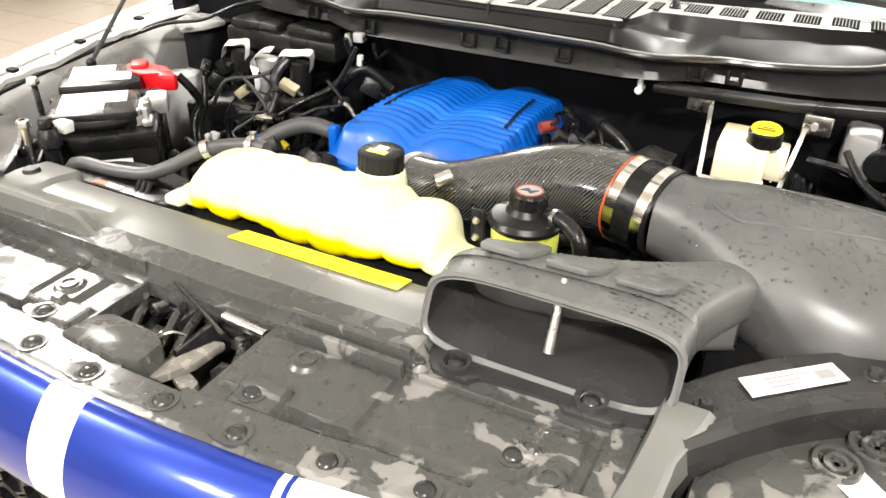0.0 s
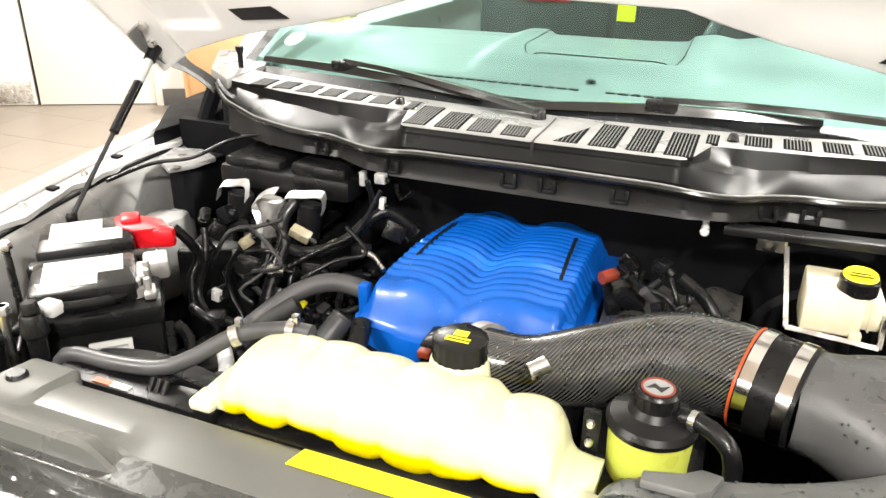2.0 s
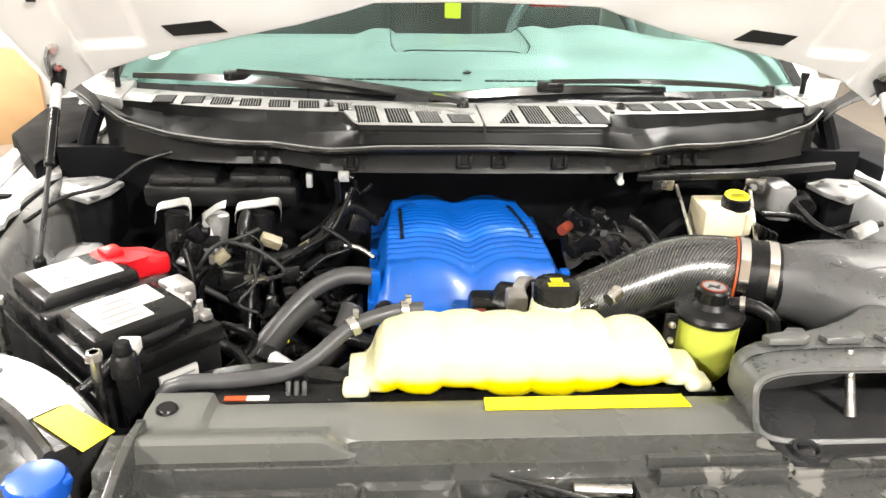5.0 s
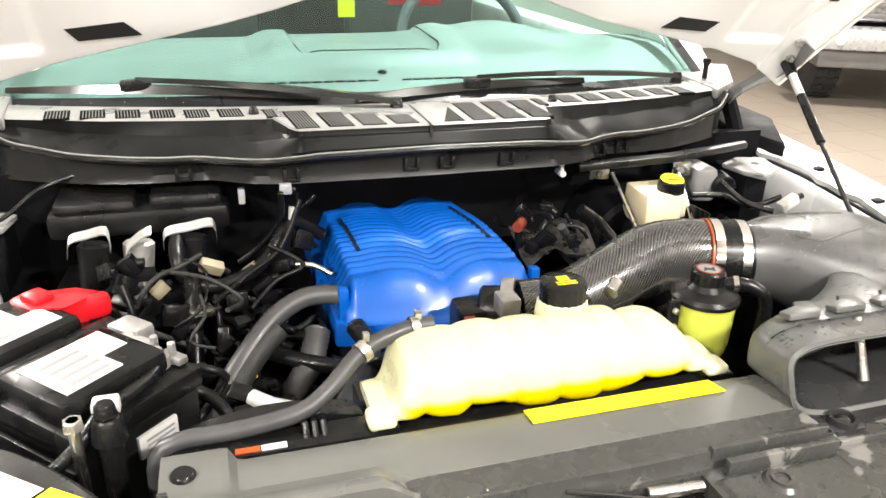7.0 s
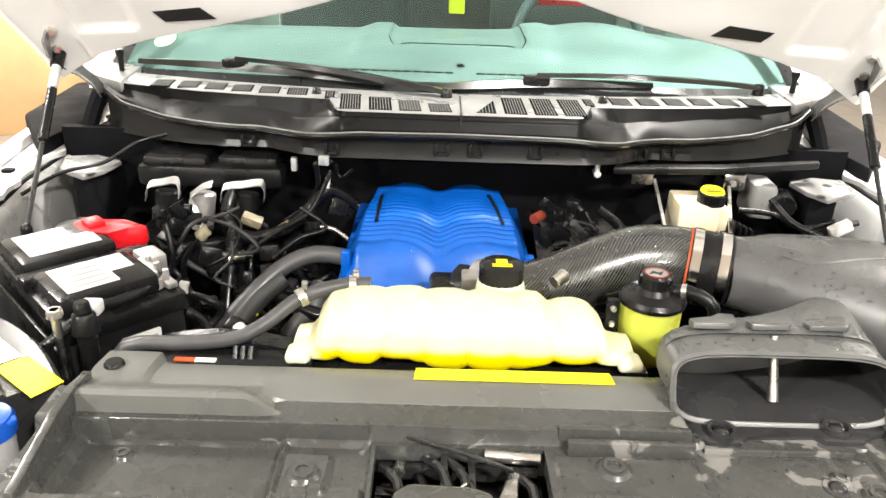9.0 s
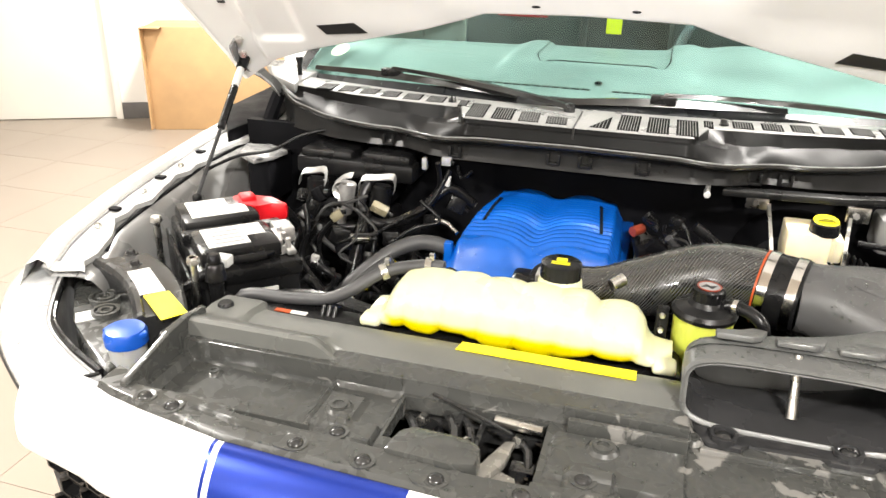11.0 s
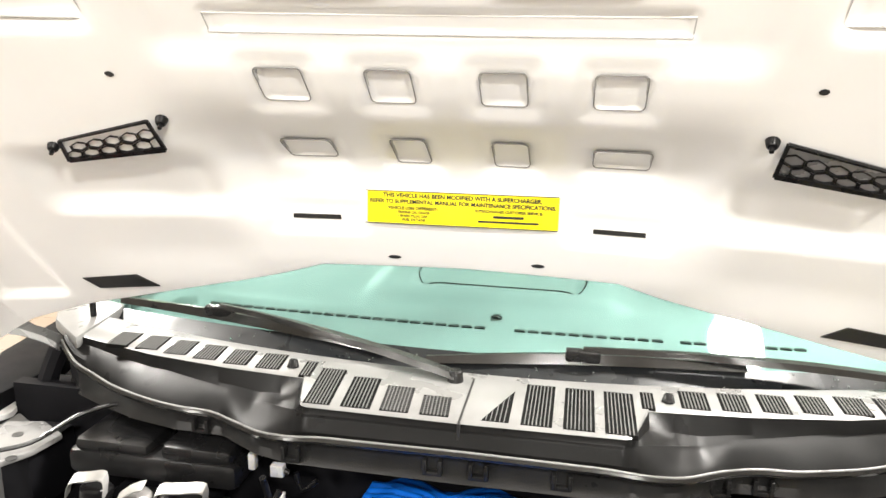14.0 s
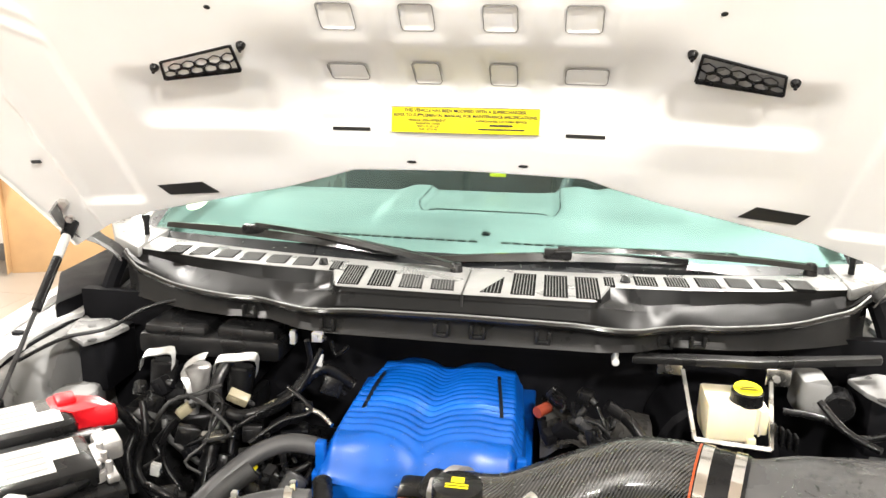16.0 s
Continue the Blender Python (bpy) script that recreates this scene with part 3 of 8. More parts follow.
def hood_depth(x, z):
    """How far the pressing stands back from the camera side."""
    a = abs(x)
    d = table(HOOD_STEP, z) * (1 - sm(0.25, 0.36, a))
    d -= 0.012 * (1 - sm(1.52, 1.60, z)) * sm(0.25, 0.36, a) * (1 - sm(0.45, 0.6, a))
    for x0, x1, z0, z1 in SQUARES:
        m = 0.016
        d += 0.007 * bump_rect(x, z, x0 - m, x1 + m, z0 - 0.012, z1 + 0.012, 0.010)
        d += 0.005 * bump_rect(x, z, x0, x1, z0, z1, 0.0018)
    d += 0.006 * bump_rect(x, z, -0.235, 0.235, 1.875, 1.896, 0.002)
    d += 0.012 * bump_rect(x, z, -0.30, 0.30, 1.852, 2.2, 0.02)
    for s in (-1, 1):
        d += 0.012 * bump_rect(x * s, z, 0.60, 0.69, 1.5, 2.4, 0.012)
        d += 0.022 * bump_rect(x * s, z, 0.315, 0.52, 1.66, 1.728, 0.02)
        d += 0.018 * bump_rect(x * s, z, 0.35, 0.45, 1.88, 2.1, 0.015)
        for k in range(3):
            q = z - (1.86 - 0.03 * k) - 0.5 * (x * s - 0.64)
            d -= 0.006 * math.exp(-(q / 0.007) ** 2) * bump_rect(x * s, z, 0.60, 0.68, 1.6, 2.0, 0.02)
    d += 0.010 * bump_rect(a, z, 0.13, 0.25, 1.63, 1.668, 0.012)
    d += 0.012 * sm(0.695, 0.705 + 0.004 * math.sin(z * 90), a)
    return d


def hood_y(x, z):
    return (1.64 - 0.32 * x * x - z) / 1.15 + hood_depth(x, z)


def hood_width(z):
    return table([(1.38, 0.765), (1.46, 0.775), (1.58, 0.80), (1.75, 0.83), (1.9, 0.835), (2.5, 0.82)], z)


hood = thing("hood", (0, 0.05, 1.4), "raised white truck hood showing its pressed underside", "hood")
bm = bm_new()
NX, NZ = 330, 250


def hood_point(u, v):
    a = u * 2 - 1
    edge = table(EDGE_Z, abs(a) * 0.80)
    z = edge + (HOOD_TOP - edge) * (v ** 1.35)
    x = a * hood_width(z)
    return V(x, hood_y(x, z), z)


grid(bm, NX, NZ, hood_point)
inner = part("inner_panel", bm, PRIMER, hood, "white pressed inner panel with pockets", 60)
bm = bm_new()


def outer_point(u, v):
    a = u * 2 - 1
    edge = table(EDGE_Z, abs(a) * 0.80)
    z = edge + (HOOD_TOP - edge) * v
    x = a * (hood_width(z) + 0.006)
    k = 0.012 + 0.05 * sm(0, 0.12, v) * (1 - 0.7 * sm(0.6, 0.8, abs(x)))
    return V(x, (1.64 - 0.32 * x * x - z) / 1.15 - 0.018 * (1 - sm(1.56, 1.64, z)) * (1 - sm(0.3, 0.6, abs(x))) + k, z + 0.3 * k)


grid(bm, 80, 60, outer_point)
part("outer_skin", bm, WHITE_PAINT, hood, "white outer skin", 60)
# folded rim closes the two skins
bm = bm_new()
rim = [hood_point(i / 160, 0) for i in range(161)]
rim2 = [outer_point(i / 160, 0) for i in range(161)]
loft(bm, [[p + V(0, 0.0, 0.001) for p in rim], [p + V(0, 0.003, -0.0015) for p in rim], [p + V(0, 0.0, -0.001) for p in rim2], [p + V(0, 0.002, 0.002) for p in rim2]], caps=False, closed=False)
part("rear_hem", bm, PRIMER, hood, "white hemmed rear edge", 60)
for s in (-1, 1):
    bm = bm_new()
    u = 0.0 if s < 0 else 1.0
    loft(bm, [[hood_point(u, k / 60) + V(-s * 0.004, -0.004, 0) for k in range(61)], [hood_point(u, k / 60) + V(s * 0.005, -0.002, -0.002) for k in range(61)],
              [outer_point(u, k / 60) + V(s * 0.006, 0.002, 0.0) for k in range(61)]], caps=False, closed=False)
    part("side_hem", bm, WHITE_PAINT, hood, "white hemmed side edge", 60)


def on_hood(name, outline, mat, label, lift=0.0015, deep=0.003):
    """A flat piece lying on the inner panel; the outline is in x, z."""
    bm = bm_new()
    n = len(outline)
    cx, cz = sum(p[0] for p in outline) / n, sum(p[1] for p in outline) / n
    ys = [hood_y(x, z) for x, z in outline]
    # fitted plane through the outline
    e = 0.004
    gx = (hood_y(cx + 0.02, cz) - hood_y(cx - 0.02, cz)) / 0.04
    gz = (hood_y(cx, cz + e) - hood_y(cx, cz - e)) / (2 * e)
    c0 = min(y - gx * (x - cx) - gz * (z - cz) for (x, z), y in zip(outline, ys))
    def at(x, z, k):
        return V(x, c0 + gx * (x - cx) + gz * (z - cz) - k, z)
    lo = [bm.verts.new(at(x, z, lift)) for x, z in outline]
    hi = [bm.verts.new(at(x, z, lift - deep)) for x, z in outline]
    bm.faces.new(lo)
    bm.faces.new(hi[::-1])
    for i in range(n):
        bm.faces.new((lo[i], lo[(i + 1) % n], hi[(i + 1) % n], hi[i]))
    return part(name, bm, mat, hood, label), at


# Openings are flat black plates on the panel, standing for shade inside.
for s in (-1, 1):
    on_hood("hinge_opening", [(s * 0.56, 1.532), (s * 0.478, 1.541), (s * 0.455, 1.519), (s * 0.545, 1.512)], INK, "slanted opening, its shade as a black plate")
    on_hood("slot", [(s * 0.163 + dx, 1.650 + dz) for dx, dz in ((0, 0), (s * 0.063, 0), (s * 0.063, -0.006), (0, -0.006))], INK, "narrow slot, its shade as a black plate")
    on_hood("clip_hole", [(s * 0.096 + 0.009 * math.cos(a * 0.7854), 1.591 + 0.0028 * math.sin(a * 0.7854)) for a in range(8)], INK, "small clip hole, its shade as a dark plate")
    on_hood("scoop_opening", [(s * 0.055, 1.906), (s * 0.185, 1.906), (s * 0.182, 1.965), (s * 0.06, 1.965)], FRIT, "scoop opening, its shade as a black plate", 0.004)
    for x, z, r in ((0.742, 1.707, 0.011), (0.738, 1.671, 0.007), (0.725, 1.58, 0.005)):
        on_hood("drain_hole", [(s * x - r, z - r * 0.5), (s * x + r, z - r * 0.5), (s * x + r, z + r * 0.6), (s * x - r, z + r * 0.6)], INK, "square hole, its shade as a dark plate", 0.012, 0.008)
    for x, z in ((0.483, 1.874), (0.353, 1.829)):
        on_hood("clip_hole", [(s * x + 0.0045 * math.cos(a * 0.7854), z + 0.003 * math.sin(a * 0.7854)) for a in range(8)], INK, "small clip hole, its shade as a dark plate")

# heat extractor vents with honeycomb
for s in (-1, 1):
    A, B, C, D = V(s * 0.340, -0.156, 1.781), V(s * 0.450, -0.158, 1.755), V(s * 0.455, -0.136, 1.729), V(s * 0.339, -0.122, 1.745)
    nrm = (B - A).cross(D - A).normalized()
    if nrm.y > 0:
        nrm = -nrm

    def vent(a, b, k=0.0):
        return A.lerp(B, a).lerp(D.lerp(C, a), b) + nrm * k
    bm = bm_new()
    cs = [vent(0, 0), vent(1, 0), vent(1, 1), vent(0, 1)]
    vs = [bm.verts.new(c + nrm * 0.002) for c in cs]
    bm.faces.new(vs)
    # White and silver backing stands for the light coming through the vents.
    vent_back = part("vent_insert", bm, WHITE_PAINT if s < 0 else GREY_METAL, hood, "honeycomb heat extractor vent, a pale sheet for light behind")
    bm = bm_new()
    for a0, a1, b0, b1 in ((0, 1, -0.02, 0.05), (0, 1, 0.90, 1.06), (-0.02, 0.015, 0, 1), (0.985, 1.02, 0, 1)):
        q = [vent(a0, b0, 0.004), vent(a1, b0, 0.004), vent(a1, b1, 0.004), vent(a0, b1, 0.004)]
        q2 = [p + nrm * 0.003 for p in q]
        loft(bm, [q, q2])
    part("vent_frame", bm, PLASTIC, vent_back, "black vent frame")
    bm = bm_new()
    hx, hy, rad = 0.185, 0.47, 0.5
    for row in range(-1, 3):
        for col in range(-1, 7):
            ca, cb = (col + 0.5 * (row % 2)) * hx, (row + 0.3) * hy * 0.72
            ring_o, ring_i = [], []
            for k in range(6):
                t = radians(60 * k + 30)
                for lst, r in ((ring_o, 1.0), (ring_i, 0.82)):
                    lst.append((ca + hx * 0.575 * r * math.cos(t), cb + hy * 0.46 * r * math.sin(t)))
            if not all(-0.03 < p[0] < 1.03 and -0.1 < p[1] < 1.1 for p in ring_o):
                continue
            o = [bm.verts.new(vent(a, min(max(b, 0), 1), 0.0055)) for a, b in ring_o]
            i_ = [bm.verts.new(vent(a, min(max(b, 0), 1), 0.0055)) for a, b in ring_i]
            i2 = [bm.verts.new(vent(a, min(max(b, 0), 1), 0.0028)) for a, b in ring_i]
            for k in range(6):
                m = (k + 1) % 6
                bm.faces.new((o[k], o[m], i_[m], i_[k]))
                bm.faces.new((i_[k], i_[m], i2[m], i2[k]))
    part("honeycomb", bm, PLASTIC, vent_back, "black honeycomb mesh")
    for a, b in ((-0.12, 0.18), (1.12, 0.35)):
        bm = bm_new()
        c = vent(a, b)
        cyl(bm, c - nrm * 0.004, c + nrm * 0.006, 0.0075, 0.006, 14, 0.0015)
        cyl(bm, c + nrm * 0.006, c + nrm * 0.012, 0.0025, 0.0025, 8)
        part("vent_stud", bm, RUBBER, vent_back, "dark stud with nut")

# long shallow recess above the pockets, its edge shade drawn as thin lines
RECESS_EDGE = material("pale_recess_edge_shade", (0.42, 0.42, 0.41), 0.6, vary=0.1)
for x0, x1, z in ((-0.235, 0.235, 1.8735), (-0.235, 0.235, 1.8915)):
    bm = bm_new()
    tube(bm, [V(lerp(x0, x1, k / 30), hood_y(lerp(x0, x1, k / 30), z) + 0.0002, z) for k in range(31)], 0.0008, 6)
    part("recess_edge", bm, RECESS_EDGE if z < 1.88 else PRIMER, hood, "thin line drawn along the recess edge")
for x in (-0.235, 0.235):
    bm = bm_new()
    tube(bm, [V(x, hood_y(x, 1.8735 + 0.018 * k / 6) + 0.0002, 1.8735 + 0.018 * k / 6) for k in range(7)], 0.0008, 6)
    part("recess_edge", bm, RECESS_EDGE, hood, "thin line drawn along the recess edge")

# gap shade round the pockets and side recesses, put into drawn edges
POCKET_SHADE = material("pocket_gap_shade", (0.22, 0.215, 0.21), 0.6, vary=0.2)
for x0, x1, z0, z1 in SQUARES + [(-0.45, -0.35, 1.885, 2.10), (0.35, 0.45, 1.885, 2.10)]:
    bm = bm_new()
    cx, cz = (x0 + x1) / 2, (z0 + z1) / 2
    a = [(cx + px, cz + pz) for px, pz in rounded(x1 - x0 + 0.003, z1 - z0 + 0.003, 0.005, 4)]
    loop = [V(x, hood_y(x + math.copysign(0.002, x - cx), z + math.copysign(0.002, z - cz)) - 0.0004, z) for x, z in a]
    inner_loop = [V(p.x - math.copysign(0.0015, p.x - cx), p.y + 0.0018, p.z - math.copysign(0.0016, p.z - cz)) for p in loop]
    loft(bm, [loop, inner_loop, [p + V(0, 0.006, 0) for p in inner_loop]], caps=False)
    edge = part("pocket_edge", bm, RECESS_EDGE, hood, "pocket edge with gap shade in its colour")
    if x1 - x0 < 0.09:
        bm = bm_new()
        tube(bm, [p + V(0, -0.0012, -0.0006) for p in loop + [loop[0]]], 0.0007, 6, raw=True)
        part("edge_shade", bm, POCKET_SHADE, edge, "thin dark line of gap shade")

# yellow notice on the hood
lab, lab_at = on_hood("notice", [(-0.124, 1.6455), (0.120, 1.6475), (0.120, 1.6885), (-0.124, 1.6865)], YELLOW, "yellow printed supercharger notice", 0.003, 0.003)
p0, px, pz = lab_at(-0.002, 1.667, 0.0035), lab_at(0.008, 1.6671, 0.0035), lab_at(-0.002, 1.677, 0.0035)
ex = (px - p0).normalized()
ez = (pz - p0).normalized()
en = ex.cross(ez).normalized()
if en.y > 0:
    en = -en
LM = Matrix((ex.resized(4), ez.resized(4), en.resized(4), (0, 0, 0, 1))).transposed()
LM.translation = p0 + en * 0.0008


def words(text, x, y, size, parent, m, mat=INK, align="CENTER", name="lettering"):
    cu = bpy.data.curves.new(name, "FONT")
    cu.body, cu.size, cu.align_x, cu.align_y = text, 1.0, align, "CENTER"
    cu.offset = 0.028
    cu.materials.append(mat)
    ob = new(name, cu)
    ob.parent = parent
    ob.matrix_basis = m @ Matrix.Translation((x, y, 0)) @ Matrix.Scale(size, 4)
    return ob


def plate(m, x0, x1, y0, y1, mat, parent, name, label="", thick=0.0006):
    bm = bm_new()
    box(bm, (x0, y0, 0), (x1, y1, thick), 0, m)
    return part(name, bm, mat, parent, label)


words("THIS VEHICLE HAS BEEN MODIFIED WITH A SUPERCHARGER.", 0, 0.0150, 0.0074, lab, LM)
words("REFER TO SUPPLEMENTAL MANUAL FOR MAINTENANCE SPECIFICATIONS.", 0, 0.0072, 0.0071, lab, LM)
words("VEHICLE USES DIFFERENT:", -0.062, -0.0005, 0.0056, lab, LM)
for k, w in enumerate(("• ENGINE OIL GRADE", "• SPARK PLUG GAP", "• FUEL OCTANE")):
    words(w, -0.062, -0.0058 - 0.0048 * k, 0.0046, lab, LM)
words("SUPERCHARGER CUSTOMER SERVICE:", 0.060, -0.0005, 0.0050, lab, LM)
plate(LM, 0.041, 0.079, -0.0085, -0.0055, INK, lab, "print_bar")
plate(LM, 0.022, 0.098, -0.0145, -0.0122, INK, lab, "print_bar")
for x0, x1, y0, y1 in ((-0.1245, 0.1215, 0.0205, 0.0213), (-0.1245, 0.1215, -0.0213, -0.0205)):
    plate(LM, x0, x1, y0, y1, INK, lab, "border_line")

# hinges, gas struts, hood stops
for s in (-1, 1):
    bm = bm_new()
    path = [V(s * 0.735, -0.015, 1.50), V(s * 0.752, 0.02, 1.462), V(s * 0.757, 0.075, 1.42), V(s * 0.752, 0.15, 1.372), V(s * 0.757, 0.20, 1.335)]
    rows = []
    for k, p in enumerate(spline(path, 0.02)):
        w = 0.045 - 0.03 * min(1, k / 7)
        rows.append([p + V(0, -w, -0.3 * w), p + V(s * 0.012, 0, 0), p + V(0, w, 0.3 * w), p + V(-s * 0.004, w, 0.3 * w), p + V(s * 0.006, 0, 0), p + V(-s * 0.004, -w, -0.3 * w)])
    loft(bm, rows)
    h = part("hinge_arm", bm, GREY_PAINT, hood, "pale grey stamped steel hinge arm")
    for p in (V(s * 0.738, -0.012, 1.497), V(s * 0.748, 0.018, 1.462)):
        bm = bm_new()
        cyl(bm, p, p + V(-s * 0.006, -0.012, -0.004), 0.011, 0.008, 6, 0.001)
        part("hinge_bolt", bm, STEEL, h, "hinge bolt")
    bm = bm_new()
    tube(bm, [V(s * 0.80, 0.19, 1.24), V(s * 0.785, 0.20, 1.29), V(s * 0.765, 0.205, 1.335)], 0.018, 8)
    box(bm, (s * 0.78 - 0.05, 0.20, 1.21), (s * 0.78 + 0.05, 0.27, 1.245), 0.006)
    part("hinge_bracket", bm, DARK, h, "dark bolted hinge bracket")
    # strut
    g = thing("gas_strut", (s * 0.705, -0.275, 1.22), "black gas strut with white band holding the hood up", "gas strut", "hood struts")
    a, b = V(s * 0.703, -0.275, 1.222), V(s * 0.751, 0.035, 1.457)
    bm = bm_new()
    cyl(bm, a, a.lerp(b, 0.47), 0.0042, None, 10)
    part("rod", bm, SHEEN_ROD, g, "thin dark steel rod")
    bm = bm_new()
    cyl(bm, a.lerp(b, 0.45), a.lerp(b, 0.75), 0.0085, None, 16, 0.002)
    part("sleeve", bm, RUBBER, g, "ribbed black sleeve")
    bm = bm_new()
    cyl(bm, a.lerp(b, 0.75), a.lerp(b, 0.88), 0.0083, None, 16)
    part("band", bm, PAPER, g, "white label band")
    bm = bm_new()
    cyl(bm, a.lerp(b, 0.88), a.lerp(b, 1.0), 0.0115, 0.013, 16, 0.002)
    ball(bm, b, 0.013)
    part("top_socket", bm, RUBBER, g, "black ball socket")
    bm = bm_new()
    cyl(bm, a + V(0, 0, -0.03), a + V(0, 0, 0.004), 0.011, 0.009, 12, 0.002)
    ball(bm, a, 0.010)
    part("bottom_socket", bm, RUBBER, g, "black ball socket")
    # rubber stop
    t = thing("hood_stop", (s * 0.636, 0.2, 1.36), "black rubber hood stop post on the cowl", "rubber stop", "hood stops")
    bm = bm_new()
    tube(bm, [V(s * 0.735, 0.262, 1.372), V(s * 0.735, 0.262, 1.40), V(s * 0.735, 0.262, 1.418)], lambda k: 0.006 + 0.0035 * (k > 0.8), 10)
    part("post", bm, RUBBER, t)

# cowl --------------------------------------------------------------------------
PLATE_FRONT = [(0.0, 0.002), (0.235, 0.006), (0.262, 0.10), (0.40, 0.112), (0.56, 0.138), (0.69, 0.150), (0.75, 0.17)]
RIDGE_Y = [(0.0, 0.0), (0.225, 0.002), (0.30, 0.055), (0.335, 0.072), (0.37, 0.082), (0.46, 0.108), (0.6, 0.150), (0.70, 0.178), (0.75, 0.2)]
RIDGE_Z = [(0.0, 1.354), (0.225, 1.353), (0.30, 1.333), (0.335, 1.328), (0.38, 1.336), (0.46, 1.338), (0.6, 1.343), (0.70, 1.352), (0.75, 1.36)]
STRIP_Y = [(0.0, -0.013), (0.25, -0.01), (0.31, 0.006), (0.38, 0.05), (0.47, 0.06), (0.56, 0.085), (0.65, 0.125), (0.71, 0.155), (0.75, 0.19)]
STRIP_Z = [(0.0, 1.325), (0.2, 1.322), (0.32, 1.312), (0.47, 1.310), (0.6, 1.314), (0.71, 1.33), (0.75, 1.35)]


def base_y(x):
    return 0.170 + 0.21 * x * x


cowl = thing("cowl", (0, 0.1, 1.27), "grey-black plastic cowl panel with air grilles", "cowl panel")
bm = bm_new()
xs = [-0.75 + 0.0075 * i for i in range(201)]
rows = []
for x in xs:
    a = abs(x)
    pf, ry, rz, sy, sz = table(PLATE_FRONT, a), table(RIDGE_Y, a), table(RIDGE_Z, a), table(STRIP_Y, a), table(STRIP_Z, a)
    pf = max(pf, ry + 0.002)
    dip = min(rz, 1.362) - 0.006 * sm(0.28, 0.4, a)
    rows.append([V(x, base_y(x) + 0.03, 1.352), V(x, base_y(x), 1.366), V(x, pf + 0.006, 1.3655), V(x, pf, 1.3625), V(x, lerp(pf, ry, 0.35), lerp(1.362, dip, 0.75)), V(x, lerp(pf, ry, 0.8), dip),
                 V(x, ry + 0.004, rz + 0.001), V(x, ry - 0.002, rz - 0.003), V(x, lerp(ry, sy, 0.6) - 0.002, lerp(rz, sz, 0.7)), V(x, sy + 0.006, sz - 0.004), V(x, sy + 0.02, sz - 0.02)])
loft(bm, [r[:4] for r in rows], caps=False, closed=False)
part("top_panel", bm, COWL_TOP, cowl, "top panel with sheen in its grey", 32)
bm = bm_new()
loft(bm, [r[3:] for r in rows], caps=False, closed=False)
part("front_face", bm, COWL, cowl, "moulded front face with shade in its black", 32)
bm = bm_new()
tube(bm, [V(x, table(STRIP_Y, abs(x)) - 0.002, table(STRIP_Z, abs(x))) for x in [-0.745 + 0.05 * i for i in range(30)] + [0.745]], 0.0055, 8)
part("weatherstrip", bm, GLOSS_RUBBER, cowl, "shiny black rubber weatherstrip")
# Thin pale tube drawn for the highlight on the wet weatherstrip.
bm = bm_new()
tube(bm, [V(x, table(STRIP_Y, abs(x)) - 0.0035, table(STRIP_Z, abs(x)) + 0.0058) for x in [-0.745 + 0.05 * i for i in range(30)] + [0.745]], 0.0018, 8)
part("strip_highlight", bm, COWL_TOP, cowl, "pale tube for the highlight along the weatherstrip")
bm = bm_new()
rows = []
for x in xs:
    a = abs(x)
    sy, sz = table(STRIP_Y, a), table(STRIP_Z, a)
    low = 1.274 - 0.012 * sm(0.25, 0.7, a)
    rows.append([V(x, sy + 0.004, sz - 0.004), V(x, sy + 0.012, sz - 0.012), V(x, sy + 0.014, low + 0.012), V(x, sy + 0.008, low), V(x, sy + 0.03, low - 0.004), V(x, 0.19, low - 0.004)])
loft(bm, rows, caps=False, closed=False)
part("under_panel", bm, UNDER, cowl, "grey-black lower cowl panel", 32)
for x in (-0.42, -0.245, -0.035, 0.03, 0.145, 0.36, 0.42):
    bm = bm_new()
    y = table(STRIP_Y, abs(x)) + 0.008
    z = table(STRIP_Z, abs(x)) - 0.022
    box(bm, (x - 0.014, y - 0.006, z - 0.016), (x - 0.008, y + 0.008, z + 0.006), 0.001)
    box(bm, (x + 0.008, y - 0.006, z - 0.016), (x + 0.014, y + 0.008, z + 0.006), 0.001)
    box(bm, (x - 0.014, y - 0.004, z - 0.018), (x + 0.014, y + 0.006, z - 0.012), 0.001)
    part("retaining_clip", bm, UNDER, cowl, "moulded clip")
bm = bm_new()
box(bm, (-0.002, -0.006, 1.325), (0.002, 0.0, 1.366))
box(bm, (-0.0015, 0.0, 1.3662), (0.0015, 0.15, 1.3668))
part("seam", bm, INK, cowl, "dark joint between cowl halves")

# air grilles: each cell a black slab for the shade inside, with bars
CELLS = []
for s, big in ((-1, ((-0.211, 0.020), (-0.153, 0.022), (-0.096, 0.021), (-0.038, 0.021))), (1, ((0.105, 0.0215), (0.163, 0.0215), (0.22, 0.0215)))):
    for cx, hw in big:
        back = 0.148 if s > 0 else (0.138 - (cx + 0.211) * 0.36)
        CELLS.append((cx, hw, 0.013, back, 8))
    CELLS.append((s * 0.262, 0.0095, 0.102, 0.158, 4))
    for k in range(6):
        cx = s * (0.330 + 0.0575 * k)
        y0 = table(PLATE_FRONT, abs(cx)) + 0.010
        CELLS.append((cx, 0.0205, y0, min(base_y(cx) - 0.014, y0 + 0.06), 8))
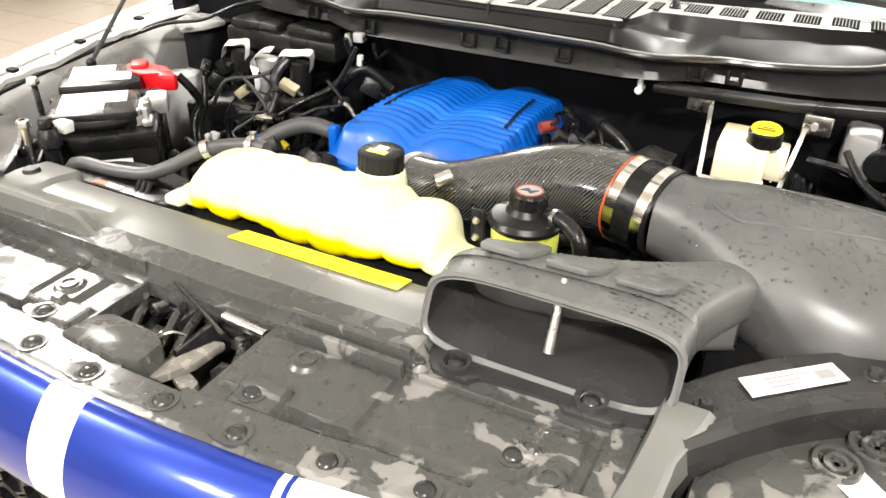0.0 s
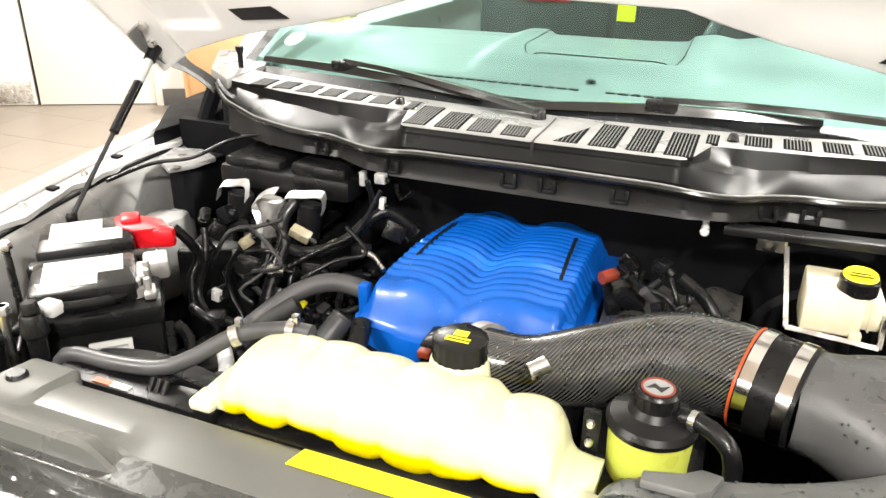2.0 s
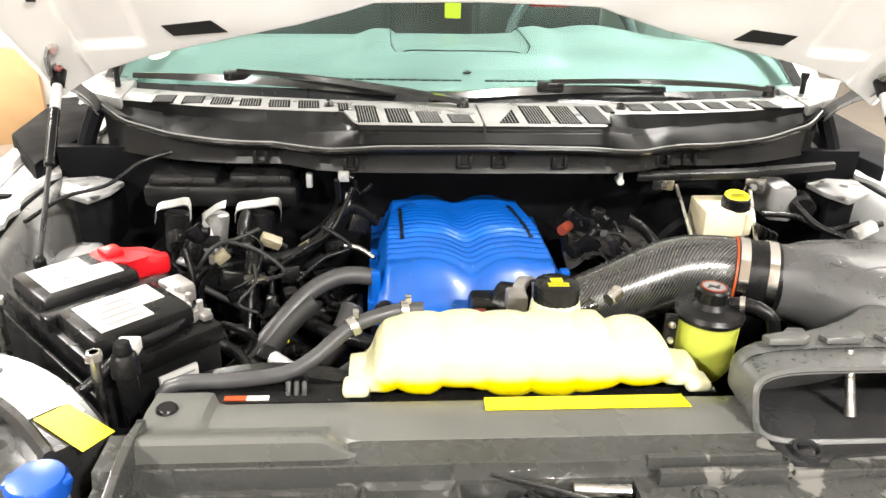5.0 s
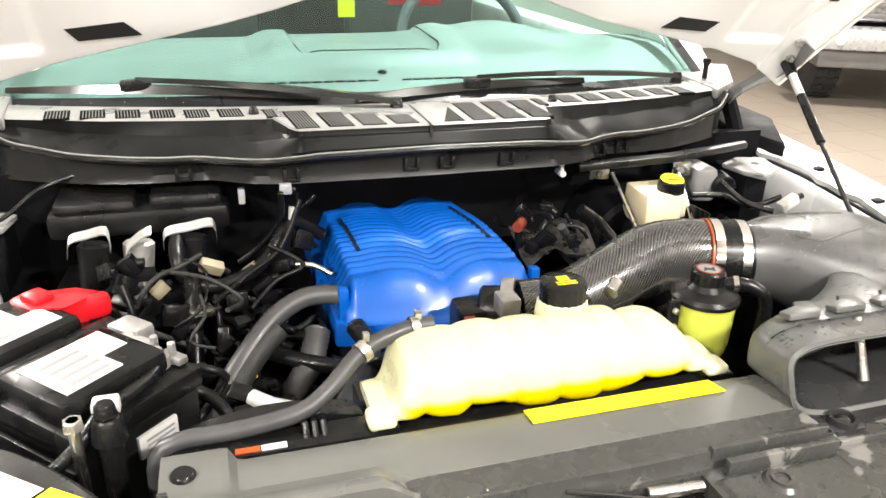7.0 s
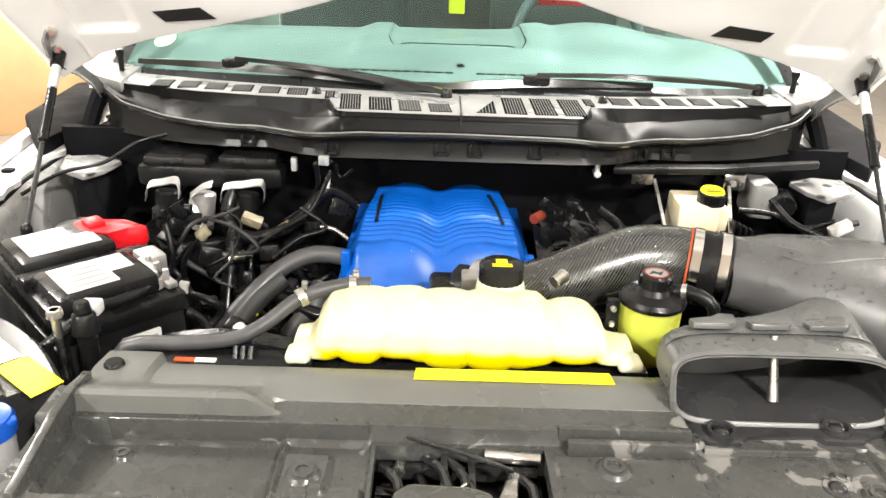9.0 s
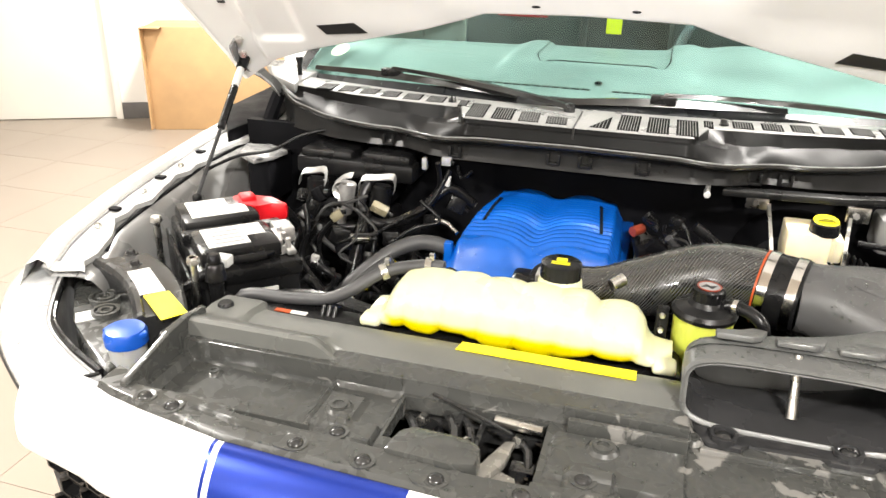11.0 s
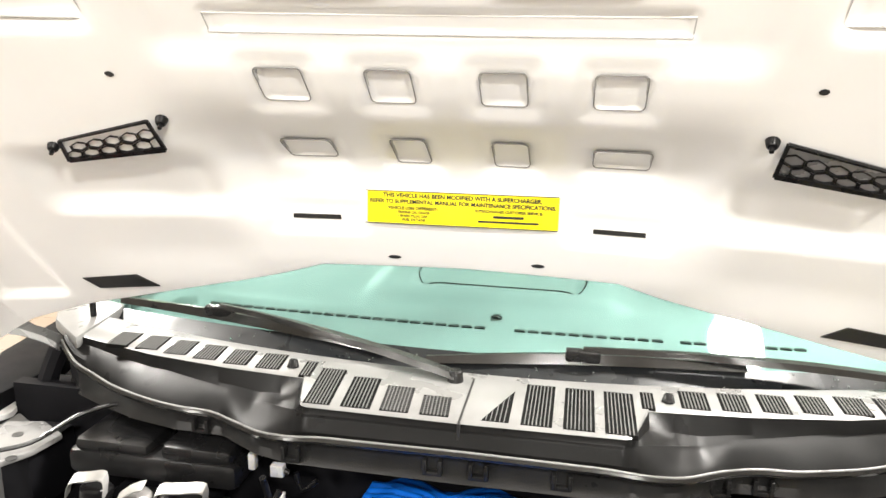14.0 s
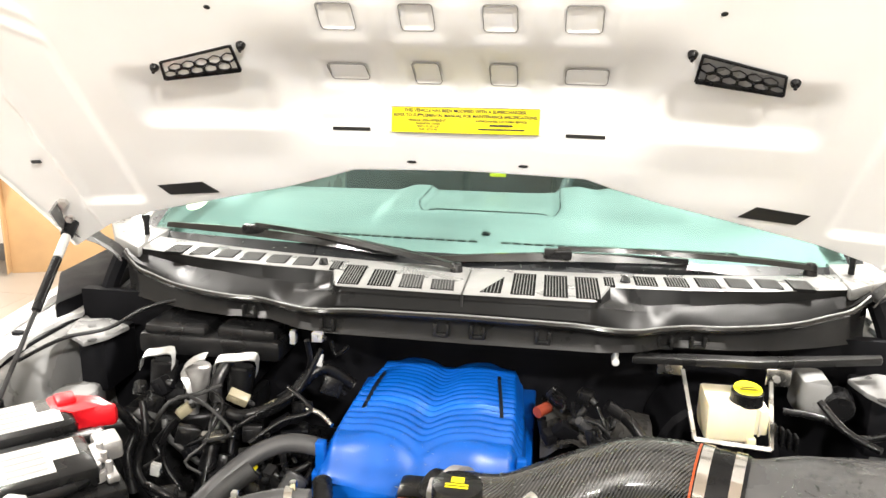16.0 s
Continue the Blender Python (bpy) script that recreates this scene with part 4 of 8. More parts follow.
for cx, hw, y0, y1, n in CELLS:
    if y1 - y0 < 0.018:
        y1 = y0 + 0.018
    lean = 0.0 if cx > 0 else -0.012
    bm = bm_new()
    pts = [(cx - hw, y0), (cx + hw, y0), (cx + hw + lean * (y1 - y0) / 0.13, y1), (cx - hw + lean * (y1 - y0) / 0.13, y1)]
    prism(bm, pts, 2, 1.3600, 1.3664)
    cell = part("grille_well", bm, OPENING_SHADE, cowl, "grille opening, its shade as a black slab")
    bm = bm_new()
    for k in range(1, n):
        f = k / n
        x = cx - hw + 2 * hw * f
        sh = lean * (y1 - y0) / 0.13
        prism(bm, [(x - 0.0008, y0), (x + 0.0008, y0), (x + sh + 0.0008, y1), (x + sh - 0.0008, y1)], 2, 1.3664, 1.3676)
    rowsn = int((y1 - y0) / 0.006) if -0.12 < cx < 0 else 1
    for k in range(1, rowsn):
        y = y0 + (y1 - y0) * k / rowsn
        sh = lean * (y - y0) / 0.13
        box(bm, (cx - hw + sh, y - 0.0005, 1.3664), (cx + hw + sh, y + 0.0005, 1.3671))
    part("grille_mesh", bm, MESH, cell, "fine grey grille bars")
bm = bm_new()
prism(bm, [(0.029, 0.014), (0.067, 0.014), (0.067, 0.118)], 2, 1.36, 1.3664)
cell = part("grille_well", bm, OPENING_SHADE, cowl, "triangular grille opening, its shade as a black slab")
bm = bm_new()
for k in range(1, 6):
    x = 0.029 + 0.038 * k / 6
    box(bm, (x - 0.0007, 0.014, 1.3664), (x + 0.0007, 0.014 + 0.104 * k / 6, 1.3674))
part("grille_mesh", bm, MESH, cell)
for s in (-1, 1):
    bm = bm_new()
    x = s * 0.292
    cyl(bm, (x, 0.132, 1.364), (x, 0.136, 1.378), 0.010, 0.007, 12, 0.002)
    part("washer_nozzle", bm, PLASTIC, cowl, "small black washer nozzle")
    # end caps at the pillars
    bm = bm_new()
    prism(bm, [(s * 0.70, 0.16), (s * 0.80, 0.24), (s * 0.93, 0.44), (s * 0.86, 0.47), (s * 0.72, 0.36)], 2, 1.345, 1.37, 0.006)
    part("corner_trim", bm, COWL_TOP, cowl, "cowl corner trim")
    bm = bm_new()
    prism(bm, [(s * 0.86, 0.10), (s * 1.0, 0.32), (s * 1.03, 0.66), (s * 0.95, 0.70), (s * 0.84, 0.30)], 2, 1.18, 1.255, 0.01)
    part("fender_gap_seal", bm, DARK, cowl, "black seal beside the fender")

# windshield, dash and cab ----------------------------------------------------
SLOPE = 0.62
ws = thing("windshield", (0, 0.2, 1.36), "green tinted windshield, wet along its lower edge", "windshield")


def glass_point(u, v, k=0.0):
    x = (u * 2 - 1) * (0.80 - 0.10 * v)
    y = base_y(x) + 0.02 + 0.80 * v
    return V(x, y - 0.5 * k, 1.345 + SLOPE * 0.80 * v - 0.02 * v * v + k)


bm = bm_new()
grid(bm, 40, 20, glass_point)
pane = part("pane", bm, GLASS, ws, "green tinted glass", 60)
pane.visible_shadow = False
bm = bm_new()


def frit_point(u, v):
    x = u * 2 - 1
    top = 0.058 - 0.022 * x * x
    return glass_point(u, v * top, 0.0015)


grid(bm, 40, 2, frit_point)
part("frit_band", bm, FRIT, ws, "black band along the glass edge")
for s in (0, 1):
    bm = bm_new()
    grid(bm, 4, 20, lambda u, v: glass_point(s + (1 - 2 * s) * u * 0.022, v, 0.0015))
    part("frit_band", bm, FRIT, ws, "black band along the glass edge")
bm = bm_new()
c = V(-0.684, 0.402, 1.382)
prism(bm, [(-0.684 + 0.026 * math.cos(k * 0.3927), 0.405 + 0.020 * math.sin(k * 0.3927)) for k in range(16)], 2, 1.381, 1.3815)
for v in bm.verts:
    v.co.z = 1.345 + SLOPE * (v.co.y - base_y(v.co.x) - 0.02) + 0.001
part("inspection_sticker", bm, material("green_sticker", (0.45, 0.75, 0.40), 0.5), ws, "pale green oval sticker")

cab = thing("truck_cab", (0, 1.2, 0.45), "white crew cab body behind the windshield", "truck cab")
for s in (-1, 1):
    bm = bm_new()
    tube(bm, [V(s * 0.835, 0.38, 1.32), V(s * 0.815, 0.62, 1.50), V(s * 0.76, 1.05, 1.79), V(s * 0.73, 1.3, 1.90)], 0.035, 10)
    part("pillar", bm, WHITE_PAINT, cab, "white windshield pillar")
bm = bm_new()
box(bm, (-0.78, 1.02, 1.86), (0.78, 2.9, 1.93), 0.03)
part("roof", bm, WHITE_PAINT, cab)
for s in (-1, 1):
    bm = bm_new()
    box(bm, (s * 0.98 - 0.06, 0.72, 0.5), (s * 0.98 + 0.06, 2.9, 1.34), 0.03)
    part("door", bm, WHITE_PAINT, cab, "white cab door")
    bm = bm_new()
    prism(bm, [(0.40, 1.30), (0.72, 1.30), (0.74, 1.47)], 0, s * 0.86 - 0.02, s * 0.86 + 0.02, 0.004)
    part("quarter_trim", bm, WHITE_PAINT, cab, "white corner panel at the pillar foot")
    m = bm_new()
    box(m, (s * 1.12 - 0.09, 0.72, 1.36), (s * 1.12 + 0.09, 0.83, 1.60), 0.03)
    part("mirror", m, WHITE_PAINT, cab, "white door mirror")
bm = bm_new()
box(bm, (-0.9, 2.85, 0.5), (0.9, 2.95, 1.9))
part("rear_wall", bm, SEAT, cab)
bm = bm_new()
box(bm, (-0.9, 0.75, 0.48), (0.9, 2.9, 0.52))
part("cab_floor", bm, SEAT, cab)

dash = thing("dashboard", (0, 0.6, 1.2), "grey moulded dashboard seen through green glass", "dashboard")
bm = bm_new()


def dash_point(u, v):
    x = (u * 2 - 1) * 0.79
    y = base_y(x) + 0.035 + (0.67 - 0.38 * x * x) * v
    z = 1.338 + 0.075 * sm(0.0, 0.55, v) - 0.16 * sm(0.82, 1.0, v)
    z += 0.035 * math.exp(-((x - 0.37) / 0.16) ** 2) * sm(0.5, 0.75, v)
    z += 0.016 * bump_rect(x, v, -0.24, 0.24, 0.36, 0.95, 0.03)
    z -= 0.012 * bump_rect(x, v, -0.165, 0.165, 0.42, 0.86, 0.008)
    z -= 0.006 * bump_rect(x, v, -0.60, -0.26, 0.30, 0.8, 0.02)
    return V(x, y, z)


grid(bm, 120, 50, dash_point)
part("dash_top", bm, DASH, dash, "", 60)
bm = bm_new()
box(bm, (-0.78, 0.55, 0.9), (0.78, 0.72, 1.30), 0.02)
part("dash_front", bm, DASH, dash)
for k in range(46):
    x = -0.56 + 0.0245 * k
    if abs(x - 0.02) < 0.03 or 0.30 < x < 0.33:
        continue
    v = (0.372 + 0.09 * x * x - base_y(x) - 0.035) / (0.67 - 0.38 * x * x)
    p = dash_point(x / 1.58 + 0.5, v)
    bm = bm_new()
    box(bm, (x - 0.0095, p.y - 0.0045, p.z - 0.003), (x + 0.0095, p.y + 0.0045, p.z + 0.0015), 0)
    part("defrost_slot", bm, INK, dash, "dark defroster slot")
bm = bm_new()
p = dash_point(0.504, 0.30)
cyl(bm, p, p + V(0, 0, 0.006), 0.011, 0.007, 16, 0.002)
part("light_sensor", bm, PLASTIC, dash, "small dark sensor dome")
bm = bm_new()
rim_ = [dash_point(0.5 + 0.17 * a / 1.58 * 1.0, 0.64 + 0.225 * b) for a, b in rounded(2, 2, 0.3, 5)]
tube(bm, [q + V(0, 0, 0.001) for q in rim_ + rim_[:1]], 0.0014, 6, raw=True)
part("tray_edge", bm, PLASTIC, dash, "dark edge of the dash tray")
tag = thing("hang_tag", (0.0, 0.80, 1.72), "yellow paper hang tag below the mirror", "tag")
bm = bm_new()
box(bm, (-0.022, 0.799, 1.452), (0.022, 0.801, 1.55), 0)
part("tag_paper", bm, YELLOW, tag)
bm = bm_new()
cyl(bm, (0, 0.80, 1.55), (0, 0.80, 1.68), 0.001, None, 6)
part("tag_string", bm, PLASTIC, tag)
mir = thing("rear_view_mirror", (0.0, 0.82, 1.66), "black rear-view mirror behind the glass", "mirror")
bm = bm_new()
box(bm, (-0.12, 0.80, 1.66), (0.12, 0.83, 1.73), 0.012)
tube(bm, [V(0, 0.83, 1.70), V(0, 0.88, 1.74), V(0, 0.90, 1.80)], 0.01, 8)
part("mirror_shell", bm, PLASTIC, mir)
wheel = thing("steering_wheel", (0.37, 0.95, 1.30), "dark leather steering wheel", "steering wheel")
bm = bm_new()
tm = Matrix.Translation((0.37, 0.93, 1.36)) @ Matrix.Rotation(radians(65), 4, "X")
tube(bm, [tm @ V(0.19 * math.cos(k * math.pi / 16), 0.19 * math.sin(k * math.pi / 16), 0) for k in range(33)], 0.016, 10, raw=True)
box(bm, (-0.18, -0.02, -0.01), (0.18, 0.03, 0.02), 0.01, tm)
box(bm, (-0.06, -0.06, -0.02), (0.06, 0.05, 0.03), 0.02, tm)
cyl(bm, tm @ V(0, 0, 0), tm @ V(0, 0, -0.3), 0.03)
part("rim", bm, SEAT, wheel)
for x in (-0.42, 0.40):
    s_ = thing("front_seat", (x, 1.55, 0.5), "dark leather front seat with headrest", "seat", "front seats")
    bm = bm_new()
    box(bm, (x - 0.25, 1.1, 0.5), (x + 0.25, 1.65, 0.95), 0.06)
    part("cushion", bm, SEAT, s_)
    bm = bm_new()
    box(bm, (x - 0.25, 1.6, 0.9), (x + 0.25, 1.75, 1.52), 0.06)
    part("backrest", bm, SEAT, s_)
    bm = bm_new()
    box(bm, (x - 0.10, 1.592, 1.40), (x + 0.10, 1.601, 1.425), 0.002)
    part("accent", bm, RED, s_, "red accent strip")
    bm = bm_new()
    box(bm, (x - 0.13, 1.63, 1.54), (x + 0.13, 1.74, 1.74), 0.05)
    cyl(bm, (x - 0.06, 1.69, 1.45), (x - 0.06, 1.69, 1.6), 0.008)
    cyl(bm, (x + 0.06, 1.69, 1.45), (x + 0.06, 1.69, 1.6), 0.008)
    part("headrest", bm, SEAT, s_)


# wipers
def wiper(tip, clip, base, inner_tip, label):
    w = thing("wiper", base, label, "wiper", "wipers")
    tip, clip, base, inner_tip = V(*tip), V(*clip), V(*base), V(*inner_tip)
    bm = bm_new()
    rows = []
    for k in range(25):
        p = tip.lerp(inner_tip, k / 24)
        p = p + V(0, 0.0, 0.004 * math.sin(math.pi * k / 24))
        h = 0.004 + 0.006 * math.sin(math.pi * k / 24)
        rows.append([p + V(0, -0.010, -0.006), p + V(0, -0.004, h), p + V(0, 0.004, h), p + V(0, 0.010, -0.006)])
    loft(bm, rows)
    part("blade", bm, GLOSS_RUBBER, w, "black beam wiper blade")
    bm = bm_new()
    box(bm, clip + V(-0.028, -0.010, -0.002), clip + V(0.028, 0.010, 0.018), 0.004)
    part("clip", bm, PLASTIC, w)
    bm = bm_new()
    arm = spline([clip + V(0, 0, 0.018), clip.lerp(base, 0.35) + V(0, 0, 0.022), clip.lerp(base, 0.75) + V(0, 0, 0.018), base + V(0, 0, 0.01)], 0.03)
    rows = []
    for k, p in enumerate(arm):
        f = k / (len(arm) - 1)
        q = 0.005 + 0.009 * sm(0.15, 0.6, f)
        rows.append([p + V(0, -q, -0.004), p + V(0, -q * 0.6, 0.005), p + V(0, q * 0.6, 0.005), p + V(0, q, -0.004)])
    loft(bm, rows)
    part("arm", bm, GLOSS_RUBBER, w, "curved glossy black arm")
    bm = bm_new()
    cyl(bm, base + V(0, 0, -0.012), base + V(0, 0, 0.018), 0.014, 0.011, 14, 0.003)
    part("pivot", bm, PLASTIC, w, "black pivot cap")


wiper((-0.727, 0.344, 1.381), (-0.496, 0.294, 1.383), (-0.028, 0.138, 1.366), (-0.16, 0.222, 1.374), "black wiper lying across the passenger side glass")
wiper((0.427, 0.268, 1.379), (0.166, 0.232, 1.380), (0.66, 0.262, 1.372), (-0.089, 0.209, 1.370), "black wiper lying across the driver side glass")

# front end ----------------------------------------------------------------------
FRONT = [(-0.62, -0.815), (-0.49, -0.845), (-0.45, -0.860), (-0.40, -0.872), (-0.27, -0.896), (-0.1, -0.904), (0.0, -0.908), (0.1, -0.906), (0.23, -0.898), (0.35, -0.880), (0.45, -0.855), (0.62, -0.80)]


def cover_z(x, y):
    """A raised band carries the clips along the front; behind it the panel lies lower, with trays and plates."""
    d = y - table(FRONT, x)
    z = 1.174 + 0.016 * (1 - sm(0.046, 0.052, d)) * (1 - 0.5 * sm(0.44, 0.5, x))
    z -= 0.005 * (1 - sm(0.0, 0.007, d))
    # passenger tray with a step down from the band, and a low plate beside the latch opening
    z -= 0.012 * bump_rect(x, y, -0.425, -0.205, -0.832, -0.723, 0.003)
    z -= 0.007 * bump_rect(x, y, -0.20, -0.108, -0.838, -0.726, 0.003)
    z += 0.007 * bump_rect(x, y, -0.205, -0.148, -0.815, -0.745, 0.003)
    z -= 0.004 * bump_rect(x, d, -0.33, -0.20, 0.026, 0.034, 0.002)
    z += 0.010 * bump_rect(x, y, -0.165, -0.112, -0.838, -0.800, 0.002)
    # driver's plates
    z += 0.005 * bump_rect(x, y, 0.095, 0.245, -0.828, -0.745, 0.002)
    z += 0.002 * bump_rect(x, y, 0.255, 0.44, -0.815, -0.735, 0.002)
    z += 0.008 * bump_rect(x, y, 0.118, 0.170, -0.850, -0.812, 0.002)
    z -= 0.008 * bump_rect(x, y, 0.178, 0.37, -0.842, -0.830, 0.002)
    z -= 0.004 * bump_rect(x, y, 0.440, 0.452, -0.80, -0.715, 0.002)
    # rear step up to the support beam, which stops short of the snorkel
    z += 0.018 * sm(-0.724, -0.718, y) * (1 - sm(0.245, 0.26, x))
    return z


cover = thing("radiator_cover", (0, -0.78, 1.1), "grey-black plastic radiator cover, wet with dried splashes", "radiator cover")
bm = bm_new()
HOLE = (-0.100, 0.086, -0.868, -0.730)
nx, ny = 260, 84
verts = {}
for i in range(nx + 1):
    x = -0.478 + 0.988 * i / nx
    fy = table(FRONT, x)
    for j in range(ny + 1):
        y = lerp(fy, -0.66, j / ny)
        verts[i, j] = bm.verts.new((x, y, cover_z(x, y)))
for i in range(nx):
    for j in range(ny):
        c = (verts[i, j].co + verts[i + 1, j + 1].co) / 2
        if HOLE[0] < c.x < HOLE[1] and HOLE[2] + 0.05 * sm(-0.02, -0.04, c.x) < c.y < HOLE[3]:
            continue
        bm.faces.new((verts[i, j], verts[i + 1, j], verts[i + 1, j + 1], verts[i, j + 1]))
ret = bmesh.ops.extrude_edge_only(bm, edges=[e for e in bm.edges if len(e.link_faces) == 1])
for v in ret["geom"]:
    if isinstance(v, bmesh.types.BMVert):
        v.co.z -= 0.02
part("panel", bm, COVER, cover, "", 30)
for x, y, tail in ((-0.401, -0.855, 0), (-0.358, -0.862, 1), (-0.183, -0.880, 1), (-0.099, -0.884, 0), (-0.013, -0.889, 1), (0.079, -0.885, 0), (0.166, -0.886, 1), (0.255, -0.876, 0), (0.342, -0.864, 1), (0.425, -0.842, 0), (-0.154, -0.830, 0), (0.138, -0.831, 0), (0.386, -0.782, 0)):
    bm = bm_new()
    z = cover_z(x, y)
    rim, hollow = [], []
    for k in range(24):
        a = 2 * math.pi * k / 24
        r = 0.0150 + 0.014 * tail * max(0.0, math.cos(a - 3.3)) ** 5
        rim.append(V(x + r * math.cos(a), y + r * math.sin(a), z - 0.003))
        hollow.append(V(x + (r - 0.003) * math.cos(a), y + (r - 0.003) * math.sin(a), z + 0.0005))
    loft(bm, [rim, [p + V(0, 0, 0.0045) for p in rim], [p + V(0, 0, 0.001) for p in hollow], [p.lerp(V(x, y, p.z), 0.3) + V(0, 0, -0.0004) for p in hollow]])
    pin_seat = part("clip_seat", bm, COVER, cover, "raised teardrop clip seat")
    bm = bm_new()
    ball(bm, (x, y, z + 0.0005), 0.0098, 0.5, 16)
    part("push_pin", bm, PIN, pin_seat, "black domed push pin")
# moulded ribs
for x0, x1, y, w, z in ((0.108, 0.248, -0.736, 0.0045, 1.192), (0.100, 0.248, -0.718, 0.004, 1.197), (-0.395, -0.110, -0.7215, 0.002, 1.1955), (-0.385, -0.19, -0.833, 0.0016, 1.1815), (0.262, 0.43, -0.728, 0.0025, 1.180)):
    bm = bm_new()
    box(bm, (x0, y - w, 1.160), (x1, y + w, z), 0.0015)
    part("rib", bm, COVER, cover)
bm = bm_new()
prism(bm, [(-0.085, -0.864), (-0.005, -0.868), (0.024, -0.860), (0.022, -0.825), (0.0, -0.815), (-0.062, -0.812), (-0.078, -0.826)], 2, 1.150, 1.197, 0.007)
part("access_lid", bm, COVER, cover, "raised grey lid")
bm = bm_new()
prism(bm, [(0.180, -0.840), (0.20, -0.8325), (0.30, -0.8325), (0.368, -0.8325), (0.365, -0.838), (0.30, -0.840)], 2, 1.160, 1.1672)
part("slot", bm, INK, cover, "dark narrow slot")
for x, y, r in ((-0.174, -0.780, 0.021), (0.153, -0.766, 0.022), (0.424, -0.795, 0.021), (-0.375, -0.745, 0.013), (0.255, -0.715, 0.012), (0.395, -0.770, 0.014)):
    bm = bm_new()
    z = cover_z(x, y)
    cyl(bm, (x, y, z - 0.004), (x, y, z + 0.004), r, r * 0.8, 20, 0.002)
    ring_band(bm, (x, y, z + 0.003), (x, y, z + 0.0065), r * 0.55, r * 0.35, 18)
    part("moulded_boss", bm, COVER, cover, "low round boss")
# upright wing at the passenger end, sloping strap at the driver's end
bm = bm_new()
prism(bm, [(-0.850, 1.172), (-0.843, 1.197), (-0.80, 1.204), (-0.745, 1.217), (-0.70, 1.219), (-0.66, 1.214), (-0.66, 1.160), (-0.850, 1.160)], 0, -0.447, -0.437, 0.002)
part("wing", bm, COVER, cover, "upright end wing")
bm = bm_new()
loft(bm, [[V(xa, y, z - 0.006), V(xa + 0.004, y, z), V(xb - 0.006, y, z), V(xb, y, z - 0.005), V(xb + 0.003, y, z - 0.04), V(xa, y, z - 0.04)] for y, z, xa, xb in
          ((-0.668, 1.1985, 0.486, 0.536), (-0.690, 1.1985, 0.486, 0.532), (-0.708, 1.195, 0.485, 0.524), (-0.73, 1.188, 0.482, 0.516), (-0.76, 1.181, 0.478, 0.514), (-0.80, 1.177, 0.472, 0.512))])
part("end_strap", bm, BEAM, cover, "paler sloping end strap")

# hood latch in the opening
latch = thing("hood_latch", (-0.01, -0.77, 1.1), "black steel hood latch in its dark opening", "latch")
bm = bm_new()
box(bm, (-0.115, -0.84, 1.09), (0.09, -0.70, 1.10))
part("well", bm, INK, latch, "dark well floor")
for lo, hi in (((-0.03, -0.80, 1.10), (-0.022, -0.715, 1.165)), ((0.0, -0.80, 1.10), (0.008, -0.715, 1.16)), ((-0.10, -0.735, 1.13), (0.08, -0.725, 1.15)), ((-0.10, -0.77, 1.09), (-0.05, -0.755, 1.14)), ((0.05, -0.80, 1.09), (0.08, -0.78, 1.15))):
    bm = bm_new()
    box(bm, lo, hi, 0.002)
    part("latch_plate", bm, WET_STEEL, latch, "wet black latch plate")
bm = bm_new()
tube(bm, [V(-0.067, -0.722, 1.180), V(-0.01, -0.745, 1.179), V(0.047, -0.770, 1.177)], 0.0026, 8)
part("striker_wire", bm, WET_STEEL, latch, "black bent wire")
for k in range(3):
    bm = bm_new()
    tube(bm, [V(-0.09 + 0.03 * k, -0.71, 1.12), V(-0.08 + 0.03 * k, -0.75, 1.14), V(-0.06 + 0.03 * k, -0.79, 1.12)], 0.006, 8)
    part("cable", bm, RUBBER, latch, "black latch cable")
bm = bm_new()
prism(bm, [(0.052, -0.772), (0.038, -0.776), (0.030, -0.812), (0.012, -0.848), (0.018, -0.856), (0.030, -0.850), (0.048, -0.815)], 2, 1.160, 1.171, 0.003)
lever = part("release_lever", bm, LEVER, latch, "wet grey release lever")
bm = bm_new()
prism(bm, [(0.010, -0.806), (0.062, -0.826), (0.066, -0.838), (0.050, -0.842), (0.006, -0.820)], 2, 1.150, 1.161, 0.002)
part("cross_plate", bm, LEVER, lever, "grey cross plate")
bm = bm_new()
cyl(bm, (0.018, -0.735, 1.168), (0.080, -0.740, 1.168), 0.007, 0.007, 14, 0.001)
part("pivot_rod", bm, STEEL, latch, "bright pivot rod")
for x0, y0, x1, y1, z in ((-0.094, -0.745, -0.070, -0.800, 1.155), (-0.045, -0.735, -0.020, -0.800, 1.162), (-0.020, -0.735, 0.0, -0.805, 1.158), (0.052, -0.745, 0.072, -0.800, 1.150)):
    bm = bm_new()
    tube(bm, [V(x0, y0, z), V((x0 + x1) / 2 + 0.006, (y0 + y1) / 2, z + 0.006), V(x1, y1, z - 0.012)], 0.0055, 8)
    part("latch_arm", bm, WET_STEEL, latch, "wet black latch arm")
bm = bm_new()
tube(bm, [V(-0.02, -0.79, 1.15), V(-0.015, -0.80, 1.17), V(-0.005, -0.79, 1.175), V(0.0, -0.775, 1.16)], 0.0018, 8)
part("spring", bm, STEEL, latch, "bright spring")
for x, y in ((-0.075, -0.737), (0.05, -0.742)):
    bm = bm_new()
    cyl(bm, (x, y, 1.15), (x, y - 0.015, 1.156), 0.009, 0.007, 6)
    part("latch_bolt", bm, STEEL, latch, "bright bolt")

# radiator support beam
beam = thing("radiator_support", (0, -0.63, 1.05), "long grey-black radiator support beam", "support beam")
bm = bm_new()


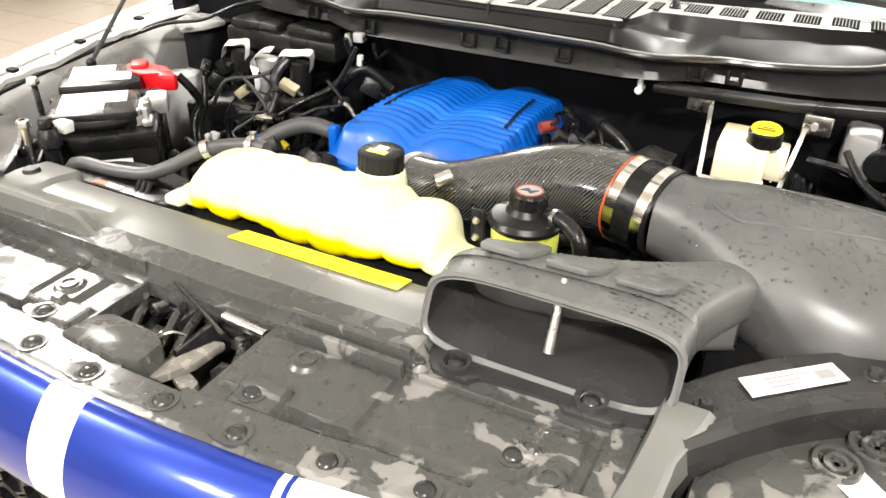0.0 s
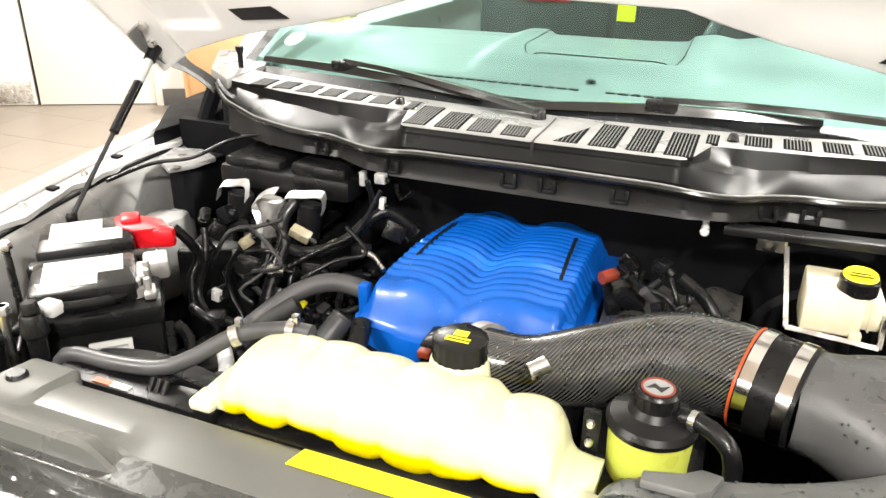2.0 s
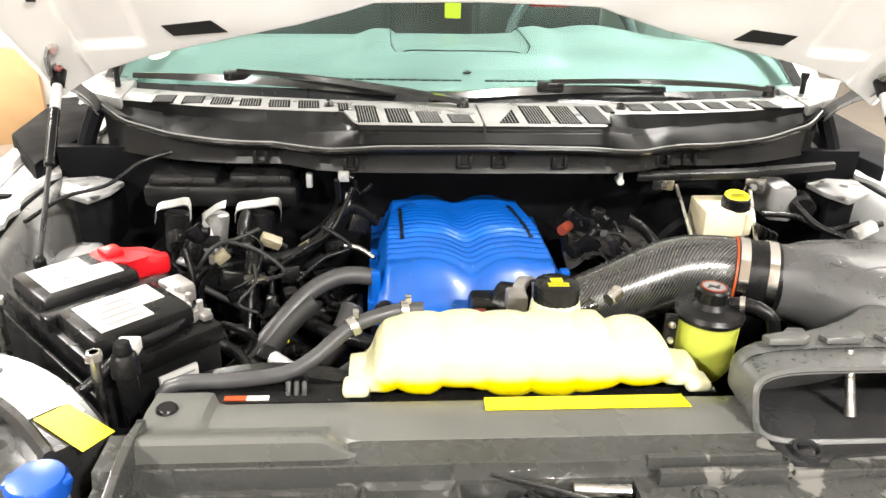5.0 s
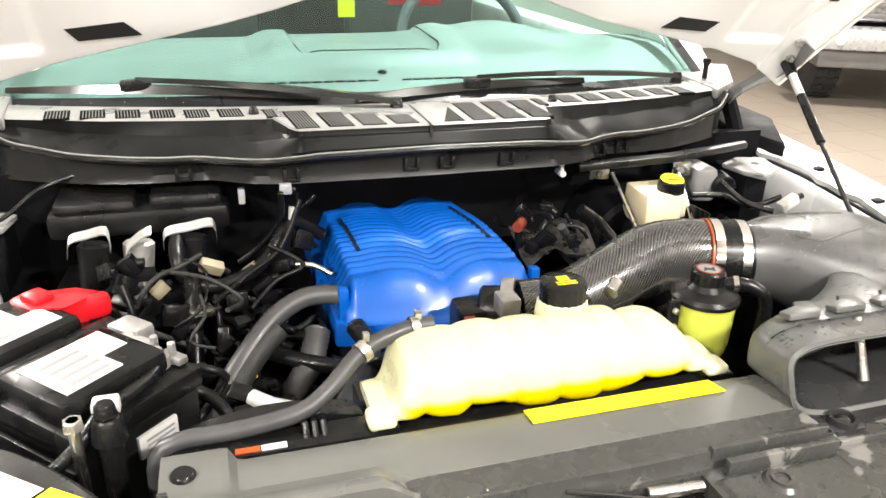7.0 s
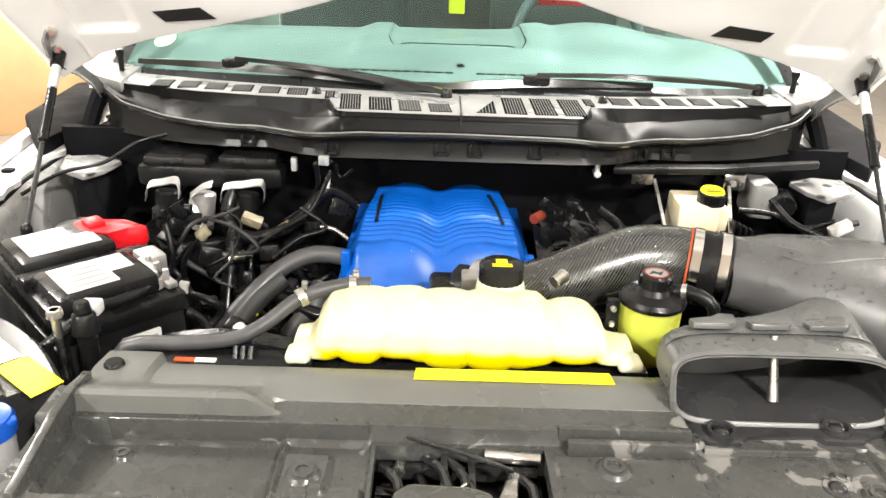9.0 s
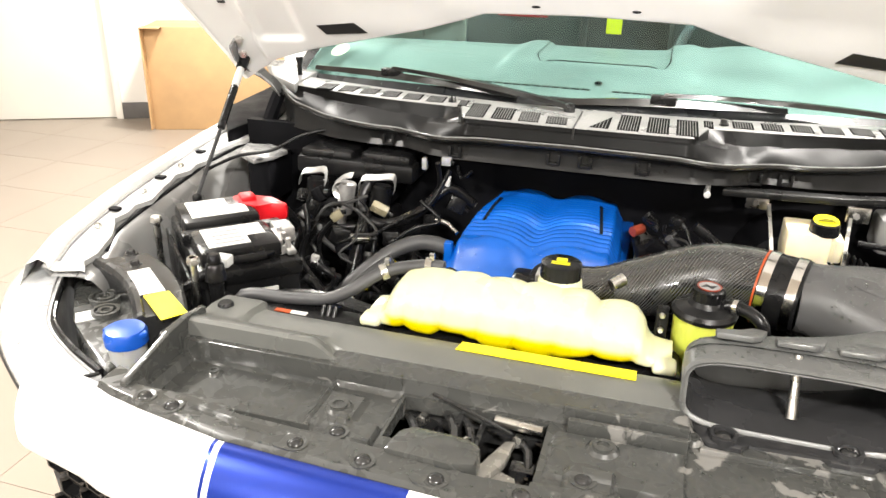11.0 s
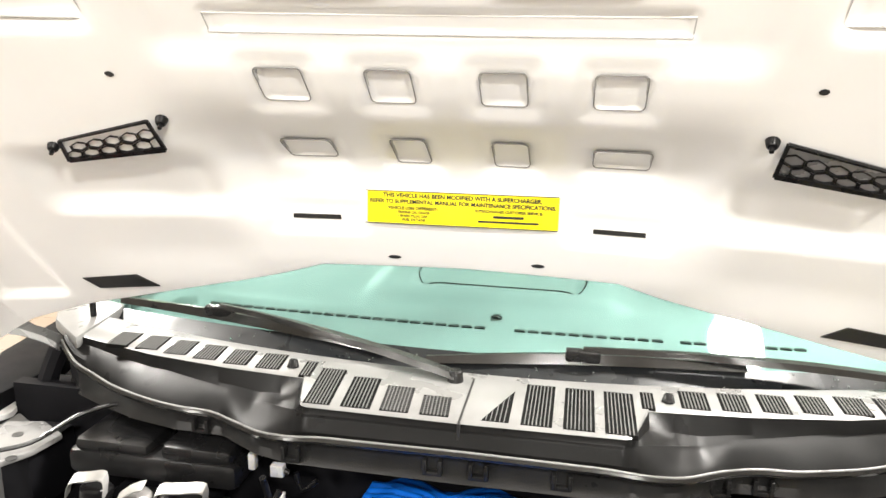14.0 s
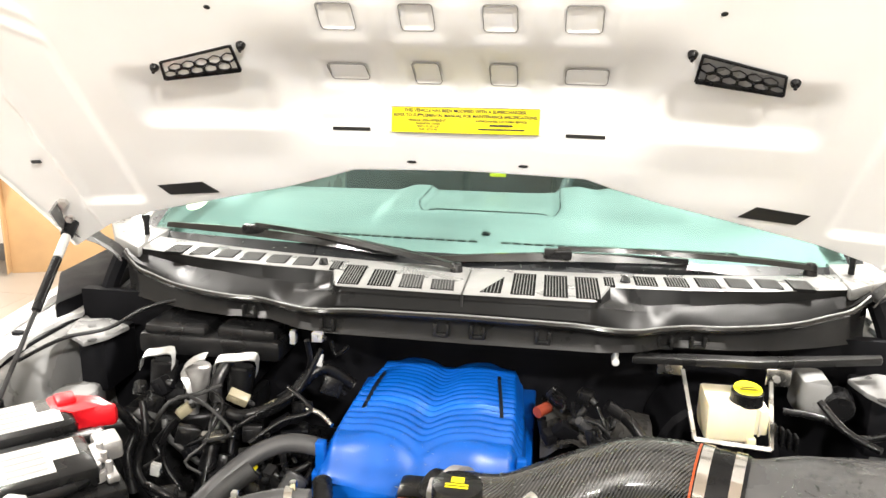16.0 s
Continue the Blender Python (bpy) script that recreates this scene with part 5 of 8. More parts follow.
def beam_section(x):
    """The tall lip at the passenger end drops into a low ridge with a wet groove behind it."""
    hi = 1 - sm(-0.252, -0.205, x)
    step = sm(-0.385, -0.372, x)
    yb = -0.593 + 0.014 * (1 - step)
    top = 1.196 + 0.008 * (1 - step)
    rim = [V(x, y, lerp(low, high, hi)) for y, low, high in ((-0.678, 1.1925, 1.208), (-0.682, 1.1855, 1.211), (-0.695, 1.1845, 1.215), (-0.699, 1.1905, 1.2155), (-0.705, 1.1905, 1.2125), (-0.709, 1.184, 1.188))]
    return [V(x, yb, 1.12), V(x, yb, top - 0.016), V(x, yb - 0.003, top - 0.0115), V(x, yb - 0.009, top - 0.0085), V(x, -0.632, top - 0.002), V(x, -0.652, top - 0.003)] + rim + [V(x, -0.710, 1.12)]


loft(bm, [beam_section(-0.447 + 0.008 * i) for i in range(88)])
part("beam", bm, BEAM, beam, "", 30)
bm = bm_new()
cyl(bm, (-0.425, -0.628, 1.191), (-0.425, -0.628, 1.2065), 0.014, 0.012, 16, 0.002)
part("plug", bm, PLASTIC, beam, "black round plug")
bm = bm_new()
prism(bm, [(-0.062, -0.598), (0.181, -0.598), (0.181, -0.631), (-0.064, -0.631)], 2, 1.191, 1.1922)
for v in bm.verts:
    v.co.z -= (v.co.y + 0.600) * 0.19 + 0.002
part("caution_label", bm, YELLOW, beam, "long yellow caution label with faint print")

# grille shell with racing stripes
shell = thing("grille_shell", (0, -0.9, 0.8), "white grille shell with blue racing stripes", "grille")


def shell_rows(x0, x1, lift=0.0):
    out = []
    n = max(2, int((x1 - x0) / 0.012))
    for i in range(n + 1):
        x = lerp(x0, x1, i / n)
        fy = table(FRONT, x)
        out.append([V(x, fy + dy, z) for dy, z in ((0.012, 1.178), (-0.002, 1.185), (-0.010, 1.1845), (-0.0175, 1.180), (-0.027, 1.170), (-0.037, 1.158), (-0.046, 1.143), (-0.0525, 1.125), (-0.0555, 1.106), (-0.0545, 1.088), (-0.048, 1.072), (-0.02, 1.064))])
    return out


for x0, x1, mat, nm, lab in ((-0.60, -0.277, WHITE_PAINT, "shell_panel", ""), (-0.277, -0.272, BLUE_PAINT, "pin_stripe", "thin blue line"), (-0.272, -0.264, WHITE_PAINT, "shell_panel", ""), (-0.264, -0.036, BLUE_PAINT, "racing_stripe", "broad blue stripe"),
                             (-0.036, 0.014, WHITE_PAINT, "shell_panel", ""), (0.014, 0.228, BLUE_PAINT, "racing_stripe", "broad blue stripe"), (0.228, 0.236, WHITE_PAINT, "shell_panel", ""), (0.236, 0.241, BLUE_PAINT, "pin_stripe", "thin blue line"), (0.241, 0.60, WHITE_PAINT, "shell_panel", "")):
    bm = bm_new()
    loft(bm, shell_rows(x0, x1), caps=False, closed=False)
    part(nm, bm, mat, shell, lab, 40)
bm = bm_new()
for i in range(30):
    for j in range(7):
        x = -0.56 + 0.04 * i + (0.02 if j % 2 else 0)
        z = 1.050 - 0.036 * j
        y = table(FRONT, x) - 0.028
        o = [V(x + 0.0225 * math.cos(radians(60 * k + 30)), y, z + 0.0225 * math.sin(radians(60 * k + 30))) for k in range(6)]
        q = [V(x + 0.017 * math.cos(radians(60 * k + 30)), y - 0.002, z + 0.017 * math.sin(radians(60 * k + 30))) for k in range(6)]
        r = [p + V(0, 0.02, 0) for p in q]
        loft(bm, [o, q, r], caps=False)
part("honeycomb_grille", bm, PLASTIC, shell, "black honeycomb grille")
bm = bm_new()
box(bm, (-0.6, -0.80, 0.55), (0.6, -0.70, 1.06))
part("backing", bm, INK, shell)
bm = bm_new()
box(bm, (-0.62, -0.93, 0.5), (0.62, -0.72, 0.78), 0.04)
part("bumper", bm, WHITE_PAINT, shell, "white bumper")

# headlamps
for s in (-1, 1):
    hl = thing("headlamp", (s * 0.74, -0.68, 0.95), "clear headlamp with black housing top", "headlamp", "headlamps")
    inner_edge = spline([V(0.53, -0.785, 1.155), V(0.606, -0.749, 1.157), V(0.676, -0.705, 1.158), V(0.722, -0.654, 1.158), V(0.791, -0.548, 1.16), V(0.849, -0.44, 1.162)], 0.012)
    outer_edge = spline([V(0.585, -0.848, 1.125), V(0.69, -0.782, 1.122), V(0.788, -0.712, 1.12), V(0.86, -0.64, 1.12), V(0.915, -0.57, 1.12), V(0.965, -0.45, 1.13)], 0.012)
    n = len(inner_edge) - 1
    rows, seal, brow = [], [], []
    for k in range(n + 1):
        a = inner_edge[k]
        f = k / n * (len(outer_edge) - 1)
        q = min(int(f), len(outer_edge) - 2)
        b = outer_edge[q].lerp(outer_edge[q + 1], f - q)
        out = (b - a).normalized()
        rows.append([V(s * p.x, p.y, p.z) for p in (a + V(0, 0, -0.012), a, a.lerp(b, 0.12) + V(0, 0, 0.004), a.lerp(b, 0.3) + V(0, 0, 0.010), a.lerp(b, 0.55) + V(0, 0, 0.014), a.lerp(b, 0.8) + V(0, 0, 0.010), a.lerp(b, 0.95) + V(0, 0, 0.002),
                                                    b + V(0, 0, -0.012), b - out * 0.012 + V(0, 0, -0.05), b - out * 0.05 + V(0, 0, -0.14), a + V(0, 0, -0.14))])
        seal.append(V(s * a.x, a.y, a.z + 0.002))
        brow.append(rows[-1][2] + V(0, 0, 0.0008))
    bm = bm_new()
    loft(bm, rows, caps=True)
    lens = part("lens", bm, LENS, hl, "clear wet lens", 50)
    bm = bm_new()
    tube(bm, seal, 0.005, 8)
    part("lens_seal", bm, RUBBER, hl, "black seal along the lens")
    bm = bm_new()
    tube(bm, brow, 0.0016, 6)
    part("lens_brow", bm, GREY_INK, lens, "dark line behind the lens edge")
    bm = bm_new()
    tube(bm, [rows[0][m] + V(0, -0.003, 0.001) for m in (1, 2, 3, 4, 5, 6, 7)] + [rows[k][7] + V(0, 0, -0.004) for k in range(2, n, 3)], 0.003, 6)
    part("lens_gap", bm, INK, lens, "dark gap round the lens foot")
    for k in (n // 3, n // 2, 2 * n // 3):
        bm = bm_new()
        tube(bm, [rows[k][m] + V(0, 0, 0.0006) for m in (2, 3, 4, 5)], 0.0022, 6)
        part("reflector_edge", bm, GREY_METAL, lens, "silver reflector edge under the lens")
    bm = bm_new()
    prism(bm, [(s * 0.53, -0.775), (s * 0.585, -0.745), (s * 0.68, -0.665), (s * 0.82, -0.50), (s * 0.77, -0.46), (s * 0.67, -0.545), (s * 0.59, -0.625), (s * 0.53, -0.70)], 2, 1.02, 1.15, 0.008)
    part("housing", bm, COVER, hl, "black housing top")
    for cx, cy, r in ((0.678, -0.592, 0.026), (0.645, -0.632, 0.022)):
        bm = bm_new()
        ring_band(bm, (s * cx, cy, 1.148), (s * cx, cy, 1.158), r, r - 0.005, 20)
        boss = part("ribbed_boss", bm, COVER, hl, "spoked black boss")
        bm = bm_new()
        ring_band(bm, (s * cx, cy, 1.148), (s * cx, cy, 1.158), r * 0.55, r * 0.55 - 0.005, 20)
        part("hub_ring", bm, COVER, boss)
        for k in range(3):
            bm = bm_new()
            box(bm, (-0.002, -r + 0.002, 1.148), (0.002, r - 0.002, 1.155), 0, Matrix.Translation((s * cx, cy, 0)) @ Matrix.Rotation(k * math.pi / 3, 4, "Z"))
            part("spoke", bm, COVER, boss)
    bm = bm_new()
    prism(bm, [(s * 0.690, -0.648), (s * 0.668, -0.626), (s * 0.646, -0.652), (s * 0.668, -0.674)], 2, 1.15, 1.1515)
    part("part_label", bm, PAPER, hl, "white part label")
    # upper tie panel between the lamp and the bay
    tie = thing("tie_panel", (s * 0.56, -0.62, 1.1), "black wet tie panel with bolts and labels", "panel", "tie panels")
    bm = bm_new()
    rows = []
    for k in range(15):
        f = lerp(0.12 if s < 0 else 0.04, 1, k / 14)
        c = V(0.485 + 0.215 * f, -0.70 + 0.20 * f + 0.03 * math.sin(math.pi * f), 0)
        d = V(0.68, -0.73, 0)
        w0, w1 = -0.037, 0.033 + 0.018 * f
        a, b = c + d * w0, c + d * w1
        rows.append([V(s * a.x, a.y, 1.12), V(s * a.x, a.y, 1.183), V(s * (a.x + 0.004), a.y - 0.003, 1.187), V(s * lerp(a.x, b.x, 0.85), lerp(a.y, b.y, 0.85), 1.190), V(s * lerp(a.x, b.x, 0.90), lerp(a.y, b.y, 0.90), 1.1945),
                     V(s * b.x, b.y, 1.194), V(s * (b.x + 0.004), b.y - 0.004, 1.187), V(s * (b.x + 0.004), b.y - 0.004, 1.10)])
    loft(bm, rows)
    part("panel", bm, TIE, tie, "", 30)
    for cx, cy in ((0.525, -0.652), (0.665, -0.525), (0.70, -0.49))[0 if s > 0 else 1:]:
        bm = bm_new()
        cyl(bm, (s * cx, cy, 1.186), (s * cx, cy, 1.196), 0.008, 0.007, 6, 0.001)
        cyl(bm, (s * cx, cy, 1.186), (s * cx, cy, 1.190), 0.013, 0.012, 18, 0.001)
        part("bolt", bm, PIN, tie, "dark flanged bolt")
    bm = bm_new()
    if s > 0:
        prism(bm, [(0.545, -0.60), (0.625, -0.53), (0.643, -0.55), (0.562, -0.622)], 2, 1.1915, 1.1925)
        wl = part("white_label", bm, PAPER, tie, "white printed label")
        WM = Matrix.Translation((0.594, -0.5755, 1.1926)) @ Matrix.Rotation(radians(41), 4, "Z")
        for k in range(3):
            plate(WM, -0.030, 0.020 - 0.012 * k, 0.005 - 0.006 * k, 0.007 - 0.006 * k, GREY_INK, wl, "print_bar")
        plate(WM, 0.026, 0.044, -0.006, 0.006, GREY_INK, wl, "print_bar")
    else:
        prism(bm, [(-0.545, -0.600), (-0.572, -0.628), (-0.498, -0.686), (-0.476, -0.652)], 2, 1.1915, 1.1925)
        part("yellow_label", bm, YELLOW, tie, "yellow warning label")
        bm = bm_new()
        prism(bm, [(-0.628, -0.536), (-0.652, -0.562), (-0.578, -0.628), (-0.551, -0.600)], 2, 1.1915, 1.1925)
        part("white_label", bm, PAPER, tie, "white printed label")

# engine -------------------------------------------------------------------------
engine = thing("engine_block", (-0.03, -0.1, 0.54), "dark cast engine block under the supercharger", "engine")
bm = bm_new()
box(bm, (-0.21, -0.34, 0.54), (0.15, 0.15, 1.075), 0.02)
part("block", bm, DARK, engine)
for s, x in ((-1, -0.315), (1, 0.245)):
    bm = bm_new()
    box(bm, (x - 0.085, -0.36, 0.88), (x + 0.085, 0.14, 1.02), 0.025, seg=3)
    part("valve_cover", bm, PLASTIC, engine, "black valve cover")
    for k in range(4):
        bm = bm_new()
        y = -0.28 + 0.11 * k
        box(bm, (x - 0.03, y - 0.022, 1.01), (x + 0.03, y + 0.022, 1.045), 0.006)
        cyl(bm, (x, y, 1.04), (x, y, 1.06), 0.014, 0.012, 12, 0.002)
        part("coil_pack", bm, PLASTIC, engine, "black ignition coil")
bm = bm_new()
box(bm, (-0.30, -0.42, 0.6), (0.20, -0.35, 1.02), 0.02)
part("front_cover", bm, CAST, engine, "cast timing cover")

# supercharger
SCX = -0.037
sc = thing("supercharger", (SCX, -0.05, 1.06), "bright blue ribbed supercharger housing with water drops", "supercharger")


def sc_top(x, y):
    u = (x - SCX) / 0.168
    a = abs(u)
    z = 1.186 - 0.014 * math.exp(-(u / 0.16) ** 2) - 0.010 * sm(0.45, 0.8, a) - 0.024 * sm(-0.06, 0.2, y)
    run = (y + 0.186 + 0.045 * (0.5 - min(a, 0.9)) * 0.9)
    if run > 0:
        k = (run / 0.0215) % 1.0
        rib = abs(math.sin(math.pi * k)) ** 0.7
        z += 0.0082 * rib * sm(0.0, 0.015, run) * (1 - 0.4 * sm(0.75, 0.95, a)) - 0.002
    return z


bm = bm_new()
prof = 74


def sc_point(u, v):
    # u runs round from one flank over the top to the other, v from nose to rear
    t = u * 2 - 1
    y = -0.238 + 0.45 * v
    w = 0.168 - 0.012 * sm(-0.1, 0.2, y)
    k = min(1.0, abs(t) / 0.80)
    x = SCX + math.copysign(w * (k ** 0.96) * (0.94 if abs(t) <= 0.8 else lerp(0.94, 1.0, (abs(t) - 0.8) / 0.2)), t)
    z = sc_top(x, y)
    shoulder = 0.030 * sm(0.70, 0.80, abs(t)) * 1.0
    z -= shoulder
    if abs(t) > 0.8:
        z = lerp(z, 1.095, (abs(t) - 0.8) / 0.2)
    nose = 1 - sm(-0.238, -0.186, y)
    bulge = -0.026 * (1 - (abs(t) ** 2)) * nose
    z = lerp(z, 1.118, nose ** 1.6)
    return V(x, y + bulge + 0.012 * nose, z)


grid(bm, 90, 170, sc_point)
part("housing", bm, BLUE_COAT, sc, "blue ribbed housing", 70)
bm = bm_new()
prism(bm, [(-0.212, -0.215), (-0.12, -0.252), (-0.04, -0.262), (0.03, -0.250), (0.10, -0.222), (0.138, -0.19), (0.138, 0.20), (-0.212, 0.20)], 2, 1.072, 1.118, 0.004)
part("base_flange", bm, BLUE_COAT, sc, "blue base flange")
for x in (-0.197, 0.123):
    bm = bm_new()
    box(bm, (x - 0.008, -0.214, 1.115), (x + 0.008, -0.196, 1.170), 0.003)
    part("corner_lug", bm, BLUE_COAT, sc, "blue corner lug")
for x0, y0, x1, y1 in ((-0.152, -0.106, -0.154, 0.075), (0.084, -0.100, 0.066, 0.092)):
    bm = bm_new()
    n = 20
    rows = []
    for k in range(n + 1):
        x, y = lerp(x0, x1, k / n), lerp(y0, y1, k / n)
        z = max(sc_top(x, y + 0.002 * j) for j in range(-8, 9)) + 0.0004
        rows.append([V(x - 0.003, y, z - 0.012), V(x - 0.003, y, z), V(x + 0.003, y, z), V(x + 0.003, y, z - 0.012)])
    loft(bm, rows)
    part("cover_strip", bm, SHEEN_ROD, sc, "dark grey inset strip")
for k in range(6):
    bm = bm_new()
    x = -0.19 + 0.062 * k
    y = -0.222 - 0.030 * math.sin(math.pi * (k + 0.6) / 6.4)
    cyl(bm, (x, y + 0.012, 1.117), (x, y + 0.012, 1.125), 0.006, 0.005, 6)
    part("flange_bolt", bm, STEEL, sc, "small flange bolt")

# throttle body and carbon intake pipe
thr = thing("throttle_body", (0.0, -0.32, 1.06), "black throttle body with cast flange", "throttle body")
bm = bm_new()
cyl(bm, (-0.005, -0.30, 1.155), (0.045, -0.325, 1.16), 0.038, 0.038, 28, 0.004)
box(bm, (-0.05, -0.34, 1.10), (0.0, -0.28, 1.175), 0.01)
box(bm, (-0.05, -0.33, 1.06), (0.0, -0.28, 1.12), 0.01)
part("body", bm, PLASTIC, thr)
bm = bm_new()
ring_band(bm, (0.03, -0.317, 1.160), (0.046, -0.325, 1.164), 0.048, 0.036, 28)
box(bm, (0.0, -0.372, 1.175), (0.03, -0.335, 1.205), 0.004)
part("flange", bm, CAST, thr, "grey cast flange")
bm = bm_new()
box(bm, (-0.045, -0.352, 1.160), (-0.028, -0.338, 1.170), 0.002)
part("connector_lock", bm, RUST, thr, "red connector lock")

PIPE = [(0.045, -0.335, 1.168), (0.11, -0.345, 1.176), (0.19, -0.33, 1.196), (0.27, -0.312, 1.214), (0.33, -0.314, 1.218), (0.372, -0.325, 1.216)]
intake = thing("intake_pipe", (0.2, -0.33, 1.06), "glossy carbon fibre intake pipe with steel clamps", "intake pipe")
bm = bm_new()
tube(bm, PIPE, lambda k: 0.044 + 0.013 * sm(0.1, 0.75, k), 40, 0.006)
part("carbon_tube", bm, CARBON, intake, "woven carbon fibre tube", 60)
pd = V(0.055, -0.018, -0.002).normalized()
p0 = V(0.352, -0.321, 1.2165)


def hoop(a, b, r, mat, name, label):
    bm = bm_new()
    ring_band(bm, p0 + pd * a, p0 + pd * b, r, r - 0.006, 48)
    return part(name, bm, mat, intake, label)


hoop(0.001, 0.004, 0.0603, ORANGE, "silicone_edge", "orange silicone edge")
hoop(0.004, 0.066, 0.0595, RUBBER, "coupler", "black silicone coupler")
for a in (0.006, 0.047):
    c = hoop(a, a + 0.014, 0.0615, CHROME, "clamp", "bright worm drive clamp")
    bm = bm_new()
    q = p0 + pd * (a + 0.007)
    side = V(0, 0.2, -1).normalized()
    box(bm, q + side * 0.058 + V(-0.008, -0.012, -0.006), q + side * 0.058 + V(0.008, 0.012, 0.008), 0.002)
    part("clamp_screw", bm, STEEL, c, "clamp screw housing")
bm = bm_new()
cyl(bm, (0.28, -0.352, 1.15), (0.28, -0.36, 1.145), 0.014, 0.011, 16, 0.002)
part("pipe_plug", bm, PLASTIC, intake, "small black plug")

# air box
air = thing("air_box", (0.6, -0.33, 0.9), "large satin black air filter box covered in drops", "air box")


def super_ring(c, a, b, ax, bx, p, n=56):
    out = []
    for k in range(n):
        t = 2 * math.pi * k / n
        ct, st = math.cos(t), math.sin(t)
        out.append(c + ax * (a * math.copysign(abs(ct) ** (2 / p), ct)) + bx * (b * math.copysign(abs(st) ** (2 / p), st)))
    return out


AIR = [(0.402, -0.338, 1.2145, 0.057, 0.057, 2.0), (0.43, -0.345, 1.213, 0.060, 0.059, 2.0), (0.455, -0.35, 1.21, 0.072, 0.062, 2.1), (0.49, -0.352, 1.203, 0.096, 0.067, 2.3), (0.53, -0.352, 1.190, 0.120, 0.075, 2.5),
       (0.58, -0.352, 1.175, 0.142, 0.084, 2.7), (0.64, -0.35, 1.16, 0.155, 0.092, 2.8), (0.70, -0.34, 1.15, 0.15, 0.095, 2.8), (0.735, -0.335, 1.14, 0.13, 0.085, 2.8), (0.752, -0.335, 1.13, 0.09, 0.06, 2.6)]


def air_top(x, y):
    for q, r in zip(AIR, AIR[1:]):
        if q[0] <= x <= r[0]:
            k = (x - q[0]) / (r[0] - q[0])
            a, b, p, cy, cz = (lerp(q[i], r[i], k) for i in (3, 4, 5, 1, 2))
            d = abs(y - cy) / a
            if d < 1:
                return cz + b * (1 - d ** p) ** (1 / p)
    return None


bm = bm_new()
loft(bm, [super_ring(V(x, y, z), a, b, V(0, 1, 0), V(0, 0, 1), p) for x, y, z, a, b, p in AIR])
part("lid", bm, SATIN, air, "smooth black lid", 50)
bm = bm_new()
tube(bm, [V(x, y, (air_top(x, y) or 1.2) - 0.001) for x, y in ((0.47, -0.386), (0.50, -0.405), (0.54, -0.395), (0.60, -0.37), (0.66, -0.35), (0.72, -0.34))], 0.003, 6)
tube(bm, [V(x, y, (air_top(x, y) or 1.2) - 0.001) for x, y in ((0.45, -0.30), (0.50, -0.285), (0.58, -0.28), (0.66, -0.28))], 0.003, 6)
part("moulded_line", bm, SATIN, air, "raised moulding line")
bm = bm_new()
box(bm, (0.50, -0.48, 0.88), (0.72, -0.22, 1.14), 0.02)
part("tray", bm, PLASTIC, air, "black lower tray")

# snorkel
sn = thing("air_snorkel", (0.37, -0.62, 1.1), "black air intake snorkel with wide open mouth", "air intake")
SN = [(0.368, -0.668, 1.219, 0.131, 0.042, 4.5, 0.0), (0.368, -0.640, 1.2215, 0.132, 0.041, 4.2, 0.0), (0.37, -0.60, 1.222, 0.134, 0.040, 4.0, 0.05), (0.385, -0.555, 1.213, 0.142, 0.040, 3.6, 0.2), (0.42, -0.51, 1.195, 0.15, 0.042, 3.2, 0.5), (0.49, -0.455, 1.175, 0.12, 0.042, 3.0, 0.9), (0.56, -0.41, 1.165, 0.08, 0.04, 3.0, 1.2)]


def sn_ring(q, grow):
    x, y, z, a, b, p, turn = q
    ax = V(math.cos(turn), math.sin(turn), 0)
    bx = V(0, 0.42 * (1 if y < -0.62 else 0.2), 1).normalized()
    return super_ring(V(x, y, z), a + grow, b + grow, ax, bx, p, 64)


def dense(rows, n):
    out = []
    for i in range(len(rows) - 1):
        for k in range(n):
            t = k / n
            q = []
            for j in range(7):
                a, b, c, d = rows[max(i - 1, 0)][j], rows[i][j], rows[i + 1][j], rows[min(i + 2, len(rows) - 1)][j]
                q.append(0.5 * (2 * b + (c - a) * t + (2 * a - 5 * b + 4 * c - d) * t * t + (3 * b - a - 3 * c + d) * t ** 3))
            out.append(q)
    return out + [rows[-1]]


bm = bm_new()
rows = dense(SN, 5)
rings = [sn_ring(rows[0], -0.0045), sn_ring(rows[0], -0.003)] + [[p + V(0, -0.003, 0) for p in sn_ring(rows[0], 0.0)]] + [sn_ring(rows[0], 0.003)] + [sn_ring(q, 0.0) for q in rows[1:]]
loft(bm, rings, caps=False)
part("duct", bm, SNORKEL, sn, "hollow black duct", 50)
# Liner repeats the duct wall in black to hold the shade inside.
bm = bm_new()
loft(bm, [sn_ring(q, -0.005) for q in rows], caps=False)
part("inner_wall", bm, MOUTH, sn, "wet inside of the duct, shade in its black", 50)
bm = bm_new()
cyl(bm, (0.367, -0.617, 1.262), (0.368, -0.648, 1.190), 0.0045, 0.007, 12)
part("mouth_post", bm, STEEL, sn, "bright post across the mouth")
for k in range(3):
    bm = bm_new()
    x, y = 0.296 + 0.072 * k, -0.592 + 0.003 * k
    m = Matrix.Translation((x, y, 1.2645 - 0.001 * k)) @ Matrix.Rotation(radians(-14), 4, "X")
    prism(bm, [(-0.026, -0.020), (0.018, -0.020), (0.030, -0.008), (0.040, 0.026), (0.020, 0.030), (0.008, 0.008), (-0.026, 0.0)], 2, -0.004, 0.0046 - 0.0006 * k, 0.0025, m)
    part("embossed_chevron", bm, SNORKEL, sn, "raised chevron")
bm = bm_new()
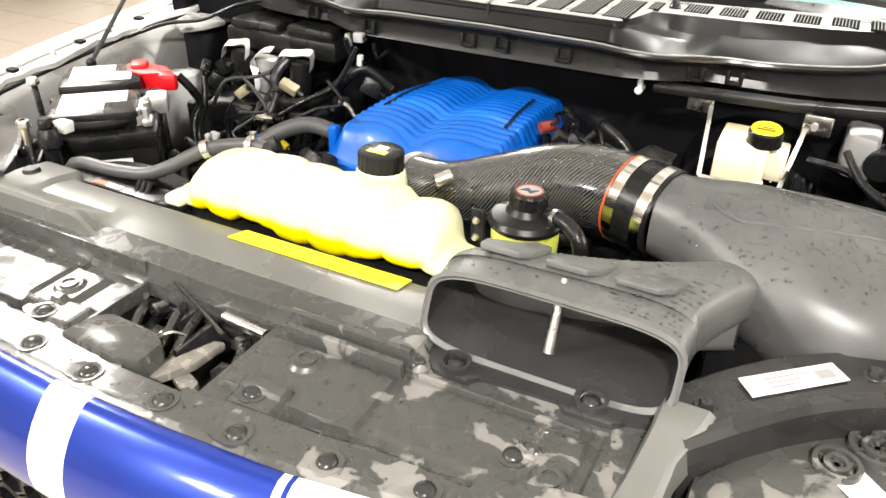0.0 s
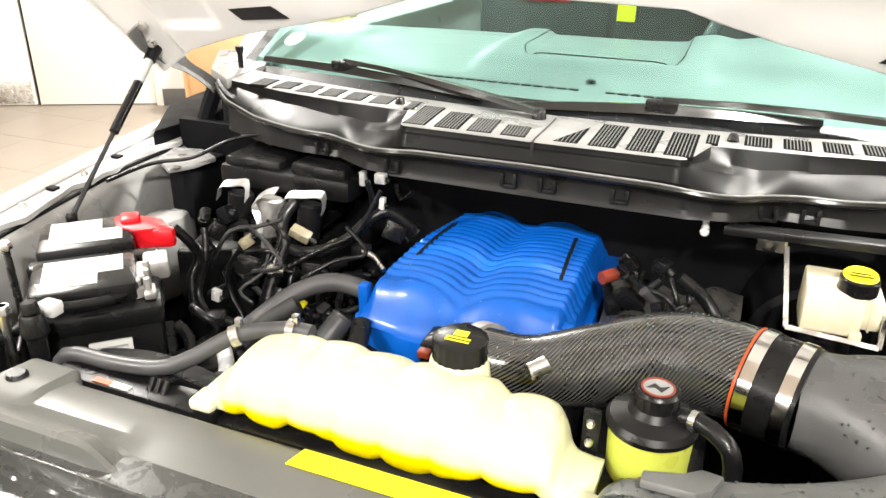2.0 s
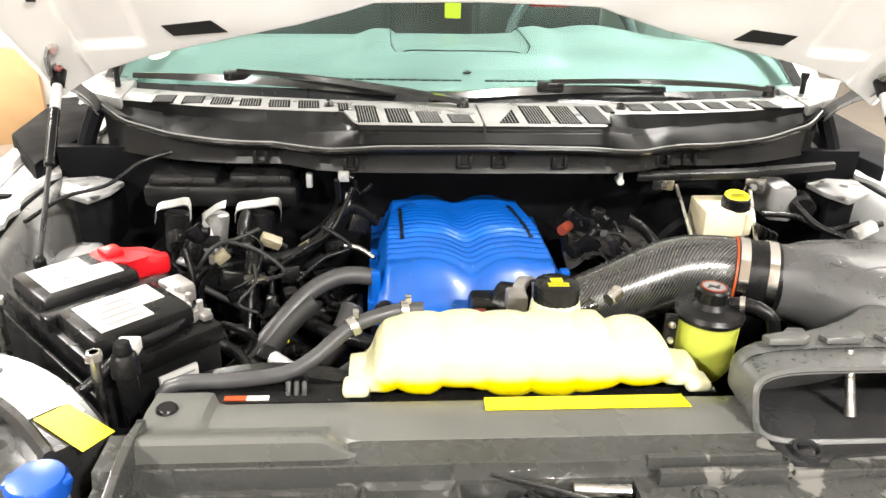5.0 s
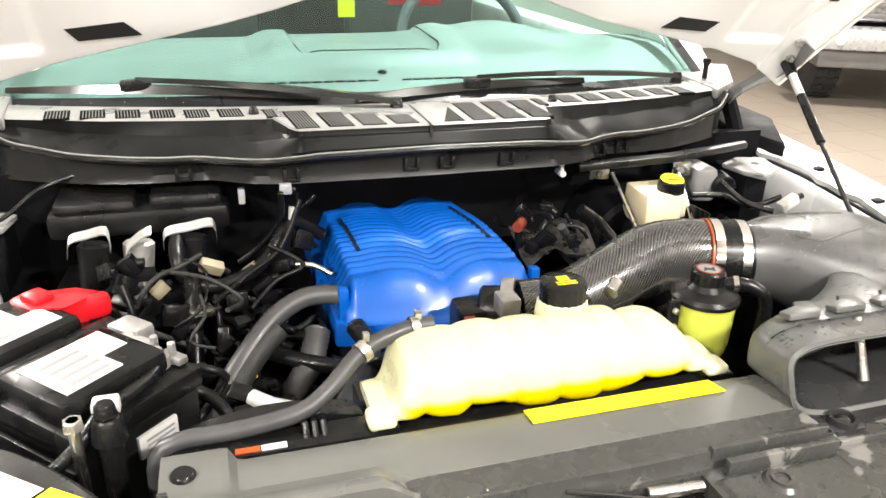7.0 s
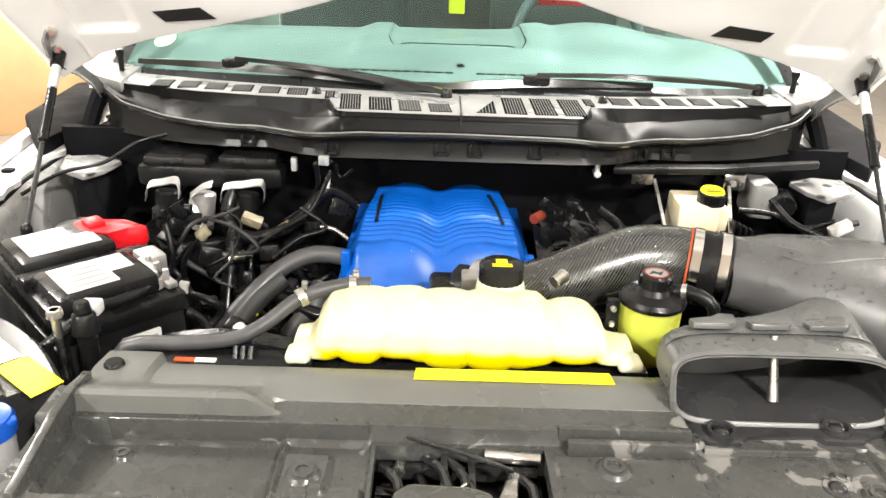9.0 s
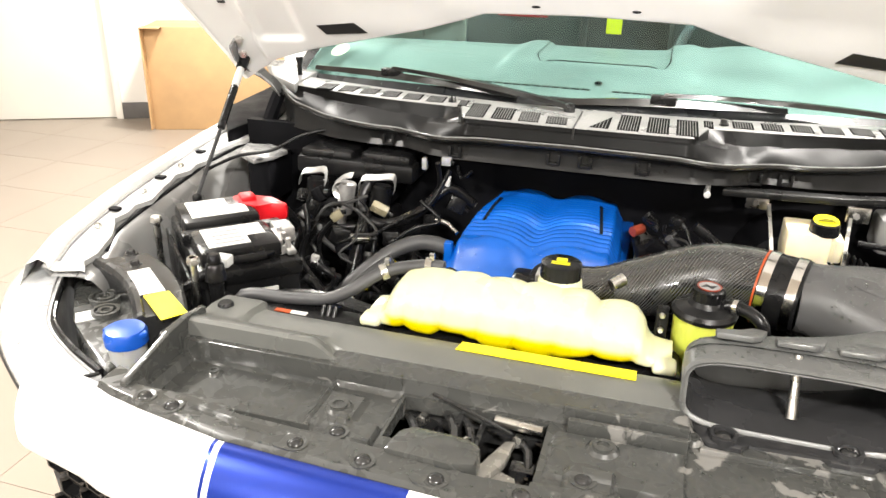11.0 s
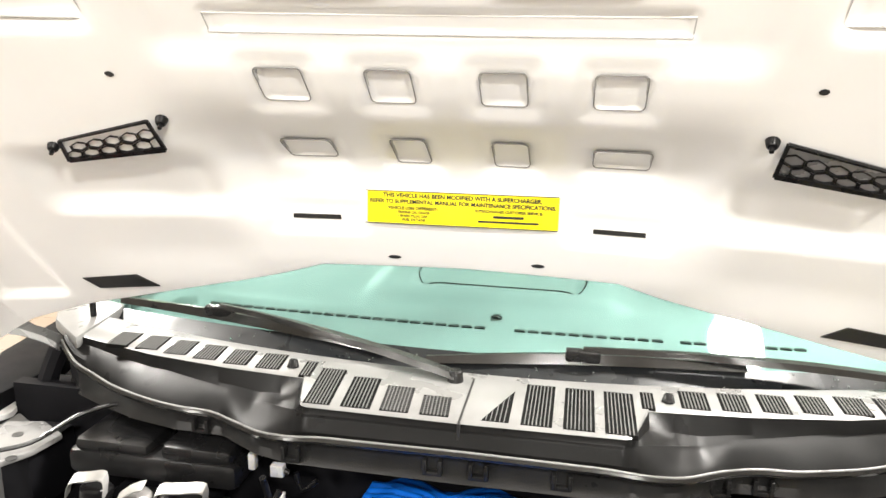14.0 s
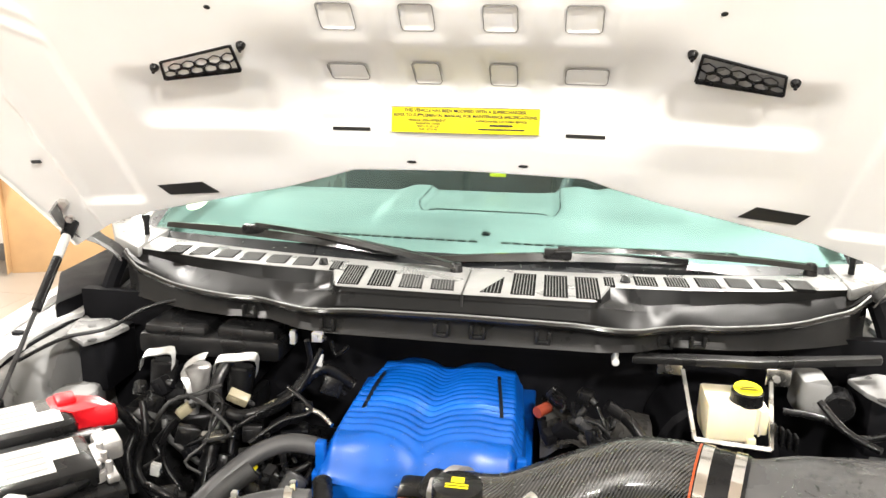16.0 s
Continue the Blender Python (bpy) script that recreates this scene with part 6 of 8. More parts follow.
prism(bm, [(0.246, -0.672), (0.262, -0.708), (0.272, -0.716), (0.308, -0.717), (0.318, -0.704), (0.398, -0.700), (0.406, -0.710), (0.452, -0.709), (0.462, -0.699), (0.490, -0.690), (0.490, -0.668)], 2, 1.170, 1.1805, 0.002)
flange = part("mouth_flange", bm, MOUTH, sn, "flat flange under the mouth")
for x, y in ((0.289, -0.701), (0.427, -0.690)):
    bm = bm_new()
    ring_band(bm, (x, y, 1.176), (x, y, 1.188), 0.0165, 0.0125, 24)
    part("pin_cup", bm, MOUTH, flange, "round cup")
    bm = bm_new()
    ball(bm, (x, y, 1.182), 0.0105, 0.6, 16)
    part("push_pin", bm, PIN, flange, "black domed push pin")
for k in range(3):
    bm = bm_new()
    box(bm, (0.30 + 0.07 * k, -0.66, 1.12), (0.306 + 0.07 * k, -0.60, 1.182), 0.001)
    part("support_rib", bm, PLASTIC, sn)

# coolant tank
deg = thing("coolant_tank", (0.0, -0.5, 1.08), "milky coolant expansion tank with bright yellow coolant", "coolant tank")


TANK_TOP = [(-0.226, 1.188), (-0.206, 1.193), (-0.198, 1.203), (-0.192, 1.221), (-0.182, 1.235), (-0.165, 1.243), (-0.1, 1.246), (0.0, 1.246), (0.085, 1.246), (0.100, 1.244), (0.108, 1.237), (0.115, 1.232), (0.15, 1.234), (0.172, 1.230), (0.184, 1.217), (0.190, 1.199), (0.20, 1.192), (0.226, 1.187)]
TANK_FOOT = [(-0.222, 1.174), (-0.16, 1.167), (-0.125, 1.164), (-0.098, 1.173), (-0.072, 1.174), (-0.05, 1.161), (0.06, 1.157), (0.085, 1.165), (0.12, 1.173), (0.15, 1.174), (0.224, 1.175)]


def deg_ring(x):
    groove = 0.0050 * (1 - abs(math.sin(math.pi * (x + 0.165) / 0.0565))) ** 1.6
    body = sm(-0.195, -0.175, x) * (1 - sm(0.165, 0.185, x))
    groove *= body
    half_d = 0.061 - groove - 0.022 * (1 - sm(-0.21, -0.175, x)) - 0.022 * sm(0.165, 0.2, x)
    top, foot = table(TANK_TOP, x) - groove * 0.7, table(TANK_FOOT, x) + groove * 0.9
    cy = -0.506 - 0.016 * (1 - sm(-0.21, -0.175, x)) - 0.016 * sm(0.165, 0.2, x)
    waist = foot + 0.36 * (top - foot)
    upper = super_ring(V(x, cy, waist), half_d, top - waist, V(0, 1, 0), V(0, 0, 1), 2.5, 44)
    lower = super_ring(V(x, cy, waist), half_d, waist - foot, V(0, 1, 0), V(0, 0, 1), 5.0, 44)
    ring_ = [a if a.z >= waist else b for a, b in zip(upper, lower)]
    for q in ring_:
        q.z += 0.0012 * noise.noise(V(q.x * 40, q.y * 40, q.z * 40))
    return ring_


bm = bm_new()
loft(bm, [deg_ring(-0.226 + 0.452 * k / 220) for k in range(221)])
part("tank", bm, TANK, deg, "lobed milky tank", 60)
for lo, hi in (((-0.233, -0.574, 1.171), (-0.200, -0.540, 1.188)), ((0.200, -0.574, 1.172), (0.233, -0.540, 1.188))):
    bm = bm_new()
    box(bm, lo, hi, 0.007, seg=3)
    part("mounting_ear", bm, MILK, deg, "milky mounting ear")
bm = bm_new()
cyl(bm, (0.051, -0.452, 1.22), (0.051, -0.450, 1.243), 0.036, 0.033, 28, 0.002)
part("filler_neck", bm, TANK, deg)
cap = deg
bm = bm_new()
n = 60
for z0, z1, r in ((1.243, 1.267, 0.030),):
    lo = [V(0.051 + (r + (0.0012 if k % 3 else 0)) * math.cos(2 * math.pi * k / n), -0.450 + (r + (0.0012 if k % 3 else 0)) * math.sin(2 * math.pi * k / n), z0) for k in range(n)]
    hi = [p + V(0, 0.001, z1 - z0) for p in lo]
    tp = [p.lerp(V(0.051, -0.449, z1 + 0.002), 0.12) + V(0, 0, 0.002) for p in hi]
    loft(bm, [lo, hi, tp])
cap = part("cap", bm, PLASTIC, deg, "black ribbed cap with yellow symbol")
CM = Matrix.Translation((0.051, -0.449, 1.2698))
plate(CM, -0.008, 0.008, -0.002, 0.010, YCAP, cap, "symbol", "yellow warning symbol")
for k in range(2):
    plate(CM, -0.014, 0.014, -0.008 - 0.006 * k, -0.005 - 0.006 * k, YCAP, cap, "print_bar")
bm = bm_new()
box(bm, (-0.23, -0.572, 1.12), (0.24, -0.45, 1.165), 0.006)
part("cradle", bm, PLASTIC, deg, "black tank cradle")
for x in (-0.212, 0.225):
    bm = bm_new()
    box(bm, (x - 0.014, -0.574, 1.158), (x + 0.014, -0.556, 1.176), 0.003)
    part("cradle_clip", bm, PLASTIC, deg)
bm = bm_new()
cyl(bm, (0.128, -0.44, 1.236), (0.145, -0.425, 1.243), 0.010, 0.010, 14, 0.001)
part("overflow_spigot", bm, STEEL, deg, "silver hose spigot")

# header hose and clamps
def hose(name, pts, r, mat, label, ribs=0.0, pitch=0.008, n=12):
    bm = bm_new()
    tube(bm, pts, r, n, 0.012, True, ribs, pitch)
    return single(name, bm, mat, label, "hose", sharp=60)


hose("coolant_hose", [(-0.13, -0.465, 1.238), (-0.165, -0.467, 1.237), (-0.222, -0.486, 1.226), (-0.268, -0.517, 1.200), (-0.305, -0.533, 1.186), (-0.37, -0.539, 1.180), (-0.432, -0.540, 1.178), (-0.455, -0.545, 1.165), (-0.458, -0.548, 1.12)], 0.0102, GREY_HOSE, "smooth grey coolant hose running along the tank")
for p, q in (((-0.150, -0.466, 1.238), (-0.160, -0.467, 1.238)), ((-0.218, -0.485, 1.2275), (-0.227, -0.490, 1.224))):
    bm = bm_new()
    ring_band(bm, p, q, 0.0135, 0.010, 24)
    box(bm, V(*p) + V(-0.004, -0.004, 0.010), V(*p) + V(0.004, 0.004, 0.022), 0.001)
    single("hose_clamp", bm, STEEL, "small spring clamp on the grey hose", "clamp", "hose clamps")
hose("boost_hose", [(-0.195, -0.198, 1.152), (-0.225, -0.198, 1.158), (-0.262, -0.205, 1.158), (-0.305, -0.225, 1.142), (-0.345, -0.258, 1.112), (-0.385, -0.295, 1.07), (-0.42, -0.33, 1.0), (-0.43, -0.34, 0.9)], 0.0152, GREY_HOSE, "thick black hose plugged into the supercharger", n=16)
hose("braided_loom", [(-0.300, -0.236, 1.128), (-0.335, -0.262, 1.105), (-0.375, -0.300, 1.065), (-0.41, -0.335, 1.02), (-0.42, -0.34, 0.92)], 0.0172, BRAID, "braided black sleeve over a thick hose", n=16)

# power steering style reservoir
ps = thing("fluid_reservoir", (0.265, -0.46, 1.1), "yellow-green fluid reservoir with black screw cap", "reservoir")
bm = bm_new()
rings = []
for z, r in ((1.13, 0.030), (1.145, 0.038), (1.16, 0.041), (1.222, 0.043)):
    rings.append([V(0.265 + r * math.cos(2 * math.pi * k / 36), -0.460 + r * math.sin(2 * math.pi * k / 36), z) for k in range(36)])
loft(bm, rings)
part("cup", bm, FLUID, ps, "translucent yellow-green cup")
bm = bm_new()
rings = []
for z, r in ((1.2222, 0.046), (1.228, 0.047), (1.234, 0.043), (1.239, 0.026), (1.246, 0.021)):
    rings.append([V(0.265 + r * math.cos(2 * math.pi * k / 36), -0.460 + r * math.sin(2 * math.pi * k / 36), z) for k in range(36)])
loft(bm, rings)
part("top", bm, PLASTIC, ps, "black domed top")
bm = bm_new()
rings = []
for z, r in ((1.246, 0.0225), (1.262, 0.0225), (1.265, 0.020)):
    rings.append([V(0.266 + (r + 0.001 * (k % 2)) * math.cos(2 * math.pi * k / 40), -0.458 + (r + 0.001 * (k % 2)) * math.sin(2 * math.pi * k / 40), z) for k in range(40)])
loft(bm, rings)
pc = part("screw_cap", bm, PLASTIC, ps, "black ribbed screw cap")
bm = bm_new()
cyl(bm, (0.266, -0.458, 1.2645), (0.266, -0.458, 1.2655), 0.0150, 0.0150, 28)
part("emblem", bm, GREY_INK, pc, "round grey emblem")
bm = bm_new()
ring_band(bm, (0.266, -0.458, 1.2645), (0.266, -0.458, 1.2662), 0.0172, 0.0150, 28)
part("emblem_ring", bm, RUST, pc, "red emblem ring")
bm = bm_new()
prism(bm, [(0.254, -0.463), (0.262, -0.452), (0.268, -0.458), (0.277, -0.453), (0.270, -0.466), (0.263, -0.460)], 2, 1.2654, 1.2660)
part("emblem_mark", bm, INK, pc, "dark emblem mark")
bm = bm_new()
tube(bm, [V(0.292, -0.462, 1.240), V(0.312, -0.470, 1.243), V(0.335, -0.482, 1.236), V(0.346, -0.488, 1.215), V(0.347, -0.486, 1.15)], 0.0095, 12)
part("hose", bm, RUBBER, ps, "black rubber return hose")
bm = bm_new()
ring_band(bm, (0.303, -0.466, 1.242), (0.309, -0.469, 1.243), 0.0112, 0.009, 20)
part("hose_clip", bm, STEEL, ps)
bm = bm_new()
box(bm, (0.198, -0.478, 1.12), (0.216, -0.470, 1.232), 0.002)
box(bm, (0.205, -0.47, 1.12), (0.24, -0.45, 1.14), 0.002)
br = part("bracket", bm, PLASTIC, ps, "black bolted bracket")
for z in (1.195, 1.219):
    bm = bm_new()
    cyl(bm, (0.207, -0.478, z), (0.207, -0.485, z), 0.005, 0.004, 10, 0.001)
    part("bracket_bolt", bm, STEEL, br)

# battery --------------------------------------------------------------------
BM = Matrix.Translation((-0.577, -0.357, 0)) @ Matrix.Rotation(radians(133.5), 4, "Z")
bat = thing("battery", (-0.577, -0.357, 0.93), "black car battery with white labels and clamped posts", "battery")
bm = bm_new()
box(bm, (-0.152, -0.084, 0.99), (0.152, 0.084, 1.165), 0.008, BM)
part("case", bm, PLASTIC, bat, "black case")
bm = bm_new()
box(bm, (-0.158, -0.089, 1.160), (0.158, 0.089, 1.190), 0.008, BM)
box(bm, (-0.135, -0.060, 1.185), (-0.018, 0.082, 1.220), 0.010, BM)
box(bm, (0.018, -0.060, 1.185), (0.140, 0.082, 1.220), 0.010, BM)
part("lid", bm, PLASTIC, bat, "stepped black lid")
bm = bm_new()
box(bm, (-0.014, -0.092, 1.185), (0.014, 0.092, 1.208), 0.004, BM)
part("hold_down", bm, RUBBER, bat, "black hold-down strap")
for x0, x1, y0, y1 in ((-0.125, -0.026, -0.020, 0.072), (0.028, 0.130, -0.045, 0.072)):
    bm = bm_new()
    if x0 < 0:
        prism(bm, [(-0.120, -0.008), (-0.085, -0.008), (-0.085, -0.042), (-0.032, -0.042), (-0.032, 0.064), (-0.120, 0.064)], 2, 1.2195, 1.2212, 0, BM)
    else:
        prism(bm, [(0.034, -0.042), (0.080, -0.042), (0.080, -0.012), (0.124, -0.012), (0.124, 0.064), (0.034, 0.064)], 2, 1.2195, 1.2212, 0, BM)
    lb = part("top_label", bm, PAPER, bat, "white label with grey print")
    for k in range(4):
        plate(BM @ Matrix.Translation((0, 0, 1.2213)), lerp(x0, x1, 0.15 + 0.18 * k), lerp(x0, x1, 0.22 + 0.18 * k), 0.0, 0.05, GREY_INK, lb, "print_bar", "", 0.0004)
bm = bm_new()
box(bm, (-0.157, -0.042, 1.115), (-0.1515, 0.014, 1.145), 0.001, BM)
sl = part("side_label", bm, PAPER, bat, "small white side label")
for k in range(3):
    bm = bm_new()
    box(bm, (-0.1576, -0.036, 1.121 + 0.007 * k), (-0.1569, 0.004, 1.124 + 0.007 * k), 0, BM)
    part("print_bar", bm, GREY_INK, sl)
bm = bm_new()
for k in range(12):
    box(bm, (-0.13 + 0.02 * k, -0.0905, 1.166), (-0.118 + 0.02 * k, -0.0885, 1.176), 0, BM)
part("grip_ribs", bm, PLASTIC, bat)
bm = bm_new()
c = BM @ V(-0.115, -0.055, 0)
cyl(bm, (c.x, c.y, 1.185), (c.x, c.y, 1.215), 0.010, 0.009, 16, 0.001)
ring_band(bm, (c.x, c.y, 1.192), (c.x, c.y, 1.206), 0.017, 0.010, 24)
box(bm, (-0.142, -0.082, 1.192), (-0.105, -0.066, 1.202), 0.003, BM)
for k in range(3):
    q = BM @ V(-0.125 + 0.03 * k, -0.072, 0)
    cyl(bm, (q.x, q.y, 1.19), (q.x, q.y, 1.219), 0.0055, 0.005, 6, 0.001)
box(bm, (-0.100, -0.075, 1.192), (-0.045, -0.058, 1.212), 0.004, BM)
part("negative_clamp", bm, CAST, bat, "bright negative post clamp")
bm = bm_new()
box(bm, (-0.06, -0.105, 1.182), (-0.01, -0.068, 1.212), 0.006, BM)
part("current_sensor", bm, CAST, bat, "pale grey sensor block")
red = thing("terminal_cover", BM @ V(0.11, -0.06, 1.19), "bright red plastic positive terminal cover", "terminal cover")
bm = bm_new()
prism(bm, [(0.070, -0.030), (0.130, -0.026), (0.142, -0.048), (0.126, -0.075), (0.085, -0.095), (0.054, -0.124), (0.036, -0.118), (0.044, -0.090), (0.060, -0.062)], 2, 1.188, 1.222, 0.009, BM)
part("shell", bm, RED, red)
bm = bm_new()
box(bm, (0.085, -0.07, 1.219), (0.12, -0.04, 1.231), 0.005, BM)
part("raised_cap", bm, RED, red)
bm = bm_new()
tray = thing("battery_tray", (-0.577, -0.357, 0.86), "black battery tray and side shield", "tray")
box(bm, (-0.17, -0.10, 0.955), (0.17, 0.10, 0.99), 0.006, BM)
box(bm, (-0.165, 0.094, 0.98), (0.165, 0.10, 1.16), 0.002, BM)
box(bm, (-0.10, -0.06, 0.54), (0.10, 0.06, 0.96), 0.01, BM)
part("tray", bm, PLASTIC, tray)
for a, b in (((-0.18, 0.10, 0.96), (-0.18, 0.10, 1.235)), ((0.08, 0.125, 0.96), (0.06, 0.125, 1.226))):
    bm = bm_new()
    p, q = BM @ V(*a), BM @ V(*b)
    cyl(bm, p, q, 0.006, None, 10)
    cyl(bm, q - V(0, 0, 0.012), q, 0.011, 0.010, 6, 0.001)
    single("hold_down_bolt", bm, STEEL, "long threaded battery hold-down bolt", "bolt", "battery bolts")
bm = bm_new()
cyl(bm, (-0.498, -0.539, 1.10), (-0.498, -0.539, 1.19), 0.011, 0.013, 14, 0.002)
cyl(bm, (-0.498, -0.539, 1.19), (-0.498, -0.539, 1.222), 0.018, 0.015, 14, 0.003)
cyl(bm, (-0.498, -0.539, 1.222), (-0.498, -0.539, 1.238), 0.012, 0.010, 8, 0.002)
single("threaded_fitting", bm, PLASTIC, "black nut fitting beside the battery", "fitting")
bm = bm_new()
box(bm, (-0.516, -0.518, 1.203), (-0.488, -0.496, 1.222), 0.004)
single("cable_tag", bm, PAPER, "white plastic tag on a cable", "tag")
hose("ground_cable", [(-0.455, -0.39, 1.205), (-0.46, -0.43, 1.20), (-0.485, -0.48, 1.205), (-0.505, -0.51, 1.21), (-0.53, -0.54, 1.19), (-0.57, -0.555, 1.165), (-0.64, -0.56, 1.15)], 0.0075, RUBBER, "black ground cable across the battery side")

# washer filler with blue cap
wf = thing("washer_filler", (-0.528, -0.728, 0.95), "milky washer filler neck with blue cap", "filler")
bm = bm_new()
rings = [[V(-0.528 + r * math.cos(2 * math.pi * k / 28), -0.728 + r * math.sin(2 * math.pi * k / 28), z) for k in range(28)] for z, r in ((0.96, 0.020), (1.08, 0.023), (1.15, 0.026), (1.174, 0.027))]
loft(bm, rings)
part("neck", bm, CLEARP, wf, "milky plastic neck")
bm = bm_new()
rings = [[V(-0.528 + r * math.cos(2 * math.pi * k / 28), -0.728 + r * math.sin(2 * math.pi * k / 28), z) for k in range(28)] for z, r in ((1.174, 0.030), (1.190, 0.0305), (1.196, 0.027), (1.198, 0.018))]
loft(bm, rings)
prism(bm, [(-0.560, -0.738), (-0.498, -0.735), (-0.492, -0.727), (-0.498, -0.719), (-0.560, -0.718)], 2, 1.186, 1.194, 0.003)
part("cap", bm, BCAP, wf, "blue snap cap")

# brake fluid reservoir and bracket
bf = thing("brake_fluid_reservoir", (0.47, 0.0, 1.05), "cream brake fluid reservoir with yellow cap", "reservoir")
bm = bm_new()
prism(bm, [(-0.052, 1.152), (-0.048, 1.214), (0.035, 1.218), (0.04, 1.16), (0.02, 1.146), (-0.03, 1.146)], 0, 0.425, 0.503, 0.004)
part("tank", bm, CREAM, bf)
bm = bm_new()
box(bm, (0.502, -0.030, 1.156), (0.530, 0.03, 1.203), 0.004)
box(bm, (0.49, -0.058, 1.146), (0.506, -0.045, 1.162), 0.003)
box(bm, (0.514, -0.0315, 1.155), (0.517, -0.028, 1.202))
part("side_chamber", bm, CREAM, bf, "stepped side chamber")
for k in range(4):
    bm = bm_new()
    box(bm, (0.535 + 0.012 * k, -0.05, 1.15 - 0.004 * k), (0.539 + 0.012 * k, -0.03, 1.185 - 0.006 * k), 0.001)
    part("connector_fin", bm, PLASTIC, bf, "black connector fin")
bm = bm_new()
cyl(bm, (0.491, -0.022, 1.21), (0.491, -0.023, 1.236), 0.027, 0.026, 30, 0.003)
bcap = part("cap_skirt", bm, PLASTIC, bf, "black cap skirt")
bm = bm_new()
cyl(bm, (0.491, -0.023, 1.2361), (0.491, -0.0235, 1.240), 0.0235, 0.0225, 30, 0.001)
ct = part("cap_top", bm, YCAP, bcap, "yellow cap top")
for k in range(3):
    plate(Matrix.Translation((0.491, -0.023, 1.2402)), -0.016 + 0.003 * k, 0.014 - 0.002 * k, -0.012 + 0.009 * k, -0.009 + 0.009 * k, INK, ct, "print_bar")
bm = bm_new()
cyl(bm, (0.47, 0.0, 1.06), (0.47, 0.05, 1.12), 0.04, 0.04, 20)
cyl(bm, (0.47, 0.04, 1.07), (0.47, 0.17, 1.08), 0.11, 0.12, 30, 0.01)
part("master_cylinder", bm, DARK, bf, "dark master cylinder and booster")
fr = thing("strut_bracket", (0.46, 0.0, 1.15), "silver U-shaped bracket round the brake reservoir", "bracket")
bm = bm_new()
L0, L1, R0, R1 = V(0.395, 0.045, 1.236), V(0.408, -0.05, 1.150), V(0.545, 0.04, 1.232), V(0.528, -0.065, 1.150)
for a, b in ((L0, L1), (L1, R1), (R1, R0)):
    d = (b - a).normalized()
    w = V(0, 0.6, 0.6)
    side = d.cross(V(0.2, -0.7, 0.6)).normalized() * 0.0035
    thick = d.cross(side).normalized() * 0.0018
    loft(bm, [[a + side + thick, a - side + thick, a - side - thick, a + side - thick], [b + side + thick, b - side + thick, b - side - thick, b + side - thick]])
part("strap", bm, STEEL, fr, "flat steel strap")
for x, y, z in ((0.375, 0.058, 1.236), (0.56, 0.05, 1.232)):
    bm = bm_new()
    box(bm, (x - 0.022, y - 0.002, z - 0.018), (x + 0.022, y + 0.004, z + 0.016), 0.003)
    tab = part("mounting_plate", bm, STEEL, fr, "drilled steel plate")
    bm = bm_new()
    cyl(bm, (x - 0.004, y - 0.003, z - 0.002), (x - 0.004, y - 0.010, z - 0.002), 0.007, 0.006, 6)
    part("plate_bolt", bm, CAST, tab)
    bm = bm_new()
    box(bm, (x - 0.012, y + 0.002, z - 0.006), (x + 0.012, 0.168, z + 0.006), 0.002)
    part("stand_off", bm, DARK, fr)
bm = bm_new()
prism(bm, [(0.30, 0.004), (0.52, 0.02), (0.74, 0.08), (0.745, 0.10), (0.52, 0.045), (0.31, 0.03)], 2, 1.255, 1.27, 0.004)
single("cross_brace", bm, UNDER, "grey-black brace under the cowl edge", "brace")
bm = bm_new()
cyl(bm, (0.275, 0.02, 1.248), (0.275, 0.05, 1.248), 0.007, 0.006, 14, 0.002)
cyl(bm, (0.275, 0.03, 1.252), (0.275, 0.03, 1.272), 0.005, 0.005, 12)
single("white_clip", bm, PAPER, "small white plastic clip under the cowl", "clip")

